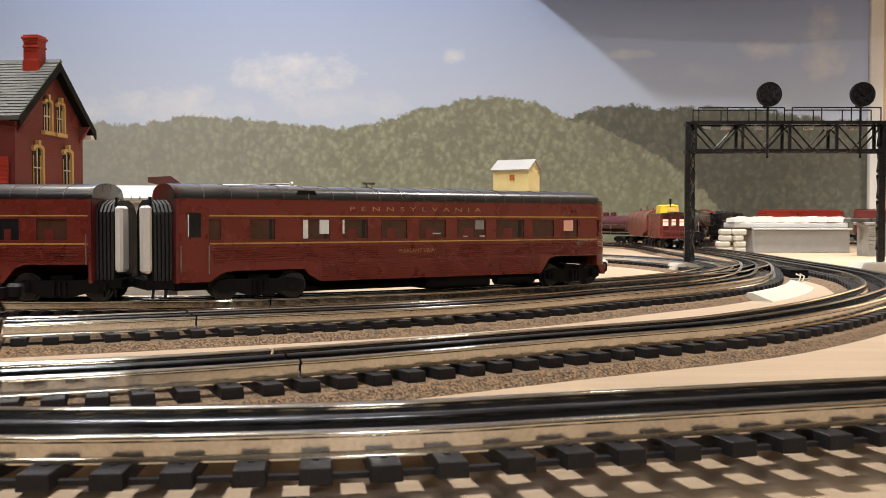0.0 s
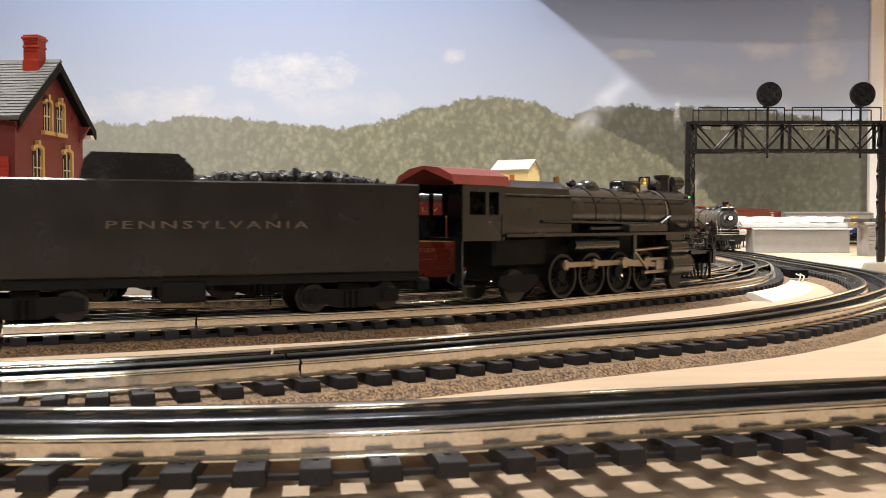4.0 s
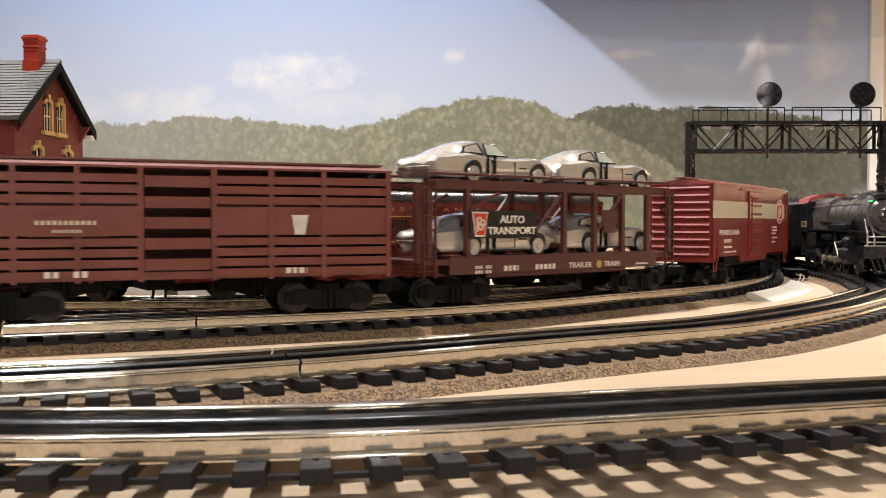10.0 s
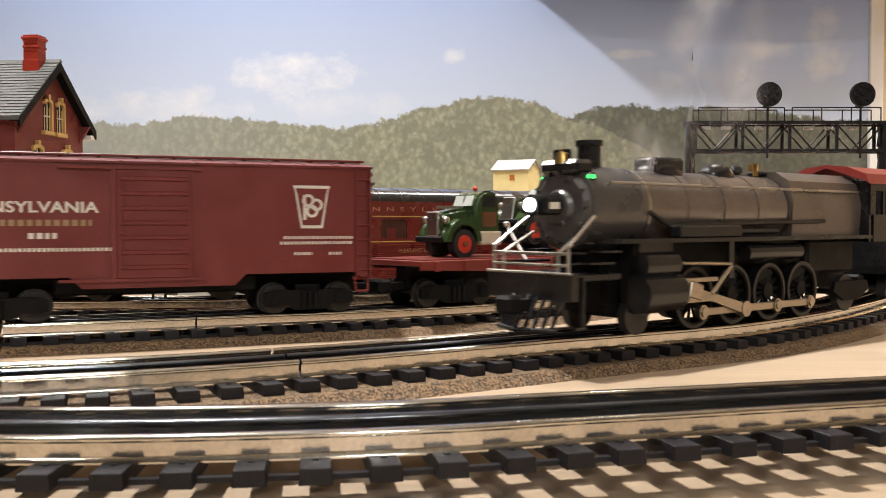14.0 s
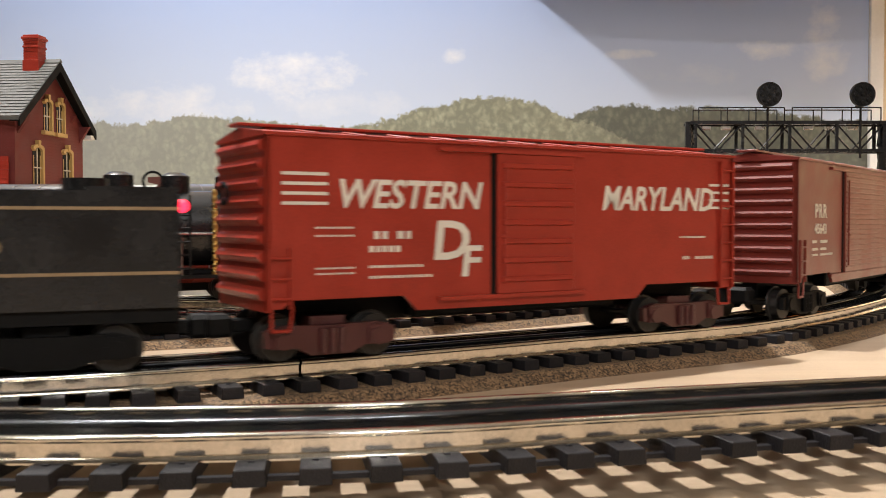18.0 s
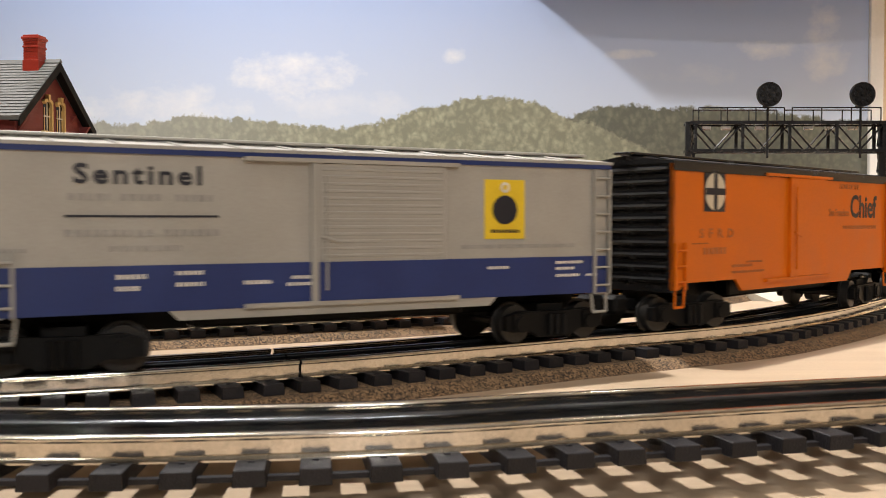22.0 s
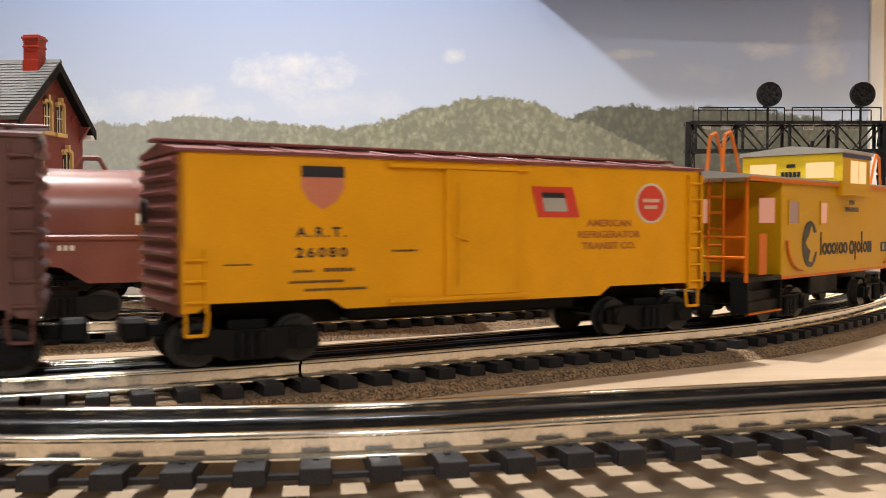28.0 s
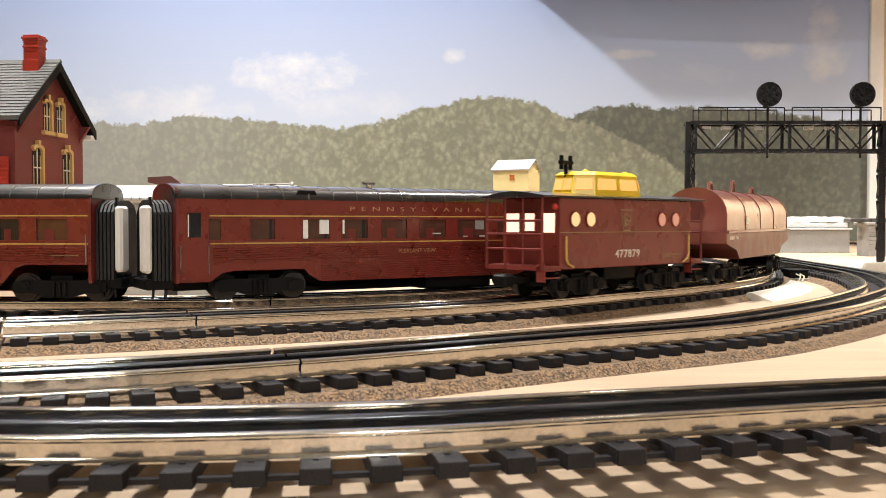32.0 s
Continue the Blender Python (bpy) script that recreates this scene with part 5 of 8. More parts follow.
        handrail(t, [(x1, -w + 1, z0 + 12), (x1, w - 1, z0 + 12)], 0.8, "orange", "platform_rail")
        # boxed steps: a dark well with two side plates, risers set back and three treads
        well = box(box(bmesh.new(), lo, lo + 0.8, -w, -w + 9, 6.5, z0), hi - 0.8, hi, -w, -w + 9, 6.5, z0)
        for k, z in enumerate((7, 12, 17)):
            box(well, lo + 0.8, hi - 0.8, -w + 1.5 + 2.4 * k, -w + 2.3 + 2.4 * k, z - 0.5, z + 5)
        st = part("steps", well, "matt_black", t, "dark boxed steps")
        for k, z in enumerate((7, 12, 17)):
            part("tread", B(lo + 0.8, hi - 0.8, -w - 0.6 + 2.4 * k, -w + 2 + 2.4 * k, z - 0.9, z, bevel=0.2), "orange" if k == 0 else "coil", st)
        mid = (lo + hi) / 2
        part("railing_panel", B(mid - 6.5, mid + 2.5, -w + 0.2, -w + 1.4, z0 + 3, z0 + 24, bevel=0.5), "orange", t)
        handrail(t, [(sg * (half + 16), -10, eave + 3), (sg * (half + 13), -10, eave + 22), (sg * (half + 7), -10, eave + 24), (sg * (half + 2), -10, eave + 16), (sg * (half - 4), -10, eave + 3)], 0.8, "orange", "ladder_rail")
        handrail(t, [(sg * (half + 16), -2, eave + 3), (sg * (half + 13), -2, eave + 22), (sg * (half + 7), -2, eave + 24), (sg * (half + 2), -2, eave + 16), (sg * (half - 4), -2, eave + 3)], 0.8, "orange", "ladder_rail")
        for y in (-18, 18):
            part("end_window", B(min(x0, x0 + sg * 0.5), max(x0, x0 + sg * 0.5), y - 4, y + 4, z0 + 29, z0 + 42), "pink_window", t)
        for z in (z0 + 10, z0 + 18, z0 + 26, z0 + 34, z0 + 42) if sg < 0 else ():
            part("ladder_rung", R((x1, -13, z), (x1, -5, z), 0.7, 6), "orange", t)
        for y in (-13, -5) if sg < 0 else ():
            part("ladder_post", R((x1, y, z0), (x1, y, eave + 2), 0.7, 6), "orange", t)
        part("end_door", B(min(x0, x0 + sg * 0.6), max(x0, x0 + sg * 0.6), -7, 7, z0 + 3, z0 + 42), "orange", t)
    part("marker_lamp", ball(bmesh.new(), right + 6, -w - 1, eave - 7, 1.7), "amber_light", t)
    part("marker_lamp", ball(bmesh.new(), right + 1.5, -w - 1.6, eave - 7, 2.1), "red_light", t)
    part("underframe", box(box(bmesh.new(), -half, half, -6, 6, 12, z0), -24, 18, -18, -8, 10, z0, bevel=1), "matt_black", t)
    t["pivot"] = 66
    truck(t, -66, "matt_black", 8.0, 36)
    truck(t, 66, "matt_black", 8.0, 36)
    couplers(t, half + 20)
    return t


def steam_loco(label, paint, headlight_low=False):
    """A 2-8-2 steam engine facing +x, 316 mm long. Driver wheelsets and rods are parts that turn."""
    t = thing("steam_locomotive", label, "locomotive", "steam engines")
    zc, r = 58, 18.5
    hide = "boiler" if headlight_low else paint
    # boiler in courses: smokebox, barrel, firebox
    bm = rod(bmesh.new(), (-40, 0, zc), (112, 0, zc), r, 36)
    part("boiler", bm, hide, t, smooth=True)
    part("smokebox", rod(bmesh.new(), (86, 0, zc), (120, 0, zc), r + 0.7, 36), "graphite" if headlight_low else "black", t, smooth=True)
    sf = rod(bmesh.new(), (120, 0, zc), (122.5, 0, zc), r - 1.5, 32, r2=r - 4)
    rod(sf, (122, 0, zc), (124.5, 0, zc), 9, 24, r2=7)
    for i in range(12):
        a = 2 * math.pi * i / 12
        rod(sf, (121, 15 * math.cos(a), zc + 15 * math.sin(a)), (124, 15 * math.cos(a), zc + 15 * math.sin(a)), 1.0, 6)
    part("smokebox_front", sf, "graphite" if headlight_low else "black", t)
    fb = prism(bmesh.new(), [(-19, 42), (-20, 62), (-17, 74), (-9, 79), (9, 79), (17, 74), (20, 62), (19, 42)], -118, -38)
    part("firebox", fb, hide, t, smooth=True)
    for x in (-96, -66, -36, -8, 22, 52, 82):
        part("boiler_band", ring(bmesh.new(), 0, 0, -0.8, 0.8, r + 0.5, r - 0.5, 32), "steel" if x == 82 else hide, t).matrix_basis = mm(max(x, -36), 0, zc, 0, 0, 90)
    # top gear
    part("funnel", rod(rod(bmesh.new(), (103, 0, zc + r - 2), (103, 0, zc + r + 11), 5.6, 20), (103, 0, zc + r + 10), (103, 0, zc + r + 12.5), 6.6, 20), "black", t, smooth=True)
    part("sand_dome", box(ball(bmesh.new(), 52, 0, zc + r - 2, 11, 1.4, 0.85, 0.7, 20), 40, 64, -7, 7, zc + r - 2, zc + r + 6.8, bevel=1.6), "black", t, smooth=True)
    part("steam_dome", ball(bmesh.new(), 4, 0, zc + r - 1, 10, 1.2, 0.8, 0.7, 20), paint, t, smooth=True)
    part("turret", box(ball(bmesh.new(), -14, 0, zc + r + 3, 3, 1.6, 1, 1), -60, -30, -4, 4, zc + r, zc + r + 3, bevel=1), paint, t)
    part("safety_valve", rod(rod(bmesh.new(), (-28, 3, zc + r), (-28, 3, zc + r + 7), 1.5), (-33, -3, zc + r), (-33, -3, zc + r + 7), 1.5), "brass", t)
    bx, bz = (121, zc + r + 4) if headlight_low else (78, zc + r + 7)
    part("bell", rod(rod(bmesh.new(), (bx, 0, bz - 3), (bx, 0, bz + 2.5), 3.8, 16, r2=2.2), (bx, 0, bz + 2), (bx, 0, bz + 4), 1.0), "brass", t, smooth=True)
    part("bell_yoke", rod(rod(rod(bmesh.new(), (bx, -4.6, bz - 7), (bx, -4.6, bz + 3), 0.8), (bx, 4.6, bz - 7), (bx, 4.6, bz + 3), 0.8), (bx, -4.6, bz + 3), (bx, 4.6, bz + 3), 0.8), "matt_black", t)
    if headlight_low:
        hl = part("headlight", rod(bmesh.new(), (122, 0, zc + 1), (141, 0, zc + 1), 4.6, 20), "black", t)
        part("lens", rod(bmesh.new(), (141, 0, zc + 1), (141.6, 0, zc + 1), 3.0, 20), "headlight", hl)
        part("number_plate", B(130, 138, -8, -4.3, zc - 2.5, zc + 4), "black", t)
        bars([(131, 137, zc - 0.8, 3.0)], -8, "white", t)
        part("number_plate", B(130, 138, 4.3, 8, zc - 2.5, zc + 4), "black", t)
        part("number_bar", B(131, 137, 8, 8.3, zc - 0.8, zc + 2.2), "white", t)
        part("feedwater_pump", B(112, 124, -12, 12, zc + r - 4, zc + r + 3, bevel=2), "black", t)
    else:
        hl = part("headlight", rod(box(bmesh.new(), 112, 120, -4, 4, zc + r, zc + r + 5), (114, 0, zc + r + 7), (128, 0, zc + r + 7), 5.2, 20), "black", t)
        part("lens", rod(bmesh.new(), (128, 0, zc + r + 7), (128.6, 0, zc + r + 7), 4.4, 20), "headlight_dim", hl)
        part("generator", rod(bmesh.new(), (92, -4, zc + r + 4), (92, 4, zc + r + 4), 4.2, 14), "black", t)
    for sg in (-1, 1):
        ml = part("marker_lamp", ball(bmesh.new(), 117, sg * 14, zc + 13.5, 2.2), "black", t)
        part("lens", ball(bmesh.new(), 117.5, sg * 15.2, zc + 13.5, 1.15), "green_light", ml)
        part("lens", ball(bmesh.new(), 118.4, sg * 14, zc + 13.5, 1.1), "green_light", ml)
        # running board, handrail, piping
        part("running_board", box(box(bmesh.new(), -112, 112, sg * 22 - 5, sg * 22 + 5, 42, 44), 20, 70, sg * 24 - 3, sg * 24 + 3, 44, 50, bevel=0.8), paint, t)
        hr = R((-108, sg * 20.5, zc + 11), (112, sg * 20.5, zc + 11), 0.7, 6)
        for x in (-80, -40, 0, 40, 80, 110):
            rod(hr, (x, sg * 17, zc + 10), (x, sg * 20.5, zc + 11), 0.6, 6)
        part("handrail", hr, "steel" if headlight_low else paint, t)
        pp = R((-70, sg * 20, zc - 6), (70, sg * 20, zc - 8), 1.2, 6)
        rod(pp, (70, sg * 20, zc - 8), (84, sg * 20, zc - 2), 1.2, 6)
        rod(pp, (-20, sg * 21, 47), (60, sg * 21, 47), 1.6, 6)
        part("pipe", pp, paint, t)
        part("air_tank", rod(bmesh.new(), (-40, sg * 21, 36), (10, sg * 21, 36), 4.4, 16), paint, t, smooth=True)
        # cylinders and guides
        cy = rod(bmesh.new(), (70, sg * 23.5, 19), (98, sg * 23.5, 19), 9, 20)
        rod(cy, (72, sg * 23.5, 32), (96, sg * 23.5, 32), 6, 16)
        box(cy, 72, 96, sg * 18 - 6, sg * 18 + 6, 18, 42)
        part("cylinder", cy, paint, t, smooth=True)
        part("crosshead_guide", box(box(bmesh.new(), 40, 72, sg * 25 - 1.5, sg * 25 + 1.5, 23, 25), 40, 72, sg * 25 - 1.5, sg * 25 + 1.5, 13.5, 15.5), "rod", t)
        part("valve_hanger", box(bmesh.new(), 26, 30, sg * 25 - 1.2, sg * 25 + 1.2, 24, 42), paint, t)
        part("valve_rod", R((28, sg * 25.5, 31), (72, sg * 25.5, 32.5), 1.1, 6), "rod", t)
        part("link_rod", R((28, sg * 26, 30), (44, sg * 26, 17), 1.0, 6), "rod", t)
    # frame, pilot, deck
    part("frame", B(-110, 108, -11, 11, 14, 42), "matt_black", t)
    deck = box(bmesh.new(), 108, 140, -24, 24, 26, 29, bevel=0.4)
    box(deck, 138, 142, -26, 26, 18, 30)
    part("pilot_deck", deck, paint, t)
    pil = bmesh.new()
    for i in range(9):
        y = -20 + 5 * i
        rod(pil, (141, y, 20), (150 - abs(y) * 0.35, y * 0.75, 5), 1.0, 6)
    rod(pil, (143, -18, 5), (150, 0, 5), 1.1, 6)
    rod(pil, (143, 18, 5), (150, 0, 5), 1.1, 6)
    part("pilot", pil, paint, t)
    if headlight_low:
        for z in (33, 38):
            part("deck_rail", R((141.5, -23, z), (141.5, 23, z), 0.7, 6), "steel", t)
        part("beam_edge", R((142.6, -26, 29.6), (142.6, 26, 29.6), 0.6, 6), "steel", t)
    part("coupler", box(box(bmesh.new(), 142, 152, -3, 3, 13, 18), 150, 158, -5, 5, 12, 20, bevel=1.5), "matt_black", t)
    for sg in (-1, 1):
        bright = "steel" if headlight_low else paint
        handrail(t, [(141, sg * 23, 29), (141, sg * 23, 41), (122, sg * 20.5, 54)], 0.9, bright, "pilot_rail")
        handrail(t, [(141, sg * 17, 29), (141, sg * 17, 38), (124, sg * 15, 47)], 0.8, bright, "pilot_rail")
        for k in range(4):
            part("step_tread", B(122 + 4.4 * k, 126 + 4.4 * k, sg * 20 - 3.6, sg * 20 + 3.6, 46.5 - 4.4 * k, 47.3 - 4.4 * k), paint, t)
        part("pilot_ladder", box(box(bmesh.new(), 112, 128, sg * 20 - 4, sg * 20 + 4, 33, 34), 108, 120, sg * 20 - 4, sg * 20 + 4, 38, 39), paint, t)
        part("foot_step", box(box(bmesh.new(), 134, 140, sg * 25 - 2, sg * 25 + 2, 6, 7.2), 134, 135, sg * 25 - 1, sg * 25 + 1, 6, 28), paint, t)
    # cab
    cab = bmesh.new()
    for sg in (-1, 1):
        for a in ((-150, -116, 40, 56), (-150, -144, 56, 70), (-130, -127, 56, 70), (-118, -112, 56, 70), (-150, -112, 70, 76)):
            box(cab, a[0], a[1], sg * 25 - 0.8, sg * 25 + 0.8, a[2], a[3])
    box(cab, -114, -112, -25, 25, 40, 76)
    part("cab", cab, paint, t)
    rf = prism(bmesh.new(), [(-27, 74), (-24, 80), (-13, 84.5), (0, 86), (13, 84.5), (24, 80), (27, 74), (24, 76), (0, 84), (-24, 76)], -170 if headlight_low else -158, -108)
    part("cab_roof", rf, "boxred" if headlight_low else "oxide", t, "red cab roof")
    part("cab_floor", B(-150, -112, -24, 24, 40, 42), paint, t)
    part("firebox_glow", B(-116.5, -114.2, -8, 8, 46, 60), "fire_light", t)
    part("seat", B(-128, -118, -21, -12, 42, 54, bevel=1), "boxred", t)
    if headlight_low:
        panel(t, -146, -116, 46, 53, -25.8, "dull_gold", "cab_stripe")
        bars([(-140, -120, 47.5, 4)], -26.1, "black", t)
    # wheels
    drivers = []
    for k, x in enumerate((-48, -15.5, 17, 49.5)):
        ws = new("driver_wheelset")
        ws.parent, ws.matrix_basis = t, mm(x, 0, 15)
        for sg in (-1, 1):
            w = bmesh.new()
            y0, y1 = sg * (GAUGE - 2.4), sg * (GAUGE + 2.4)
            ring(w, 0, 0, y0, y1, 15, 12.3, 32)
            rod(w, (0, y0, 0), (0, sg * (GAUGE + 2.0), 0), 4.2, 16)
            for i in range(14):
                a = 2 * math.pi * i / 14
                rod(w, (3 * math.cos(a), sg * GAUGE, 3 * math.sin(a)), (12.8 * math.cos(a), sg * GAUGE, 12.8 * math.sin(a)), 0.75, 5)
            prism(w, [(-11.8 * math.cos(b), -11.8 * math.sin(b)) for b in np.linspace(-0.9, 0.9, 8)], y0, sg * (GAUGE + 1.2), axis="y")
            part("driver_wheel", w, "matt_black", ws)
            part("tyre", ring(bmesh.new(), 0, 0, y1 - sg * 0.2, y1 + sg * 0.5, 15, 13.3, 32), "wheel", ws)
            part("crank_pin", R((7.5, y1, 0), (7.5, y1 + sg * 5, 0), 2.4, 12), "rod", ws)
        drivers.append(ws)
    rods = []
    for sg in (-1, 1):
        sr = bmesh.new()
        box(sr, -49, 50.5, -1, 1, -1.9, 1.9, bevel=0.3)
        for x in (-48, -15.5, 17, 49.5):
            rod(sr, (x, -1.4, 0), (x, 1.4, 0), 3.6, 16)
        s1 = part("side_rod", sr, "rod", t, "bright steel coupling rod")
        mr = bmesh.new()
        prism(mr, [(17, -2.6), (17, 2.6), (62, 1.6), (62, -1.6)], -1, 1, axis="y")
        rod(mr, (17, -1.6, 0), (17, 1.6, 0), 4, 16)
        box(mr, 56, 66, -2.5, 2.5, -4, 4, bevel=0.6)
        s2 = part("main_rod", mr, "rod", t, "bright steel main rod")
        rods.append((s1, s2, sg))
    for x, nm in ((92, "pilot_truck"), (-96, "trailing_truck")):
        tr = new(nm)
        tr.parent, tr.matrix_basis = t, mm(x, 0, 0)
        w = bmesh.new()
        rr = 8.5 if x > 0 else 10.5
        for y in (-GAUGE, GAUGE):
            rod(w, (0, y - 2.2, rr), (0, y + 2.2, rr), rr, 22)
        rod(w, (0, -GAUGE, rr), (0, GAUGE, rr), 1.6, 8)
        part("wheelset", w, "wheel", tr, smooth=True)
        if x < 0:
            for y in (-23, 21):
                part("truck_frame", prism(bmesh.new(), [(-20, rr + 2), (-18, rr + 7), (18, rr + 7), (20, rr + 2), (8, rr - 4), (-8, rr - 4)], y, y + 2, axis="y"), "matt_black", tr)
        else:
            part("truck_frame", B(-14, 14, -12, 12, 10, 14), "matt_black", tr)
    part("ash_pan", B(-112, -60, -16, 16, 22, 42, bevel=2), "matt_black", t)
    part("cab_step", box(box(bmesh.new(), -150, -138, -25, -19, 12, 13.2), -150, -148.8, -25, -19, 12, 40), paint, t)
    t["pivot"] = 48
    return t, drivers, rods


def tender(label, paint, lettering, style):
    """Facing +x, 236 mm long."""
    t = thing("coal_tender", label, "tender", "steam engines")
    half, w, z0, top = 128 if style != "stepped" else 111, 26, 22, 68 if style != "stepped" else 62
    if style == "stepped":
        out = [(-half, z0), (half, z0), (half, 74), (half - 6, 77), (8, 77), (2, 75), (-4, 68), (-10, top), (-half, top)]
        part("body", prism(bmesh.new(), out, -w, w, axis="y"), paint, t)
        for z in (33.5, 55.5):
            part("stripe", B(-half, half, -w - 0.3, -w, z, z + 1.1), "dull_gold", t)
            part("stripe", B(-half, half, w, w + 0.3, z, z + 1.1), "dull_gold", t)
        tx = text(lettering, 6.4, 0, 0, 0, "dull_gold", t)
        tx.matrix_basis = mm(2, w + 0.1, 40, 90, 0, 180) @ Matrix.Diagonal((1.24, 1, 1, 1))
    else:
        part("body", box(bmesh.new(), -half, half, -w, w, z0, top + 6, bevel=1.0), paint, t)
        part("bunker", prism(bmesh.new(), [(-w + 4.5, top + 6), (w, top + 6), (w - 5, top + 18), (-w + 6, top + 18)], -54, -6), "black", t)
        part("coal_board", prism(bmesh.new(), [(-60, top + 5), (-2, top + 5), (-2, top + 12), (-10, top + 20), (-54, top + 20), (-58, top + 16)], -w + 2, -w + 4, axis="y"), "black", t)
        part("coal_board_inside", B(-52, -12, -w + 4.2, -w + 6, top + 6, top + 9), "orange", t)
        text(lettering, 4.2, 6, 48, -w, "faint_gold", t, wide=2.0, space=1.35, bold=0)
        part("water_hatch", B(-half + 12, -half + 30, -8, 8, top + 6, top + 9.5, bevel=1), "black", t)
        part("rear_lamp", rod(bmesh.new(), (-half - 2, -2, top), (-half, -2, top), 3.2, 16), "steel", t)
        for y in (-18, 14):
            part("marker_lamp", ball(bmesh.new(), -half - 1.5, y, top, 2.4), "red_light", t)
        for i in range(4):
            part("seam", B(-half + 30 + 48 * i, -half + 30.8 + 48 * i, -w - 0.3, -w, z0, top + 5), paint, t)
    # coal: small lumps
    coal = bmesh.new()
    rnd = random.Random(3)
    x0, x1 = (12, half - 12) if style == "stepped" else (-4, half - 14)
    zt = 75 if style == "stepped" else top + 5
    for i in range(150):
        x, y = rnd.uniform(x0, x1), rnd.uniform(-w + 6, w - 6)
        e = 1 - (2 * (x - x0) / (x1 - x0) - 1) ** 2
        z = zt + 6 * e * (1 - (y / w) ** 2) + rnd.uniform(-1, 1)
        rr = rnd.uniform(2.0, 4.2)
        n0 = len(coal.verts)
        bmesh.ops.create_icosphere(coal, subdivisions=1, radius=rr, matrix=Matrix.Translation((x, y, z)) @ Euler((rnd.random() * 3, rnd.random() * 3, 0)).to_matrix().to_4x4() @ Matrix.Diagonal((1.2, 0.9, 0.7, 1)))
    tagged(part("coal_load", coal, "coal", t, "heap of black coal"), kind="stuff")
    part("frame", B(-half, half, -w + 2, w - 2, 17, z0), "matt_black", t)
    part("tank_box", B(-20, 4, -w + 1, -10, 8, 20, bevel=1), "matt_black", t)
    part("tank_box", B(-20, 4, 10, w - 1, 8, 20, bevel=1), "matt_black", t)
    part("end_ladder", ladder(t, 0, 0, 0, 40, 9, "matt_black", 6).data and box(bmesh.new(), half, half + 1, -18, -10, 20, 60), "matt_black", t)
    bpy.data.objects.remove([o for o in t.children if o.name.startswith("ladder")][0])
    if style == "stepped":
        part("marker_lamp", ball(bmesh.new(), -half - 1.2, w - 4, top - 5, 2.4), "red_light", t)
        part("rear_deck", box(bmesh.new(), -half, -half + 30, -w + 1, w - 1, top, top + 1.5), paint, t)
        part("hatch", R((-half + 30, 0, top), (-half + 30, 0, top + 5), 8, 20), paint, t)
    t["pivot"] = half - 42
    for u in (-(half - 42), half - 42):
        truck(t, u, "matt_black", 8.0, 44)
    couplers(t, half)
    return t


COACH_WINDOWS = [(-157.5, 8), (-125, 17), (-86, 20), (-56.4, 19.6), (-24.5, 20.5), (8, 22), (42.5, 25), (79, 26), (111, 21), (139, 15)]
PLAIN_WINDOWS = [(-150, 20), (-121, 14), (-92, 20), (-62, 20), (-32, 20), (0, 20), (32, 20), (62, 20), (92, 20), (121.4, 13), (149.4, 20)]


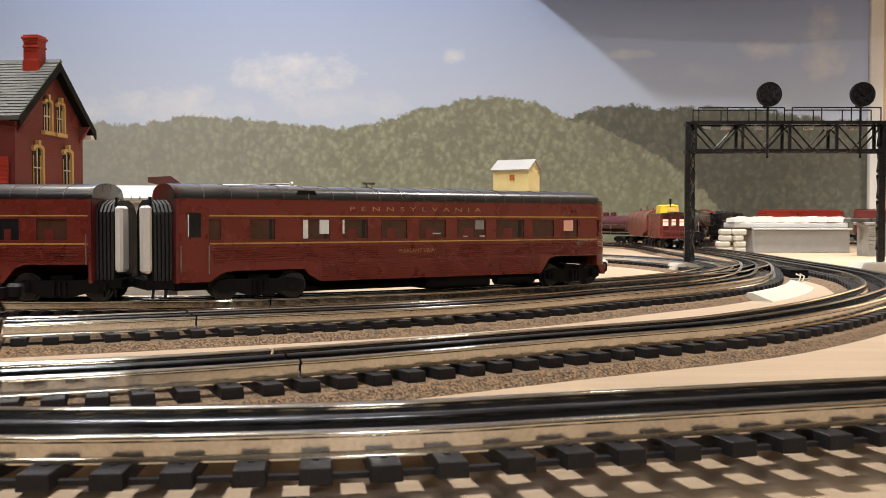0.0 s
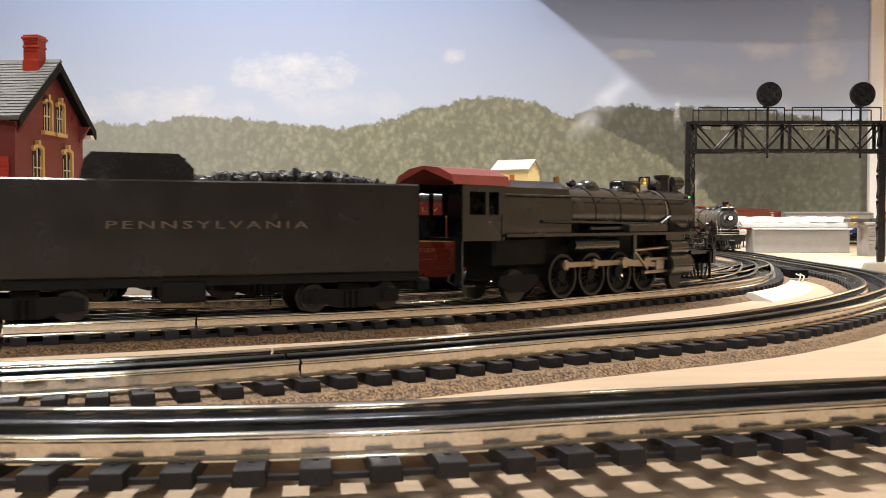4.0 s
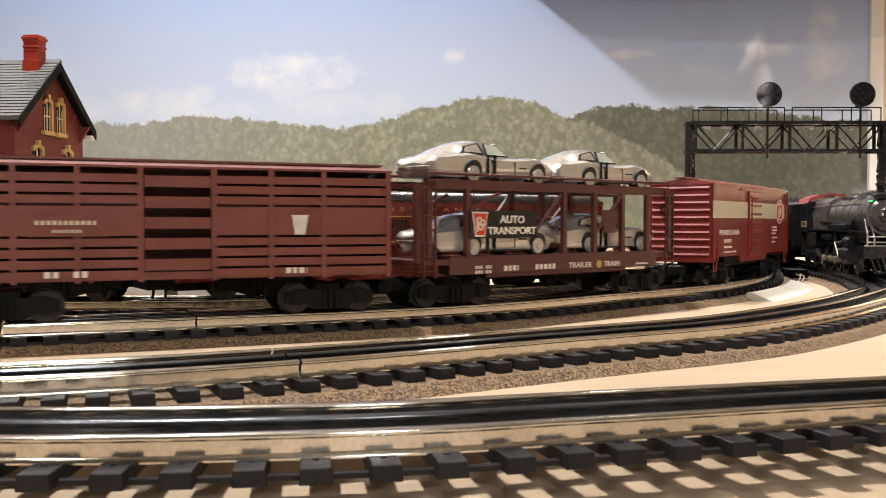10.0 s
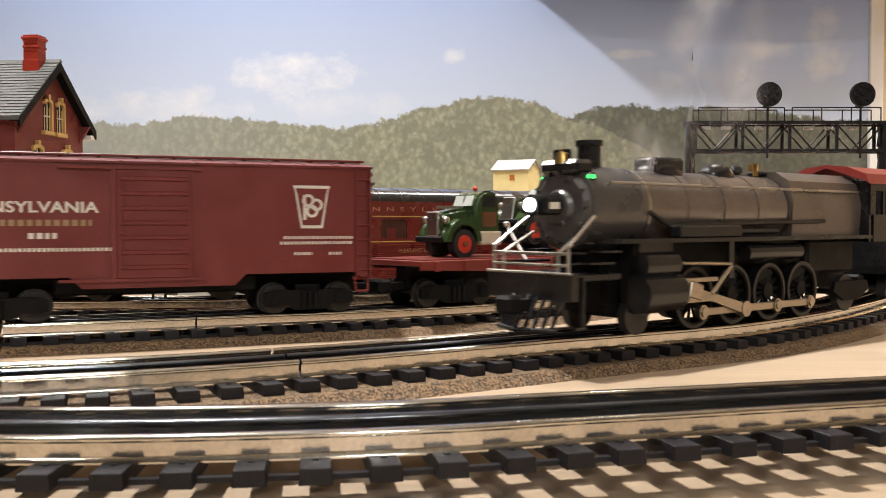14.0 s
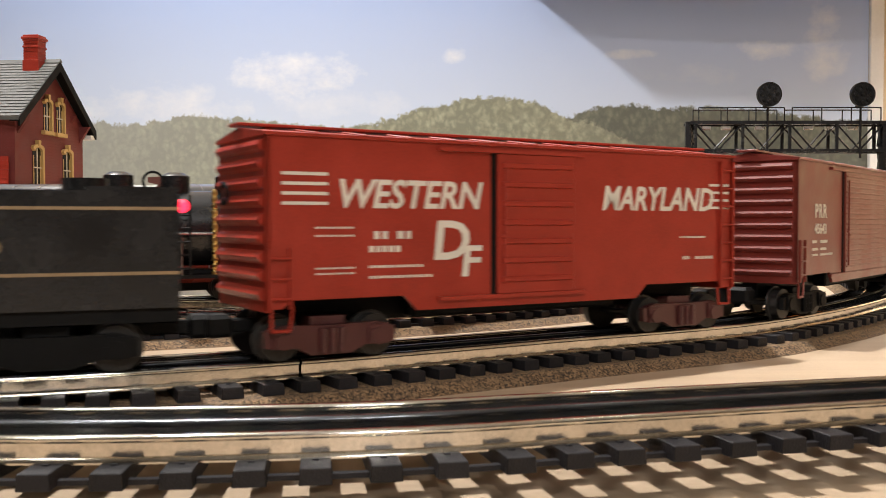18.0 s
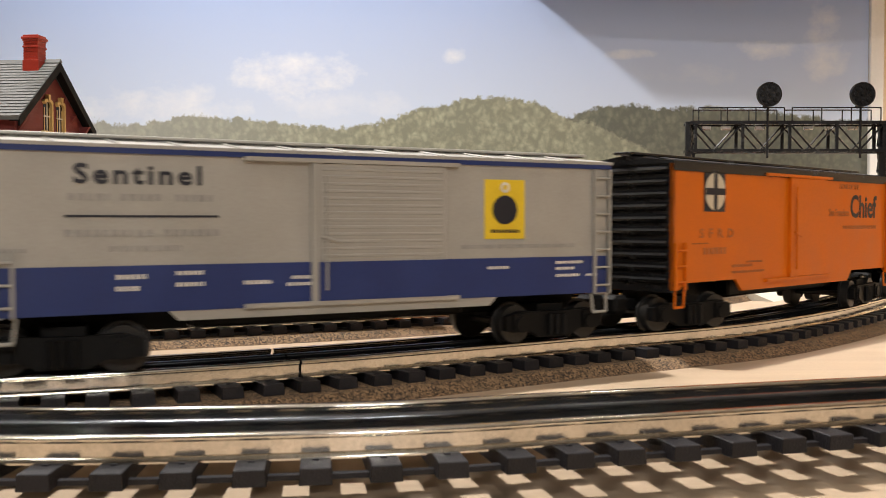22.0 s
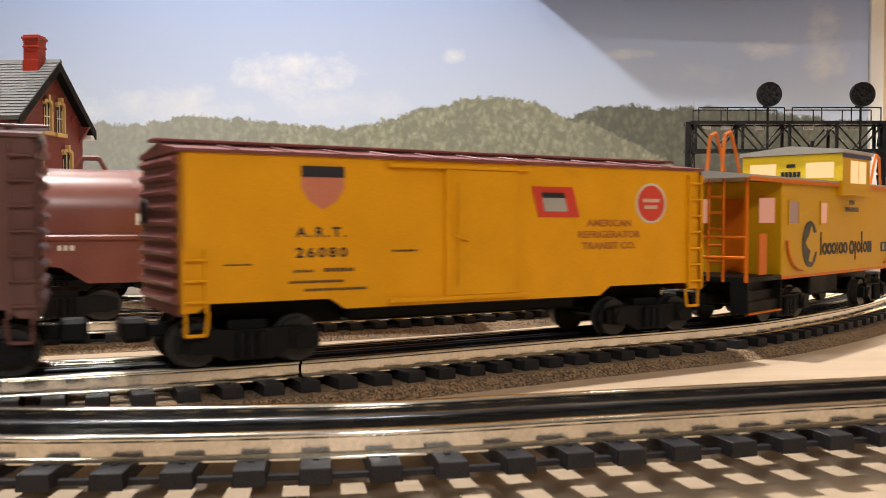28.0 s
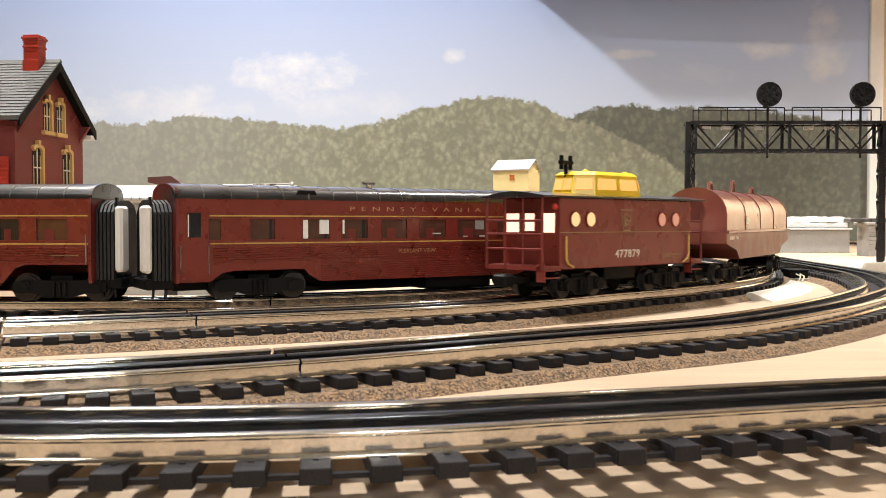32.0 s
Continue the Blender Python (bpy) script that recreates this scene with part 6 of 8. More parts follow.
def passenger_car(label, length, lettering=True, round_end=True):
    """A streamlined coach; windows cut as recessed panes, fluted lower side."""
    t = thing("passenger_car", label, "train car", "passenger cars")
    half, w, z0, eave = length / 2, 26.5, 12.0, 68.6
    xr = half - (16 if round_end else 0)
    win = COACH_WINDOWS if lettering else PLAIN_WINDOWS
    zs = (40.0, 53.4)
    # side: bands below and above the windows, piers between them
    sd = bmesh.new()
    box(sd, -half, xr, -w, -w + 1.5, zs[1], eave)
    box(sd, -half, xr, -w, -w + 1.5, 36.5, zs[0])
    edge = -half
    for c, wd in sorted(win):
        box(sd, edge, c - wd / 2, -w, -w + 1.5, zs[0], zs[1])
        edge = c + wd / 2
    box(sd, edge, xr, -w, -w + 1.5, zs[0], zs[1])
    part("side", sd, "tuscan_shine", t)
    part("side", B(-half, xr, w - 1.5, w, z0, eave), "tuscan_shine", t)
    lo = 11.0 if lettering else z0
    skirt = prism(bmesh.new(), [(-half, 36.5), (xr, 36.5), (xr, 24), (xr - 44, 24), (xr - 50, 22), (xr - 58, lo), (-half + 100, lo), (-half + 92, 15), (-half + 88, 19.5), (-half + 38, 19.5), (-half + 30, 18), (-half + 22, 12.6), (-half, 12.6)], -w, -w + 1.5, axis="y")
    part("skirt", skirt, "tuscan_shine", t)
    for i in range(7):
        z = 25.8 + i * 1.5
        part("flute", R((-half + 24, -w - 0.05, z), (xr, -w - 0.05, z), 0.55, 6), "tuscan_shine", t)
    for i in range(9):
        z = 11.0 + i * 1.55
        part("flute", R((-half + 101, -w - 0.05, z), (xr - 59, -w - 0.05, z), 0.45, 6), "tuscan_shine", t)
    for z in (37.0, 55.2):
        part("pinstripe", B(-half + 22, xr if round_end else half - 2, -w - 0.22, -w, z, z + 0.9), "gold", t)
    # glass, and what shows through it: the bright shed as white strips, seats, a table lamp
    for i, (c, wd) in enumerate(win):
        wn = new("window")
        wn.parent = t
        part("pane", B(c - wd / 2, c + wd / 2, -w + 1.0, -w + 1.3, *zs), "window_dark" if not lettering and i in (9,) else "coach_window", wn)
        fr = box(box(box(box(bmesh.new(), c - wd / 2 - 0.6, c + wd / 2 + 0.6, -w - 0.25, -w + 0.4, zs[0] - 0.6, zs[0]), c - wd / 2 - 0.6, c + wd / 2 + 0.6, -w - 0.25, -w + 0.4, zs[1], zs[1] + 0.6), c - wd / 2 - 0.6, c - wd / 2, -w - 0.25, -w + 0.4, *zs), c + wd / 2, c + wd / 2 + 0.6, -w - 0.25, -w + 0.4, *zs)
        part("frame", fr, "tuscan", wn)
        if i in (1, 2, 3, 7):
            part("curtain", B(c + wd * 0.3, c + wd * 0.42, -w + 0.7, -w + 0.95, *zs), "window_dark", wn)
        if i in (3, 4, 5, 6, 7) or not lettering:
            part("seat_back", B(c - wd * 0.28, c + wd * 0.06, -w + 0.7, -w + 0.95, zs[0], zs[0] + 7), "tuscan", wn)
    if lettering:
        # white strips colour in the bright shed seen through these windows
        for a, b, lo_, hi in ((-96, -92, 40.2, 53.2), (-83.4, -76.2, 43.4, 53.2), (-66, -64.4, 43.4, 53.2)):
            part("blind", B(a, b, -w + 0.35, -w + 0.9, lo_, hi), "blind", t, "white strip standing in for the bright shed seen through")
        for a, b, lo_, hi in ((46, 54, 46, 53), (8, 15, 42.6, 43.6), (35, 39, 40.4, 41.2), (50, 54.8, 40.2, 41.4), (132.5, 142, 44.5, 53)):
            part("table_top", B(a, b, -w + 0.5, -w + 0.95, lo_, hi), "diaphragm" if hi < 50 else "pink_window" if a > 100 else "stone", t)
    # vestibule door, grab irons
    sides = (-1,) if round_end else (-1, 1)
    for sg in sides:
        x = sg * (half - 12)
        if lettering:
            d = part("door", B(x - 8.6, x + 8.6, -w - 0.45, -w, 14, 36.6), "tuscan_shine", t)
            part("door_window", B(x - 4.6, x + 4.2, -w - 0.35, -w + 0.2, 41.6, 57.6), "window_dark", d)
            part("door_blind", B(x - 4.4, x - 3.7, -w - 0.5, -w + 0.1, 41.8, 56.4), "blind", d)
        else:
            handrail(t, [(x - 14, -w - 1.4, 30), (x + 4, -w - 1.4, 30)], 0.45, "steel", "grab_iron")
        for dx in ((-9.2, 9.0) if lettering else (9.0,)):
            part("grab_iron", R((x + dx, -w - 1.4, 18 if lettering else 24), (x + dx, -w - 1.4, 36.4 if lettering else 44), 0.45, 6), "steel", t)
    # roof
    n = 14
    arc = [(-w - 0.4, eave - 2), (-w - 0.4, eave)] + [(-w * math.cos(math.pi * i / n) * 0.99, eave + 8.4 * math.sin(math.pi * i / n) ** 0.75) for i in range(1, n)] + [(w + 0.4, eave), (w + 0.4, eave - 2)]
    part("roof", prism(bmesh.new(), arc, -half - 1, xr), "roof_black", t, smooth=True)
    k = int(length / 17.5)
    for i in range(1, k):
        x = -half + length * i / k
        if x < xr - 8:
            part("roof_seam", prism(bmesh.new(), [(a * 1.008, c + 0.25) for a, c in arc], x - 0.35, x + 0.35), "graphite", t)
    for x in (-half + 44, -half + 96):
        part("roof_vent", box(bmesh.new(), x - 8, x + 8, -19, -12, eave + 4, eave + 6.8, bevel=1), "roof_black", t)
    part("roof_vent", prism(bmesh.new(), [(-half + 82, eave + 1.2), (-half + 98, eave + 1.2), (-half + 96, eave + 4.6), (-half + 84, eave + 4.6)], -w + 0.4, -w + 4, axis="y"), "matt_black", t, "black roof hatch")
    part("roof_antenna", rod(rod(rod(bmesh.new(), (-half + 150, 0, eave + 7), (-half + 150, 0, eave + 12), 1.4), (-half + 146, 0, eave + 12), (-half + 156, 0, eave + 12), 1.1), (-half + 154, 0, eave + 7), (-half + 154, 0, eave + 12), 0.8), "steel", t)
    if round_end:
        # rounded observation end, in rings
        def end(z0_, z1_, grow, material, name):
            bm = bmesh.new()
            prism(bm, [(xr, -w - grow), (xr + 6, -w - grow + 1), (xr + 11, -w + 5 - grow), (xr + 14.5 + grow, -w + 12), (xr + 16 + grow, -9), (xr + 16 + grow, 9), (xr + 14.5 + grow, w - 12), (xr + 11, w - 5 + grow), (xr + 6, w + grow - 1), (xr, w + grow)], z0_, z1_, axis="z")
            return part(name, bm, material, t, smooth=True)
        end(16, zs[0], 0, "tuscan_shine", "rounded_end")
        end(zs[0], zs[1], -0.8, "coach_window", "end_window")
        end(zs[1], eave - 1, 0, "tuscan_shine", "rounded_end")
        end(eave - 2.5, eave + 0.2, 0.4, "roof_black", "end_roof")
        dome = bmesh.new()
        ball(dome, xr - 1, 0, eave - 0.5, 1, 16.5, w, 8.6, 24)
        part("roof_end", dome, "roof_black", t, smooth=True)
        for y0, y1 in ((-w - 0.05, -w + 2.5), (-13, -9)):
            part("end_post", B(xr + (2 if y0 < -20 else 12), xr + (5 if y0 < -20 else 16.5), y0, y1, *zs), "tuscan_shine", t)
        part("marker_lamp", ball(bmesh.new(), xr - 26, -w - 0.8, 60.5, 1.1), "tuscan", t)
        part("marker_lamp", ball(bmesh.new(), xr - 22.6, -w - 0.8, 60.8, 1.1), "tuscan", t)
        for i in range(8):
            z = 25.5 + i * 1.6
            part("flute", R((xr - 22, -w - 0.2, z), (xr + 6, -w + 0.8, z), 0.5, 6), "steel" if i > 3 else "tuscan_shine", t)
        part("skirt_tip", prism(bmesh.new(), [(xr + 6, 16), (xr + 16, 16), (xr + 14, 8), (xr + 10, 8)], -w + 6, -w + 9, axis="y"), "tuscan_shine", t)
    else:
        part("end_wall", prism(bmesh.new(), arc[1:-1] + [(w, z0), (-w, z0)], half - 2, half), "tuscan", t)
        part("roof_rim", prism(bmesh.new(), [(a * 1.01, c + 0.4) for a, c in arc], half - 0.6, half + 1.2), "roof_black", t)
    part("end_wall", prism(bmesh.new(), arc[1:-1] + [(w, z0), (-w, z0)], -half, -half + 2), "tuscan", t)
    # vestibule bellows: black rubber folds, a hook on the last one, then a block of white packing foam
    for sg in sides:
        for i in range(5):
            x = sg * (half + 1.6 + i * 2.5)
            part("bellows_fold", prism(bmesh.new(), [(-21, 14), (21, 14), (21, 58), (17, 63), (8, 66), (-8, 66), (-17, 63), (-21, 58)], x - 0.8, x + 0.8), "rubber", t)
            x += sg * 1.25
            part("bellows_web", prism(bmesh.new(), [(-19, 15), (19, 15), (19, 57), (15, 61), (-15, 61), (-19, 57)], x - 0.5, x + 0.5), "matt_black", t)
        x = sg * (half + 13.6)
        part("bellows_hook", prism(bmesh.new(), [(x - 1.4, 62), (x + 1.4, 62), (x + 0.5, 65), (x + 0.7, 67.5), (x - 0.7, 67.5), (x - 0.5, 65)], -19, -16, axis="y"), "matt_black", t)
        x = sg * (half + 16.6)
        part("foam_block", B(x - 2.6, x + 2.6, -24, -11, 19, 62, bevel=1.6), "foam", t, "white foam block wedged between the coaches")
        part("buffer_plate", B(min(sg * half, sg * (half + 17)), max(sg * half, sg * (half + 17)), -20, 20, 8, 15, bevel=0.8), "matt_black", t)
        for dx in (4, 12):
            part("hose", R((sg * (half + dx), -18, 8), (sg * (half + dx + 1), -19, 2.5), 0.9, 6), "matt_black", t)
    part("underframe", box(box(box(bmesh.new(), -half + 4, xr, -6, 6, 6, z0 + 2), 6, 64, -21, 6, 1.5, z0 + 1, bevel=1.5), -half + 92, -half + 190, -14, -9, 3, 7, bevel=1), "matt_black", t)
    part("air_tank", R((70, -18, 7), (106, -18, 7), 4.6, 14), "matt_black", t, smooth=True)
    if lettering:
        text("PENNSYLVANIA", 3.1, -5, 59.4, -w - 0.05, "faded_letter", t, wide=2.0, space=2.0, bold=0)
        text("PLEASANT VIEW", 3.0, -6, 29.2, -w - 0.6, "faded_letter", t, wide=1.0, bold=0)
    for u in (-half + 62, xr - 24):
        truck(t, u, "matt_black", 8.5, 46)
    couplers(t, half + (6 if not round_end else 0))
    t["pivot"] = half - 55
    return t


# ---- the trains ----
# eastbound freight on the loop: (thing, place along the loop in mm at 7.0 s)
FREIGHT, HAUL = [], []
loco_a, drivers_a, rods_a = steam_loco("black steam locomotive with a red cab roof and top headlight", "green_black")
FREIGHT.append((loco_a, 790))
FREIGHT.append((tender("glossy black coal tender with a raised bunker, faint gold lettering", "tender", "PENNSYLVANIA", "flat"), 499))
b1 = boxcar("red boxcar with a grey-cream band and keystone emblem", 234, "boxred", door=(-18, 20))
panel(b1, -117, 117, 55, 69, -26.5, "cream", "band", 0.3)
panel(b1, -18, 20, 55, 69, -27.9, "cream", "band", 0.4)
disc(b1, 87, 62, 11.0, -26.9, "redwheel")
disc(b1, 87, 62, 11.9, -26.9, "white", inner=10.9, depth=0.5)
keystone(b1, 87, 61.5, 16, -27.2, "redwheel", "white")
text("PENNSYLVANIA", 4.2, -73, 41.0, -26.6, "white", b1, wide=1.3)
bars([(-88, -68, 34.5, 3.0), (-88, -66, 30, 1.6), (-88, -54, 26, 1.4), (62, 80, 46, 1.6), (62, 80, 43, 1.6), (62, 76, 40, 1.6), (62, 82, 36, 1.4), (62, 74, 32, 1.4)], -26.5, "white", b1)
FREIGHT.append((b1, 225))
auto = auto_carrier()
FREIGHT.append((auto, -61))
FREIGHT.append((stock_car(), -316))
flat = flat_car(True)
FREIGHT.append((flat, -596))
b2 = boxcar("tuscan-red boxcar with a large white keystone emblem", 234, "tuscan", door=(-22, 16))
keystone(b2, 82, 60, 24, -26.6, "tuscan", "white")
text("PENNSYLVANIA", 5.4, -65, 56.5, -26.6, "white", b2, wide=1.25)
bars([(-84, -34, 49.5, 3.2)], -26.5, "dull_gold", b2)
bars([(-64, -50, 43, 3), (-90, -24, 36.5, 1.8), (66, 106, 42, 1.6), (64, 106, 39, 1.6), (72, 82, 33, 1.6), (92, 100, 33, 1.6)], -26.5, "white", b2)
FREIGHT.append((b2, -861))
# low cars that the near train mostly hides
f2 = flat_car()
tagged(f2, "oxide-red flat car carrying a grey tarpaulined load")
FREIGHT.append((f2, -1132))
FREIGHT.append((tank_car("glossy black tank car with a gold tie-down chain", "black", chain=True), -1386))
f3 = flat_car()
tagged(f3, "oxide-red flat car with an empty plank deck")
FREIGHT.append((f3, -1648))
f4 = flat_car()
tagged(f4, "oxide-red flat car carrying a teal toy car")
FREIGHT.append((f4, -1905))
f5 = flat_car()
tagged(f5, "oxide-red flat car between two loaded wagons")
FREIGHT.append((f5, -2160))
FREIGHT.append((tank_car("brown and black three-dome tank car", "maroon"), -2415))
FREIGHT.append((coil_car(), -2690))
FREIGHT.append((caboose_red(), -2940))

# westbound freight on the main track: places at 20.0 s, front of the train first
loco_b, drivers_b, rods_b = steam_loco("black steam locomotive with graphite smokebox and centred headlight", "black", True)
HAUL.append((loco_b, 2248, False))
HAUL.append((tender("black coal tender with two gold stripes and gold lettering", "black", "WESTERN MARYLAND", "stepped"), 1952, False))
w1 = boxcar("bright red boxcar with slanted white lettering", 238, "wmred", eave=82.5, door=(-20, 20), truck_mat="maroon", ribs=9, gap_shade="matt_black", inset=28)
for i in range(4):
    panel(w1, -113, -95, 68.5 - 3.6 * i, 69.7 - 3.6 * i, -26.5, "white", "speed_line")
    panel(w1, 103, 116, 68.5 - 3.6 * i, 69.7 - 3.6 * i, -26.5, "white", "speed_line")
text("WESTERN", 10.5, -60, 57, -26.6, "white", w1, shear=0.22, wide=0.95)
text("MARYLAND", 10.5, 70.5, 57, -26.6, "white", w1, shear=0.22, wide=0.86)
text("D", 15, -42, 37, -26.6, "white", w1, shear=0.1, wide=1.1)
text("F", 12, -33, 30, -26.7, "white", w1, shear=0.1, wide=1.2)
bars([(-76, -70, 45, 3), (-66, -60, 45, 3), (-78, -64, 40, 2.4), (-78, -54, 34, 1), (-78, -50, 30, 1), (-100, -84, 49, 0.7), (-100, -84, 46, 0.7), (-100, -84, 34, 0.7), (-100, -84, 32, 0.7), (84, 100, 44, 0.8), (86, 90, 34, 1.4), (94, 106, 34, 1.4)], -26.5, "white", w1)
HAUL.append((w1, 1697, True))
w2 = boxcar("brown double-door boxcar with yellow block lettering", 306, "oxide", eave=84, door=(-72, 22), door_style="fine", gap_shade="matt_black", inset=28)
text("PRR", 7.5, -115, 54, -26.6, "white", w2, wide=1.0, space=1.2)
text("45643", 5.4, -115, 45.2, -26.6, "white", w2, wide=1.1)
bars([(-129, -121, 40, 1.6), (-115, -103, 40, 1.6), (-129, -119, 36, 1.4), (-115, -105, 36, 1.4), (-129, -119, 33, 1.2), (-115, -93, 33, 1.2), (101, 121, 48, 1.2), (101, 105, 44, 1.2), (116, 121, 44, 1.2), (101, 105, 40, 1.2), (116, 121, 40, 1.2), (101, 121, 36, 1.2)], -26.5, "white", w2)
text("CUSHIONED", 6.2, 47, 59, -28.6, "gold", w2, wide=0.98, bold=1.8)
text("CAR", 6.2, 47, 51, -26.9, "gold", w2, wide=0.98, bold=1.8)
keystone(w2, 109.5, 69, 22, -26.6, "oxide", "white")
HAUL.append((w2, 1381, True))
w3 = boxcar("silver boxcar with a royal blue lower band", 250, "silver", eave=76.5, door=(-12, 42), door_style="fine", inset=28)
panel(w3, -124, 123, 20.5, 36.6, -26.5, "blue", "blue_band", 0.3)
panel(w3, -12, 42, 22, 36.6, -28.3, "blue", "blue_band", 0.3)
panel(w3, -125, 125, 74.6, 76.5, -27.0, "blue", "blue_band", 0.3)
text("Sentinel", 6.4, -76, 64.5, -26.6, "ink", w3, wide=1.15, space=1.25, bold=1.4)
bars([(-99, -86, 58.6, 2.4), (-82, -68, 58.6, 2.4), (-64, -51, 58.6, 2.4), (-100, -72, 46.5, 2.4), (-68, -49, 46.5, 2.4), (-86, -62, 41.4, 2), (-124, -112, 41.4, 1.4), (50, 106, 40.6, 1.6)], -26.5, "stone", w3)
panel(w3, -100, -49, 53, 53.8, -26.5, "ink")
panel(w3, 60.5, 80, 44.5, 69, -26.5, "lemon", "yellow_panel")
disc(w3, 70.2, 56.5, 6, -26.8, "ink")
disc(w3, 70.2, 65.8, 2.2, -26.8, "white", inner=1.2)
bars([(63.5, 77, 47, 1.4)], -26.8, "ink", w3)
bars([(-84, -74, 32, 1.6), (-84, -76, 28, 1.6), (-64, -54, 33, 1.4), (-64, -54, 29, 1.4), (-40, -30, 29, 1.4), (-22, -10, 30.5, 1.2), (-24, -8, 28, 1.2), (62, 72, 32, 1.2), (96, 110, 33.6, 1.2), (96, 106, 31, 1.2), (96, 108, 28, 1.2), (112, 118, 28, 1)], -26.8, "white", w3)
HAUL.append((w3, 1072, True))
w4 = boxcar("orange refrigerator car with black roof and ends", 244, "orange", roof="black", ends="black", eave=78.5, door=(-10, 30), door_style="plug", door_mat="orange", inset=28)
panel(w4, -96, -77, 56.5, 76, -26.5, "ink", "emblem_panel")
disc(w4, -86.5, 66.2, 9.0, -26.8, "cream")
part("emblem_bar", box(box(bmesh.new(), -88, -85, -27.4, -26.9, 57.4, 75), -95.3, -77.7, -27.5, -26.9, 64.6, 67.8), "ink", w4)
text("SFRD", 4.4, -84, 44, -26.5, "brown_ink", w4, wide=1.3, space=2.0)
bars([(-96, -76, 36, 3.2), (-70, -50, 29, 1.4), (-70, -38, 26, 1.2), (54, 100, 47.5, 2), (-56, -40, 31, 1.0), (-106, -92, 41, 0.6), (-2, 18, 40, 0.7), (0, 12, 32, 0.7)], -26.5, "brown_ink", w4)
text("HOME OF THE", 2.8, 62, 71, -26.5, "brown_ink", w4, wide=1.0)
text("San Francisco", 4.2, 49, 55, -26.5, "brown_ink", w4, wide=0.8)
text("Chief", 13.0, 81.5, 54.5, -26.5, "ink", w4, wide=0.9)
panel(w4, -122, 122, 75.2, 78.5, -26.7, "black", "roof_edge", 0.6)
HAUL.append((w4, 798, True))
w5 = boxcar("yellow boxcar with a dark plug door and black ends", 240, "yellow", roof="silver", ends="black", eave=77, door=(-24, 22), door_style="plug", door_mat="ink", inset=28)
for words, u, z, a, b in (("Insulated", -92, 67.6, -110, -62), ("Cushion", -84, 58.6, -98, -58), ("Underframe", -62, 51.0, -82, -30)):
    text(words, 4.0, u, z, -26.5, "brown_ink", w5, wide=1.7, bold=0)
    panel(w5, a, b, z - 1.0, z - 0.5, -26.5, "brown_ink", "underline")
bars([(-96, -76, 45, 3), (-96, -78, 40, 1.2), (-42, -32, 42, 3.5), (-96, -72, 32, 0.9), (-96, -72, 30, 0.9), (94, 98, 36, 1), (104, 108, 36, 1)], -26.5, "brown_ink", w5)
cm = ring(bmesh.new(), 79, 65, -26.9, -26.5, 6, 3.4, 22)
bmesh.ops.delete(cm, geom=[v for v in cm.verts if v.co.x > 82], context="VERTS")
ring(cm, 84, 55, -26.9, -26.5, 6, 3.4, 22)
part("emblem", cm, "ink", w5)
bars([(69, 99, 46.5, 2.6)], -26.5, "ink", w5)
panel(w5, 69, 99, 50.5, 51, -26.5, "ink")
bars([(-8, 8, 48, 1.0), (-6, 6, 45, 1.0), (-4, 4, 42, 1.6), (-8, 10, 34, 0.8)], -28.0, "white", w5)
panel(w5, -2, 3, 51, 53, -27.9, "lemon", "door_mark")
HAUL.append((w5, 513, True))
w6 = boxcar("brown boxcar with a round yellow emblem", 244, "brown", eave=79, door=(-18, 26), door_style="plug", inset=28)
disc(w6, -74, 62, 12.5, -26.5, "gold")
disc(w6, -74, 62, 10.8, -26.8, "lemon")
disc(w6, -72, 62, 5, -27.1, "gold", inner=3)
part("emblem_mark", prism(bmesh.new(), [(-80, 56), (-74, 69), (-68, 56), (-74, 61)], -27.3, -27.0, axis="y"), "gold", w6)
text("NYC", 6.4, 66, 51, -26.6, "cream", w6, wide=1.3, space=1.9)
bars([(50, 82, 43, 4), (52, 62, 37, 2), (66, 78, 37, 2), (52, 62, 33, 2), (66, 76, 33, 2), (86, 96, 33, 1.2), (-98, -94, 41, 1.6), (-88, -74, 41, 1.6), (-98, -94, 36, 1.6), (-88, -80, 36, 1.6), (-98, -94, 31, 1.6), (-88, -72, 28, 1.2)], -26.5, "cream", w6)
panel(w6, 48, 84, 59, 59.7, -26.5, "cream")
panel(w6, 48, 84, 48.6, 49.3, -26.5, "cream")
HAUL.append((w6, 231, True))
w7 = boxcar("yellow refrigerator car with brown roof and ends", 247, "amber", roof="red_brown", ends="red_brown", eave=75.5, door=(-16, 16), door_style="plug", door_mat="amber", drop=1.0, inset=28)
sh = [(-79, 72), (-62, 72), (-62, 64), (-65, 59.5), (-70.5, 56), (-76, 59.5), (-79, 64)]
part("shield", prism(bmesh.new(), sh, -26.8, -26.5, axis="y"), "faded_red", w7)
part("shield_bar", B(-79, -62, -27.1, -26.7, 68, 72), "ink", w7)
text("A.R.T.", 3.6, -71, 46, -26.5, "ink", w7, wide=1.2, space=1.3)
text("26080", 3.6, -71, 38.5, -26.5, "ink", w7, wide=1.3, space=1.3)
bars([(-82, -74, 33, 1.0), (-70, -58, 33, 1.4), (-84, -62, 29, 1), (-78, -52, 26, 1), (-108, -98, 36, 0.6), (-42, -30, 40, 0.8), (-10, 4, 36.5, 0.8)], -26.5, "ink", w7)
for k, words in enumerate(("AMERICAN", "REFRIGERATOR", "TRANSIT CO.")):
    text(words, 3.0, 67, 49.6 - 5.0 * k, -26.5, "brown_ink", w7, wide=1.2)
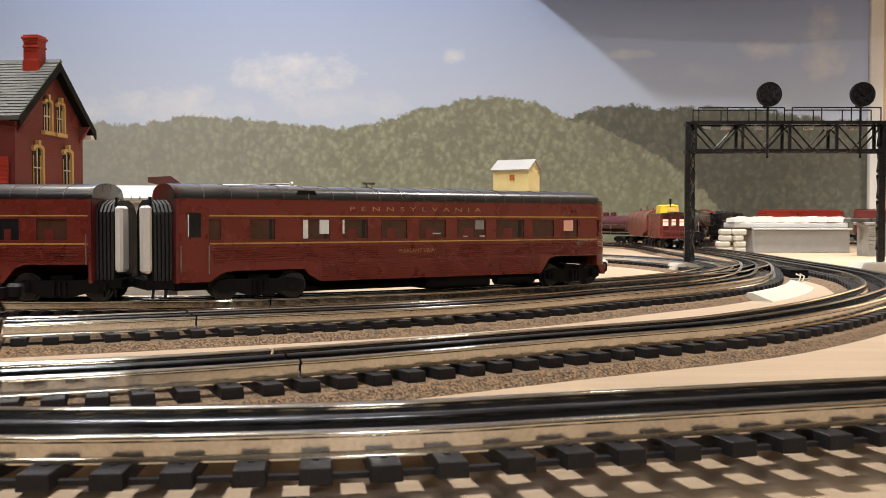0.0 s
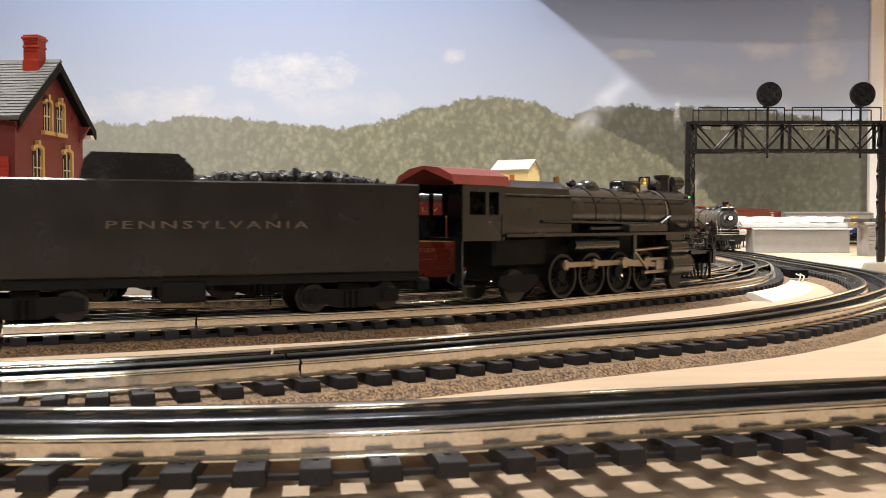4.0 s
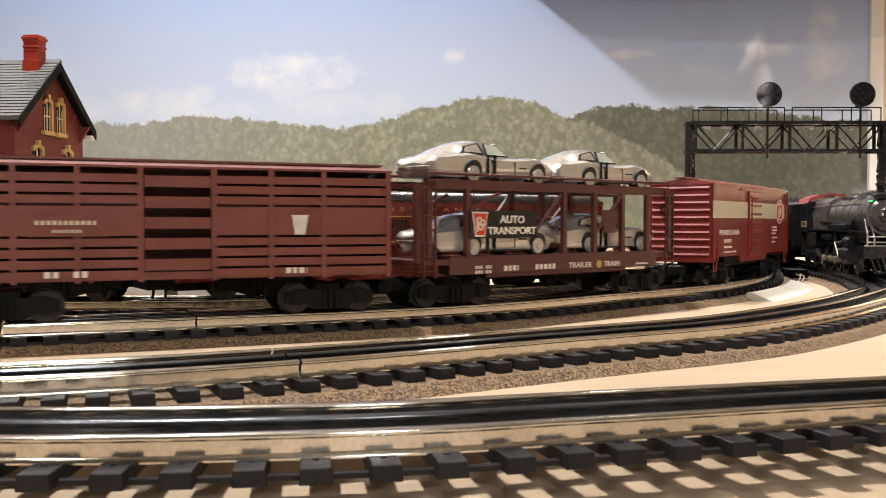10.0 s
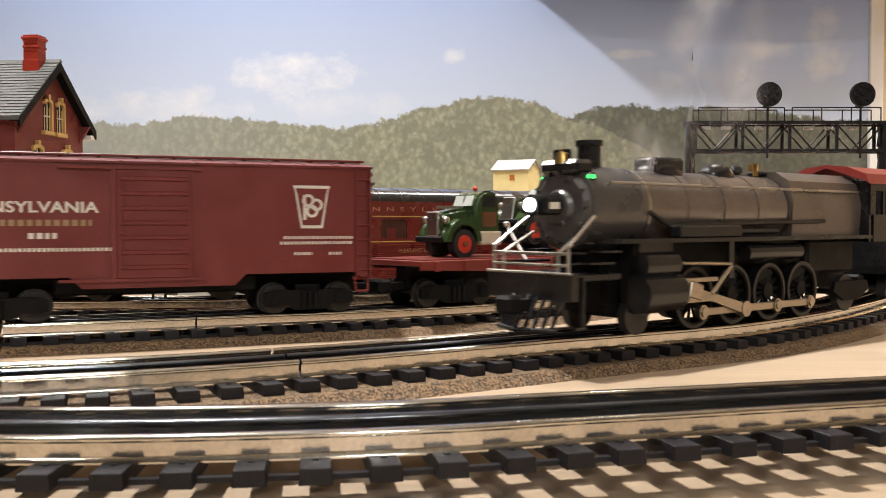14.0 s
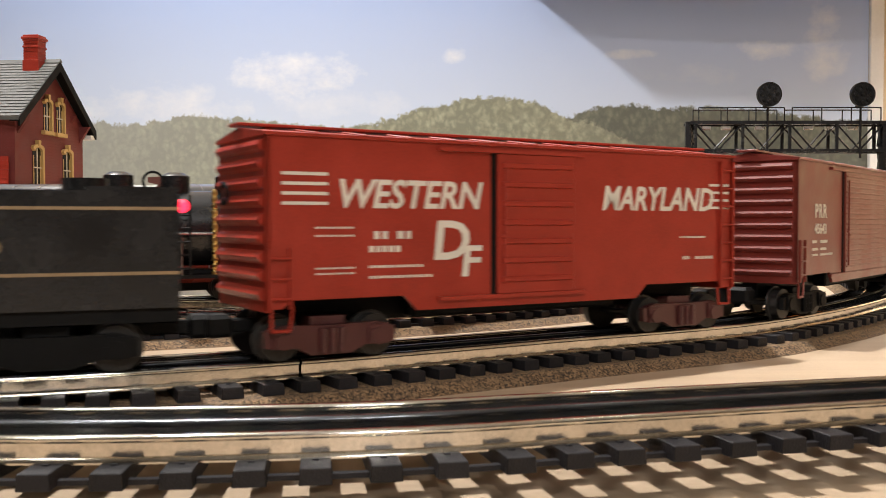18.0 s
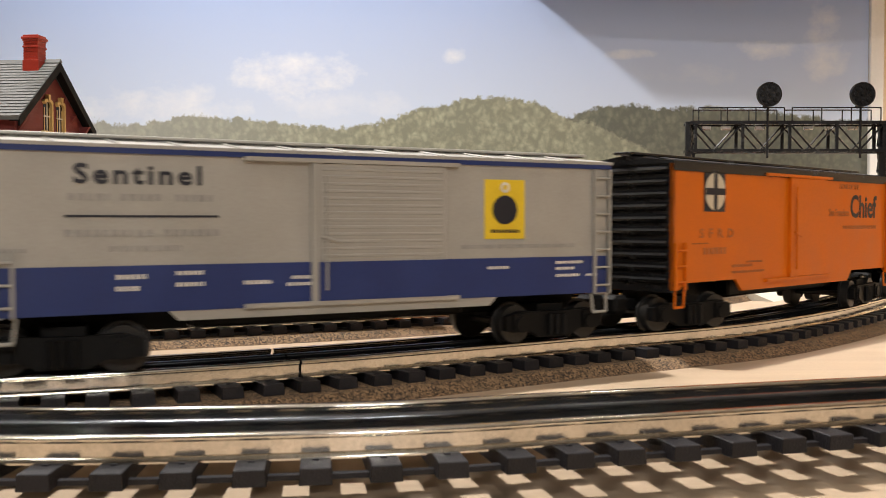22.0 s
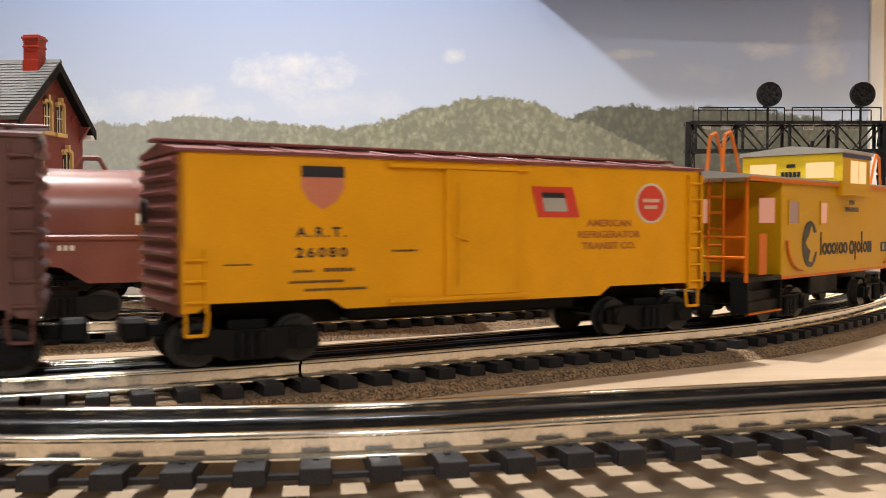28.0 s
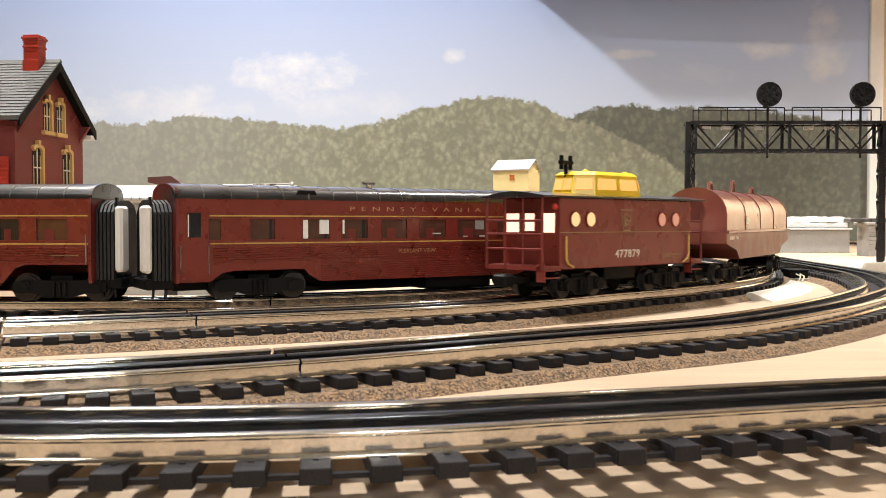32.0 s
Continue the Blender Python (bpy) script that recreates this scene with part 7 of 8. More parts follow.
part("flag_panel", prism(bmesh.new(), [(24, 66.5), (46, 66.5), (50, 53.5), (28, 53.5)], -26.8, -26.5, axis="y"), "redwheel", w7)
part("flag_mark", prism(bmesh.new(), [(29, 64), (41, 64), (43, 56), (31, 56)], -27.1, -26.7, axis="y"), "silver", w7)
part("flag_mark", prism(bmesh.new(), [(29, 64), (41, 64), (41.6, 61.8), (29.6, 61.8)], -27.3, -26.9, axis="y"), "ink", w7)
disc(w7, 91.5, 60, 8.2, -26.5, "redwheel")
disc(w7, 91.5, 60, 9.2, -26.5, "cream", inner=8.1)
bars([(86.5, 96.5, 60.5, 1.6), (87.5, 95.5, 57.5, 1.6)], -26.8, "cream", w7)
HAUL.append((w7, -54, True))
HAUL.append((caboose_yellow(), -315, True))

# loads: each rides on its own wagon and follows the same way
LOADS = []
for x, z in ((-57, 29), (54, 29), (-57, 70.6), (54, 70.6)):
    LOADS.append((small_car("silver die-cast sports coupe on the auto carrier", "chrome"), auto, mm(x, 0, 29.0 if z < 40 else 75.0)))
LOADS.append((toy_truck("dark green toy tractor truck with red wheels"), flat, mm(-56, 0, 29.7)))
LOADS.append((toy_truck("dark green toy tractor truck riding piggyback, nose raised"), flat, mm(7, 0, 33.6, 0, 9.8, 0)))
LOADS.append((small_car("teal die-cast sports coupe on a flat car", "teal"), f4, mm(20, 0, 29.2)))
crate = thing("covered_load", "grey tarpaulin-covered long load on a flat car", "load")
cv = B(-96, 96, -20, 20, 0, 40, bevel=4)
part("tarpaulin", cv, "silver", crate)
for x in (-60, 0, 60):
    part("strap", box(box(bmesh.new(), x - 2, x + 2, -20.6, 20.6, 39.6, 40.6), x - 2, x + 2, -20.7, -19.8, 0, 40), "boxred", crate)
LOADS.append((crate, f2, mm(0, 0, 29.2)))


# ---- parked passenger cars on the siding ----
def stand(path, s, pivot, back=False):
    """The pose of a wagon that stands on two pivots on the track, and the turn of its trucks."""
    a, b = path.at(s - pivot), path.at(s + pivot)
    c, d = (a + b) / 2, b - a
    yaw = math.degrees(math.atan2(d[1], d[0]))
    turns = []
    for k in (-1, 1):
        w = path.way(s + k * pivot)
        x = math.degrees(math.atan2(w[1], w[0])) - yaw
        turns.append((x + 180) % 360 - 180)
    if back:
        yaw, turns = yaw + 180, turns[::-1]
    return mm(c[0], c[1], TOP, 0, 0, yaw), turns


def park(ob, s):
    m, turns = stand(SIDING, s, ob["pivot"])
    ob.matrix_basis = m
    for tr, a in zip([o for o in ob.children if o.name.split(".")[0] == "truck"], turns):
        tr.matrix_basis = tr.matrix_basis @ pose(0, 0, 0, 0, 0, a)


PARK = near_x(SIDING, -18.1, 700.0) - 1
obs = passenger_car("tuscan-red observation coach with gold lettering and rounded end", 366)
park(obs, PARK)
coach = passenger_car("tuscan-red passenger coach with gold pinstripes", 350, lettering=False, round_end=False)
park(coach, PARK - 394)


# ---- signal bridge over the curve ----
def signal_bridge():
    t = thing("signal_bridge", "black steel signal bridge with two round signal heads", "signal bridge", at=mm(330, 1237, 0))
    W = 246
    for x0, foot in ((0, 12), (W, 14)):
        for dy in (-9, 9):
            lean = 6 if x0 == 0 else 10
            part("leg", box(bmesh.new(), -3.4, 3.4, -2.2, 2.2, 0, 198 - foot), "black", t).matrix_basis = mm(x0 - (lean * 0.5 if x0 == 0 else -lean * 0.5) + (-6 if dy < 0 else 5), dy, foot)
        for i in range(5):
            z = foot + 16 + i * 34
            part("brace", rod(bmesh.new(), (x0 - 6, -9, z), (x0 + 6, 9, z + 30), 1.1, 6), "black", t)
            part("brace", rod(bmesh.new(), (x0 + 6, 9, z), (x0 - 6, -9, z + 30), 1.1, 6), "black", t)
    for z, h in ((194, 4), (158, 4)):
        for dy in (-14, 14):
            part("chord", B(-8, W + 8, dy - 2, dy + 2, z, z + h), "black", t)
    for z in (159, 195):
        for i in range(7):
            x = 4 + (W - 8) * i / 6
            part("cross_bar", B(x - 1.4, x + 1.4, -13, 13, z, z + 2.5), "black", t)
    n = 8
    for dy in (-14, 14):
        for i in range(n + 1):
            x = W * i / n
            if i % 2 == 0:
                part("upright", B(x - 2, x + 2, dy - 1.4, dy + 1.4, 161, 195), "black", t)
            if i < n:
                a, b = (195, 161) if i % 2 == 0 else (161, 195)
                part("diagonal", R((x, dy, a), (x + W / n, dy, b), 1.3, 6), "black", t)
    part("walkway", B(-4, W + 4, -12, 12, 198, 199.2), "matt_black", t)
    for dy in (-14, 14):
        for a, b in ((4, 116), (126, W - 4)):
            for z in (216,):
                part("handrail", R((a, dy, z), (b, dy, z), 0.9, 6), "black", t)
            for x in np.linspace(a, b, 4):
                part("rail_post", R((x, dy, 198), (x, dy, 216), 0.8, 6), "black", t)
    for x in (93, 214):
        part("mast", R((x, -17, 150), (x, -17, 220), 1.6, 8), "black", t)
        h = part("signal_head", rod(bmesh.new(), (x, -24, 232), (x, -19, 232), 15.5, 32), "black", t, "round black signal head with nine lenses")
        part("rim", ring(bmesh.new(), x, 232, -25, -19, 15.8, 14.6, 32), "matt_black", h)
        for i in range(8):
            a = math.pi / 4 * i
            part("lens", rod(bmesh.new(), (x + 10 * math.cos(a), -26.5, 232 + 10 * math.sin(a)), (x + 10 * math.cos(a), -24, 232 + 10 * math.sin(a)), 2.3, 10), "matt_black", h)
        part("lens", rod(bmesh.new(), (x, -26.5, 232), (x, -24, 232), 2.3, 10), "matt_black", h)
        part("bracket", rod(bmesh.new(), (x, -19, 226), (x - 3, -12, 216), 2.6, 8), "black", t)
    for x in (14, 40, 84, 148, 176, 206):
        part("junction_box", B(x - 6, x + 6, -15, -9, 187, 192, bevel=0.8), "steel", t)
    return t


signal_bridge()
for nm, x, y, w, h in (("plaster_footing", 330, 1237, 30, 12), ("plaster_footing", 578, 1240, 34, 14)):
    f = bmesh.new()
    prism(f, [(-w, 0), (w, 0), (w * 0.72, h), (-w * 0.8, h)], -24, 24, axis="y")
    bmesh.ops.bevel(f, geom=f.edges[:], offset=1.5, segments=2, affect="EDGES")
    o = part(nm, f, "plaster")
    o.matrix_basis = mm(x, y, 0)
    tagged(o, "white cast plaster footing under the signal bridge", "footing", "plaster footings")


# ---- brick house ----
def slates(parent, u0, u1, edge, ridge, sign):
    """Overlapping slates up one slope. edge and ridge: (y, z)."""
    bm = bmesh.new()
    e, r = Vector((0, *edge)), Vector((0, *ridge))
    d = (r - e)
    n = int(d.length / 5.2)
    nrm = Vector((0, -d.z, d.y)).normalized() * (1 if sign > 0 else -1)
    rnd = random.Random(9)
    for j in range(n):
        a = e + d * (j / n)
        b = e + d * min(1, (j + 1.25) / n)
        u = u0 - (3.4 if j % 2 else 0)
        while u < u1:
            x0, x1 = max(u, u0) + 0.15, min(u + 6.8, u1) - 0.15
            if x1 > x0:
                lift = nrm * rnd.uniform(0.9, 1.3)
                q = [Vector((x0, a.y, a.z)) + lift, Vector((x1, a.y, a.z)) + lift, Vector((x1, b.y, b.z)) + nrm * 0.2, Vector((x0, b.y, b.z)) + nrm * 0.2]
                vs = [bm.verts.new(p) for p in q]
                lo = [bm.verts.new(q[0] - lift), bm.verts.new(q[1] - lift)]
                bm.faces.new(vs)
                bm.faces.new((lo[0], lo[1], vs[1], vs[0]))
            u += 6.8
    tagged(part("slate_roofing", bm, "slate", parent, "overlapping grey slates"), kind="stuff")


def brick_house():
    """Gable end in the plane x = 0, facing +x; front wall in the plane y = 0."""
    t = thing("brick_house", "two-storey red brick house with ochre arched windows", "house", at=mm(-411, 898, 0, 0, 0, -6.2))
    D, Z, R_ = 132, 172, 228
    half = D / 2
    part("front_wall", B(-260, -3, 0, 4, 0, Z), "brick", t)
    part("back_wall", B(-260, -3, D - 4, D, 0, Z), "brick", t)
    part("gable_wall", prism(bmesh.new(), [(0, 0), (D, 0), (D, Z), (half, R_ - 4), (0, Z)], -3, 0), "brick", t)
    part("gable_wall", prism(bmesh.new(), [(0, 0), (D, 0), (D, Z), (half, R_ - 4), (0, Z)], -260, -257), "brick", t)
    # brick courses, proud strips along both visible walls
    bm = bmesh.new()
    for i in range(62):
        z = 3 + i * 3.0
        lo, hi = 0, D
        if z > Z:
            k = (z - Z) / (R_ - 4 - Z)
            lo, hi = half * k + 1, D - half * k - 1
        if hi - lo > 4:
            box(bm, 0, 0.35, lo, hi, z, z + 2.3)
        if z < Z - 3:
            box(bm, -258, 0.35, -0.35, 0, z, z + 2.3)
    tagged(part("brickwork", bm, "brick", t), kind="stuff")
    # clapboard bay on the front wall
    for i in range(26):
        z = 20 + i * 4.2
        bm = prism(bmesh.new(), [(-6, z), (-3.4, z), (-4.2, z + 4.2), (-5, z + 4.2)], -230, -4)
        part("clapboard", bm, "wmred", t)
    # roof
    ov = 10
    slope = (R_ - Z) / half
    for sg, e in ((-1, -ov), (1, D + ov)):
        ez = Z - slope * ov
        part("roof", prism(bmesh.new(), [(e, ez + 3), (half, R_ + 3), (half, R_ - 1), (e, ez)], -276, 11), "slate", t)
        slates(t, -276, 11, (e, ez + 3.2), (half, R_ + 3.2), 1 if sg < 0 else -1)
    part("ridge_cap", prism(bmesh.new(), [(half - 3, R_ + 2), (half, R_ + 5.5), (half + 3, R_ + 2)], -277, 12), "slate", t)
    for sg, e in ((-1, -ov), (1, D + ov)):
        ez = Z - slope * ov
        part("barge_board", prism(bmesh.new(), [(e, ez - 6), (half, R_ - 7), (half, R_ + 2.5), (e, ez + 3)], 9.5, 11.5), "matt_black", t)
    # black sheets added under the overhang to darken its underside
    for sg, e in ((-1, -ov), (1, D + ov)):
        ez = Z - slope * ov
        part("eave_lining", prism(bmesh.new(), [(e, ez - 1.2), (half, R_ - 2.2), (half, R_ - 1.2), (e, ez - 0.2)], 0.6, 9.4), "matt_black", t, "thin black sheet added to darken the eave's underside")
    for y in (6, D - 6):
        part("bracket", prism(bmesh.new(), [(0, Z - 20), (0, Z - 2), (12, Z - 2)], y - 2, y + 2, axis="y"), "mortar", t)
    # decorative brackets under the gable
    for y, z in ((24, Z + 8), (44, Z + 24), (D - 24, Z + 8), (D - 44, Z + 24)):
        part("bracket", prism(bmesh.new(), [(0, z - 8), (0, z), (6, z)], y - 1.5, y + 1.5, axis="y"), "mortar", t)
    part("eave_return", B(-6, 10, D, D + ov, Z - 15, Z - 10.5), "trim_white", t)

    def arch_window(y, z0, w, h):
        wn = new("window")
        wn.parent = t
        wn.matrix_basis = mm(0.2, y, z0)
        arch = [(-w, 0), (w, 0)] + [(w * math.cos(a), h - w * 0.55 + w * 0.55 * math.sin(a)) for a in np.linspace(0, math.pi, 9)]
        part("pane", prism(bmesh.new(), arch, 0.1, 0.6), "window_dark", wn)
        outer = [(a * 1.45, c if c < 1 else c + 3.0) for a, c in arch]
        fr = bmesh.new()
        for (a, b), (c, d) in zip(list(zip(outer, arch))[1:], list(zip(outer, arch))[2:]):
            for q in ([a, c, d, b],):
                prism(fr, q, 0.2, 3.4)
        part("frame", fr, "ochre", wn)
        part("keystone", prism(bmesh.new(), [(-1.6, h + 1), (1.6, h + 1), (2.4, h + 7), (-2.4, h + 7)], 0.2, 4.4), "ochre", wn)
        part("sill", B(0, 4.4, -w * 1.7, w * 1.7, -4, 0), "ochre", wn)
        part("mullion", box(box(bmesh.new(), 0.5, 1.3, -0.6, 0.6, 0, h - 1), 0.5, 1.4, -w, w, h * 0.48, h * 0.48 + 1.2), "cream", wn)
        part("shutter_strip", box(box(bmesh.new(), 0.4, 1.0, -w + 0.4, -w + 1.6, 0, h * 0.8), 0.4, 1.0, w - 1.6, w - 0.4, 0, h * 0.8), "ochre", wn)
    for y in (37.4, 95.6):
        arch_window(y, 101, 7.2, 40)
        arch_window(y, 26, 6.2, 42)
    for y in (57, 82):
        arch_window(y, 159, 5.8, 30)
    # chimney
    cx, cy = -13, half - 6
    base = box(bmesh.new(), cx - 8.6, cx + 8.6, cy - 8.6, cy + 8.6, R_ - 16, R_ + 3, bevel=0.4)
    part("chimney_base", base, "wmred", t)
    ch = B(cx - 7.4, cx + 7.4, cy - 7.4, cy + 7.4, R_ + 3, R_ + 22)
    part("chimney", ch, "wmred", t, "bright red brick chimney")
    for i in range(7):
        z = R_ + 3.4 + i * 2.7
        part("brick_course", B(cx - 7.7, cx + 7.7, cy - 7.7, cy + 7.7, z, z + 2.1), "wmred", t)
    for z0, z1, g in ((R_ + 15.5, R_ + 17.2, 8.6), (R_ + 22, R_ + 24, 8.4), (R_ + 24, R_ + 26.4, 9.4), (R_ + 26.4, R_ + 28.4, 8.2)):
        part("chimney_cap", B(cx - g, cx + g, cy - g, cy + g, z0, z1, bevel=0.3), "wmred", t)
    part("roof_saddle", prism(bmesh.new(), [(half - 4, R_), (half + 4, R_), (half, R_ + 4.2)], -30, -1), "slate", t)
    return t


brick_house()


def yellow_shed():
    """A small tower, seen from a corner: long side in the plane y = -29, gable ends in x."""
    t = thing("switch_tower", "small pale yellow switch tower with a grey metal roof", "building", at=mm(154, 1960, 0, 0, 0, -28.5))
    part("wall", B(-39.5, 39.5, -29, 29, 0, 176), "shed", t)
    bm = bmesh.new()
    for i in range(40):
        box(bm, -40, 40, -29.5, 29.5, 4 + i * 4.3, 7.9 + i * 4.3)
    tagged(part("clapboarding", bm, "shed", t), kind="stuff")
    part("gable", prism(bmesh.new(), [(-29, 176), (29, 176), (0, 195)], -39.5, 39.5), "shed", t)
    for sg in (-1, 1):
        part("roof", prism(bmesh.new(), [(sg * 35, 172.5), (0, 195), (0, 197.4), (sg * 36, 175)], -44, 44), "grey_foam", t)
    wn = part("window", B(-1.5, 8.5, -30.8, -29.2, 153, 164), "brown_ink", t)
    part("frame", box(box(box(box(bmesh.new(), -2.5, 9.5, -31, -29.2, 152, 153), -2.5, 9.5, -31, -29.2, 164, 165), -2.5, -1.5, -31, -29.2, 153, 164), 8.5, 9.5, -31, -29.2, 153, 164), "ochre", wn)
    return t


yellow_shed()


def platform_shed():
    t = thing("station_shed", "low pale grey shed with a ribbed metal roof", "building", at=mm(-230, 850, 0))
    part("wall", B(-84, 84, 0, 70, 0, 84), "light_grey", t)
    bm = bmesh.new()
    for i in range(26):
        box(bm, -84, 84, -0.7, 0, 3 + i * 3.1, 5 + i * 3.1)
    tagged(part("siding_boards", bm, "light_grey", t), kind="stuff")
    part("door_opening", B(-24, -12, -1.4, -0.8, 0, 66), "window_dark", t)
    rf = prism(bmesh.new(), [(-10, 86), (-10, 88), (35, 101), (80, 88), (80, 86), (35, 98)], -92, 92)
    part("roof", rf, "light_grey", t)
    for i in range(24):
        x = -90 + i * 7.8
        part("roof_seam", box(bmesh.new(), x, x + 1, -10, -9, 86, 89.4), "light_grey", t)
    part("roof_rod", ball(rod(bmesh.new(), (20, 30, 101), (90, 28, 102), 0.8, 6), 88, 28, 102, 2.4), "steel", t)
    return t


platform_shed()
log = part("roof_beam", prism(bmesh.new(), [(-18, 0), (18, -8), (18, -4), (4, 6), (-18, 5)], -4, 4, axis="y"), "brown")
log.matrix_basis = mm(-262, 890, 104)
tagged(log, "short brown weathered beam on the shed roof", "beam")


# ---- clutter behind the curve ----
def viaduct():
    t = thing("concrete_block", "long grey concrete abutment block with a ledge", "abutment", at=mm(640, 2040, 0))
    part("block", B(40, 250, 0, 90, 0, 50, bevel=1.5), "grey_foam", t)
    part("ledge", B(36, 252, -8, 4, 50, 54, bevel=0.8), "light_grey", t)
    part("upper_block", B(0, 250, 10, 90, 54, 66, bevel=2), "light_grey", t)
    return t


viaduct()
sheet = bmesh.new()
rnd = random.Random(4)
for i in range(22):
    x = -52 + i * 12
    prism(sheet, [(x, rnd.uniform(0, 2)), (x + 14, rnd.uniform(0, 2)), (x + 13, 9 + rnd.uniform(0, 5)), (x + 2, 9 + rnd.uniform(0, 5))], -6 + rnd.uniform(-4, 2), 50 + rnd.uniform(-8, 8), axis="y")
o = part("plastic_wrap", sheet, "trim_white")
o.matrix_basis = mm(690, 2058, 66)
tagged(o, "crumpled white plastic wrap lying on the abutment", "plastic wrap", kind="stuff")
for x, y, s in ((612, 2030, 1.0), (640, 2020, 0.8)):
    st = bmesh.new()
    for k in range(4):
        box(st, -15 * s + rnd.uniform(-4, 4), 15 * s + rnd.uniform(-4, 4), -10, 10, k * 13, k * 13 + 12.5, bevel=3.0)
    o = part("plaster_rock", st, "plaster")
    o.matrix_basis = mm(x, y, 0)
    tagged(o, "pale plaster rocks stacked in a rough pile", "rock", "plaster rocks")


def stone_pier(x, y, w):
    t = thing("stone_pier", "grey cast stone bridge pier in courses", "pier", "stone piers", at=mm(x, y, 0))
    part("core", B(-w + 2, w - 2, -26, 26, 0, 62), "stone", t)
    rnd = random.Random(6)
    for j in range(8):
        u = -w
        while u < w - 2:
            d = min(w - u, rnd.uniform(12, 22))
            part("stone", B(u + 0.4, u + d - 0.4, -28 - rnd.uniform(0, 1.2), -25, j * 7.6 + 0.4, j * 7.6 + 7.2, bevel=0.7), "stone", t)
            u += d
    part("cap", B(-w - 4, w + 4, -32, 30, 61, 67, bevel=1), "stone", t)
    part("girder", B(-w - 30, w + 60, -20, 16, 67, 74, bevel=0.6), "graphite", t)
    return t


stone_pier(872, 1840, 46)
# cast shoulder beside the curve, and a lumpy casting along the siding
o = part("plaster_shoulder", strip(LOOP, near_x(LOOP, 235, 805), near_x(LOOP, 330, 970), [(35, 0), (58, 0), (55, 1.2), (40, 6.5), (35, 6.5)], 6), "plaster")
tagged(o, "cream plaster shoulder moulded beside the curved track", "plaster casting", "plaster castings")
bm = bmesh.new()
s0 = near_x(SIDING, 300, 1440)
for i in range(14):
    p = SIDING.side(s0 + i * 11, -44)
    ball(bm, p[0], p[1], 3, 9 + rnd.uniform(-2, 2), 1.1, 1.0, 0.8, 10)
o = part("plaster_casting", bm, "plaster", smooth=True)
tagged(o, "lumpy cream plaster casting along the siding", "plaster casting", "plaster castings")
sw = thing("switch_machine", "black switch machine with two pale wires", "switch machine", at=mm(404, 1070, 0, 0, 0, -6))
part("base", B(-12, 12, -22, 26, 0, 3.2, bevel=0.6), "stone", sw)
part("case", B(-10.5, 10.5, -18, 22, 3.2, 11, bevel=1.2), "matt_black", sw)
part("lid", B(-11, 11, -19, 23, 11, 12.5, bevel=0.5), "matt_black", sw)
for k in (0, 4):
    handrail(sw, [(-3 + k, -18, 8), (-5 + k, -24, 8), (-1 + k, -28, 6), (-4 + k, -32, 0.8), (-14 + k, -50, 0.8)], 0.7, "cream", "wire")
sw2 = thing("switch_machine", "low black switch machine beside the crossover", "switch machine", at=mm(318, 1330, 0, 0, 0, -10))
part("case", B(-12, 12, -20, 20, 0, 13, bevel=1.5), "black", sw2)
# crossover between the siding and the loop
CROSS = Path([tuple(SIDING.at(near_x(SIDING, 170, 850))), tuple(SIDING.at(near_x(SIDING, 235, 925))), (292, 985), (338, 1065), tuple(LOOP.at(near_x(LOOP, 395, 1180))), tuple(LOOP.at(near_x(LOOP, 415, 1260)))])
xt = thing("crossover_track", "nickel crossover rails joining two curved tracks", "railway track", "three-rail tracks", "structure")
for o_, mt in ((-GAUGE, "rail"), (0, "rail_black"), (GAUGE, "rail")):
    part("rail", strip(CROSS, 0, CROSS.length, rail_profile(o_, CORK + TIE - 0.25, RAIL)), mt, xt)
for i in range(int(CROSS.length / 16)):
    p, d = CROSS.at(8 + 16 * i), CROSS.way(8 + 16 * i)
    o = new("tie", TIE_MESH)
    o.parent, o.matrix_basis = xt, mm(p[0], p[1], CORK - 0.4, 0, 0, math.degrees(math.atan2(d[1], d[0])))


# ---- what moves ----
SPEED_A = 134.0
HAUL_TIMES = [0.0, 1.5, 9.0, 12.0, 13.0, 14.0, 14.5, 16.0, 16.5, 17.0, 17.6, 20.0, 32.0]
HAUL_PLACE = [-3021, -2821, -1781, -1359, -1201, -1051, -976, -697, -608, -522, -423, 0, 2136]


def place_a(t):
    return SPEED_A * (t - 7.0)


def place_b(t):
    return float(np.interp(t, HAUL_TIMES, HAUL_PLACE)) + MAIN_ZERO


def times(step):
    n = round(32.0 / step)
    return [32.0 * i / n for i in range(n + 1)]


def run(ob, path, offset, place, back):
    rows, r1, r2 = [], [], []
    trucks = [o for o in ob.children if o.name.split(".")[0] == "truck"]
    for t in times(0.4):
        m, turns = stand(path, place(t) + offset, ob["pivot"], back)
        rows.append((t, m))
        for tr, r, a in zip(trucks, (r1, r2), turns):
            r.append((t, Matrix.Translation(tr.location) @ pose(0, 0, 0, 0, 0, a)))
    walk(ob, rows)
    # wheelsets roll with the way made
    for tr in trucks:
        for ws in tr.children:
            if ws.name.startswith("wheelset"):
                hub, way = ws.location.copy(), -1 if back else 1
                walk(ws, [(t, Matrix.Translation(hub) @ pose(0, 0, 0, 0, way * math.degrees(place(t) / 1000 / hub.z), 0)) for t in times(0.0625)])
    for tr, r in zip(trucks, (r1, r2)):
        walk(tr, r)
    return rows


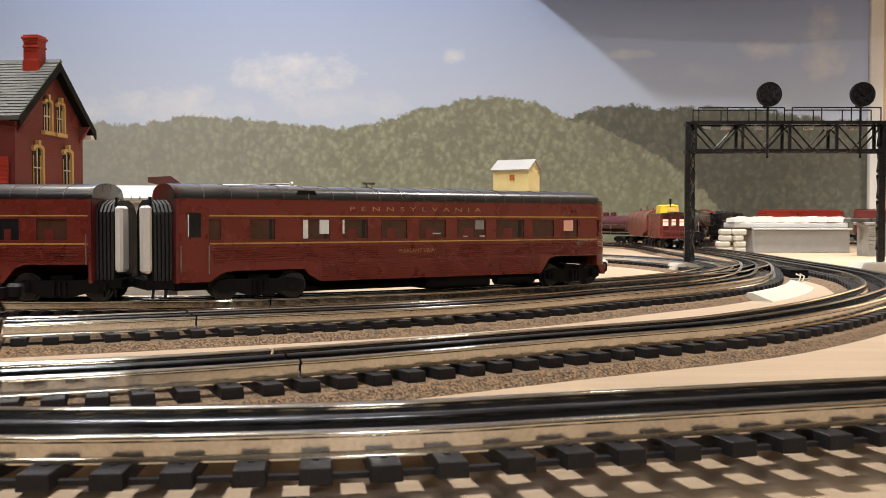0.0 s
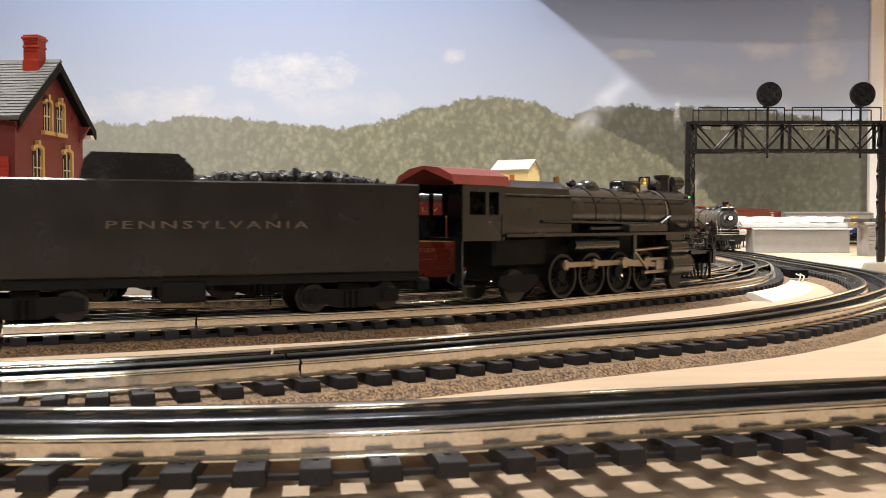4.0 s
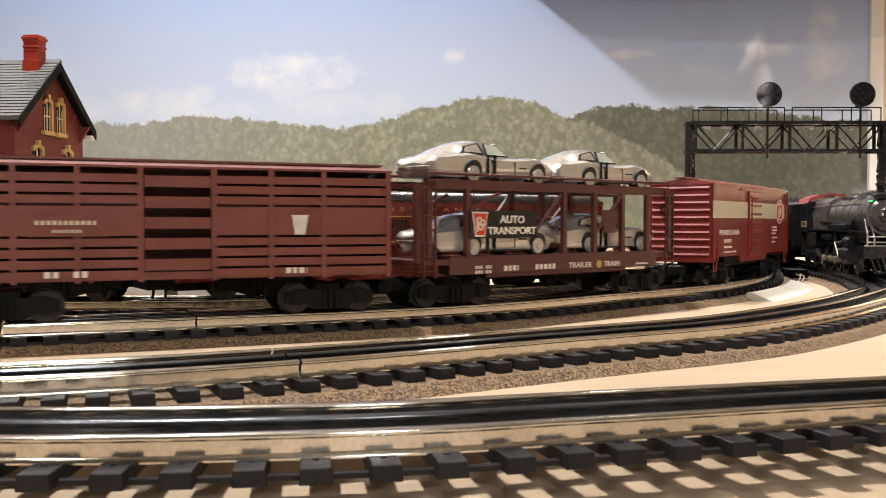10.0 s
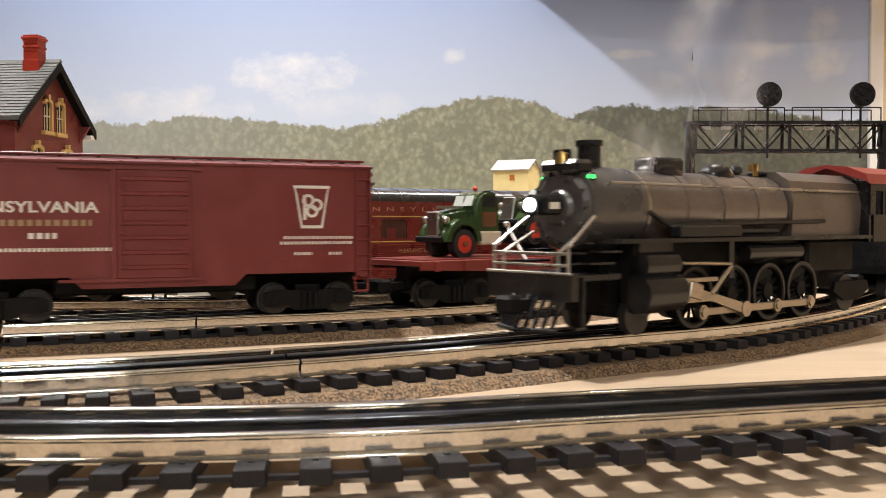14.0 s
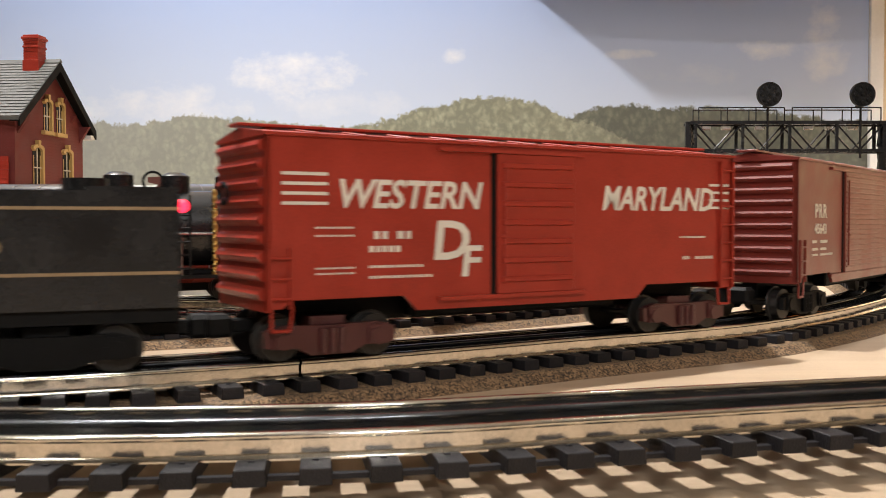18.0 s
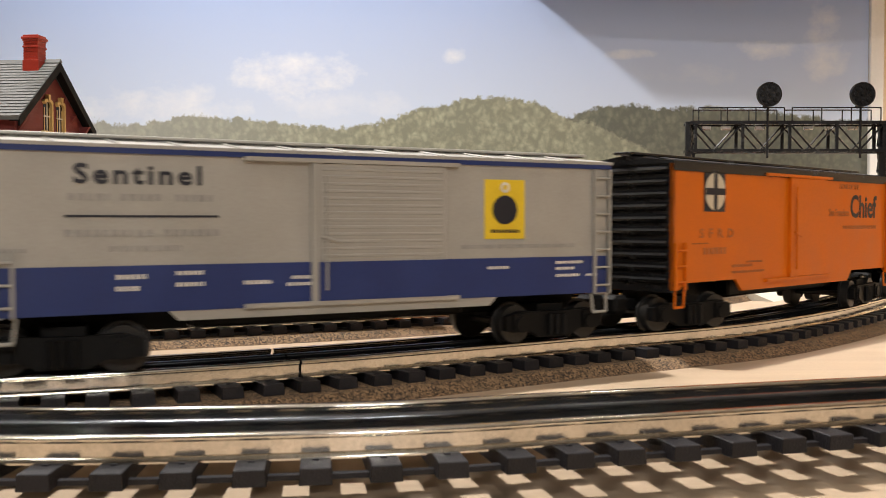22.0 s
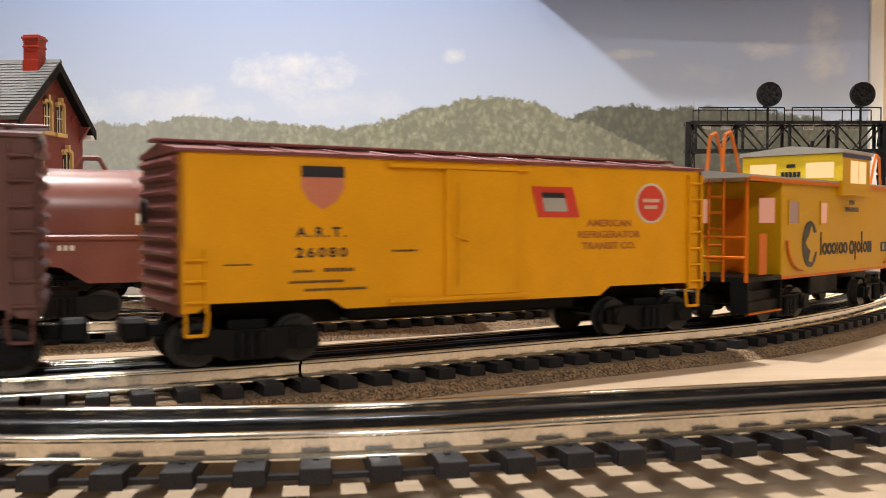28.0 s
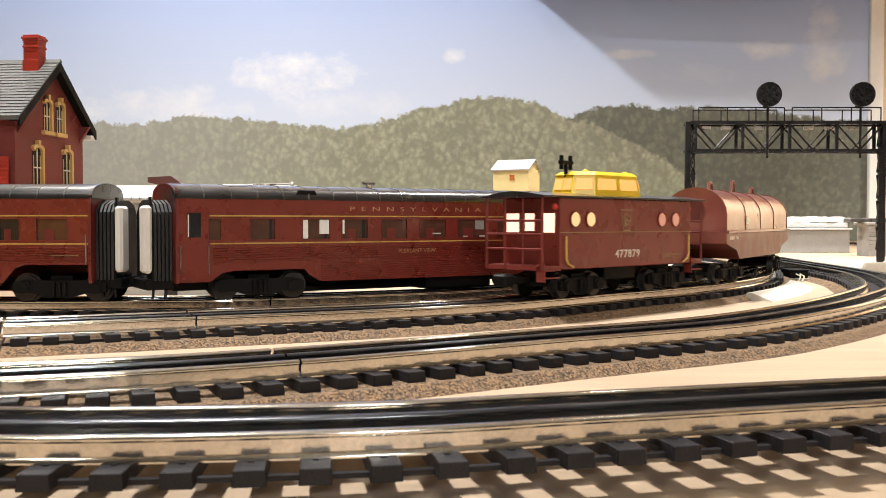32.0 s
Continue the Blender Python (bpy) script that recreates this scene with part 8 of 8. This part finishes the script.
def gear(drivers, rods, place):
    """Drivers roll with the way made; the rods follow the crank pins."""
    for ws in drivers:
        base = ws.location.copy()
        walk(ws, [(t, Matrix.Translation(base) @ pose(0, 0, 0, 0, math.degrees(place(t) / 15.0), 0)) for t in times(0.1)])
    for side_rod, main_rod, sg in rods:
        r1, r2 = [], []
        for t in times(0.1):
            a = place(t) / 15.0
            dx, dz = 7.5 * math.cos(a), -7.5 * math.sin(a)
            r1.append((t, mm(dx, sg * 22.2, 15 + dz)))
            tilt = math.degrees(math.atan2(dz - 4.5, 45))
            r2.append((t, mm(17 + dx, sg * 24.6, 15 + dz, 0, tilt, 0) @ mm(-17, 0, 0)))
        walk(side_rod, r1)
        walk(main_rod, r2)


def puff(label, seed):
    """A wisp of smoke: two thin curled sheets, long in x."""
    rnd = random.Random(seed)
    bm = bmesh.new()
    for k in (0, 1):
        rows = []
        for i in range(17):
            u = -1 + i / 8
            row = []
            for j in range(9):
                v = -1 + j / 4
                y = 5 * math.sin(2.2 * u + seed + 2 * k) + 4 * math.sin(2.6 * v + 1.3 * seed) + (4 if k else -4)
                row.append(bm.verts.new((52 * u, y, 17 * v * (1 - 0.35 * u * u))))
            rows.append(row)
        for a, b in zip(rows, rows[1:]):
            for j in range(8):
                bm.faces.new((a[j], a[j + 1], b[j + 1], b[j]))
    o = part("smoke_puff", bm, "smoke", None, smooth=True)
    return tagged(o, label, "smoke", "smoke puffs", "stuff")


PUFFS = []
for k in range(14):
    PUFFS.append((puff("faint white smoke wisp above the locomotive stack", k), loco_a, 0.05 + 0.66 * k, 0, k))
for k in range(24):
    PUFFS.append((puff("drifting white smoke wisp above the locomotive stack", 40 + k), loco_b, (2.0 + 1.3 * k) if k < 7 else 11.0 + 0.25 * (k - 7), 1, k))


def follow(rows, t):
    """The pose between two keyed rows."""
    for (t0, a), (t1, b) in zip(rows, rows[1:]):
        if t0 <= t <= t1:
            k = (t - t0) / (t1 - t0)
            return a.translation.lerp(b.translation, k), a.to_quaternion().slerp(b.to_quaternion(), k)
    return rows[-1][1].translation, rows[-1][1].to_quaternion()


def motions():
    rows = {}
    for ob, off in FREIGHT:
        rows[ob.name] = run(ob, LOOP, off, place_a, False)
    for ob, off, back in HAUL:
        rows[ob.name] = run(ob, MAIN, off, place_b, back)
    for ob, carrier, m in LOADS:
        walk(ob, [(t, p @ m) for t, p in rows[carrier.name]])
    for ob, engine, start, kind, k in PUFFS:
        rnd = random.Random(70 + k)
        inside = Vector((0.055, 0, 0.058))
        rnd_turn, tilt = rnd.uniform(-35, 35), rnd.uniform(-30, 30)
        p0, q0 = follow(rows[engine.name], start)
        out = []
        drift = Vector((rnd.uniform(-0.03, 0.03) + (-0.02 if kind else 0.03), rnd.uniform(-0.02, 0.03), 0))
        for t in times(0.4):
            if t <= start:
                p, q = follow(rows[engine.name], t)
                out.append((t, Matrix.Translation(p + q @ inside) @ q.to_matrix().to_4x4()))
            else:
                u = t - start
                place = p0 + q0 @ Vector((0.104, 0, 0.06)) + drift * min(u, 8) + Vector((0, 0, min(1.4, 0.085 * u + (0.012 if kind else 0.06) * u * u)))
                lift = min(1.0, u / 1.2)
                face = Euler((0, 0, math.radians(rnd_turn))).to_quaternion()
                up = face @ Euler((0, math.radians(-78 + tilt), 0)).to_quaternion()
                out.append((t, Matrix.Translation(place) @ q0.slerp(up, lift).to_matrix().to_4x4()))
        walk(ob, out)
    gear(drivers_a, rods_a, place_a)
    gear(drivers_b, rods_b, place_b)


motions()
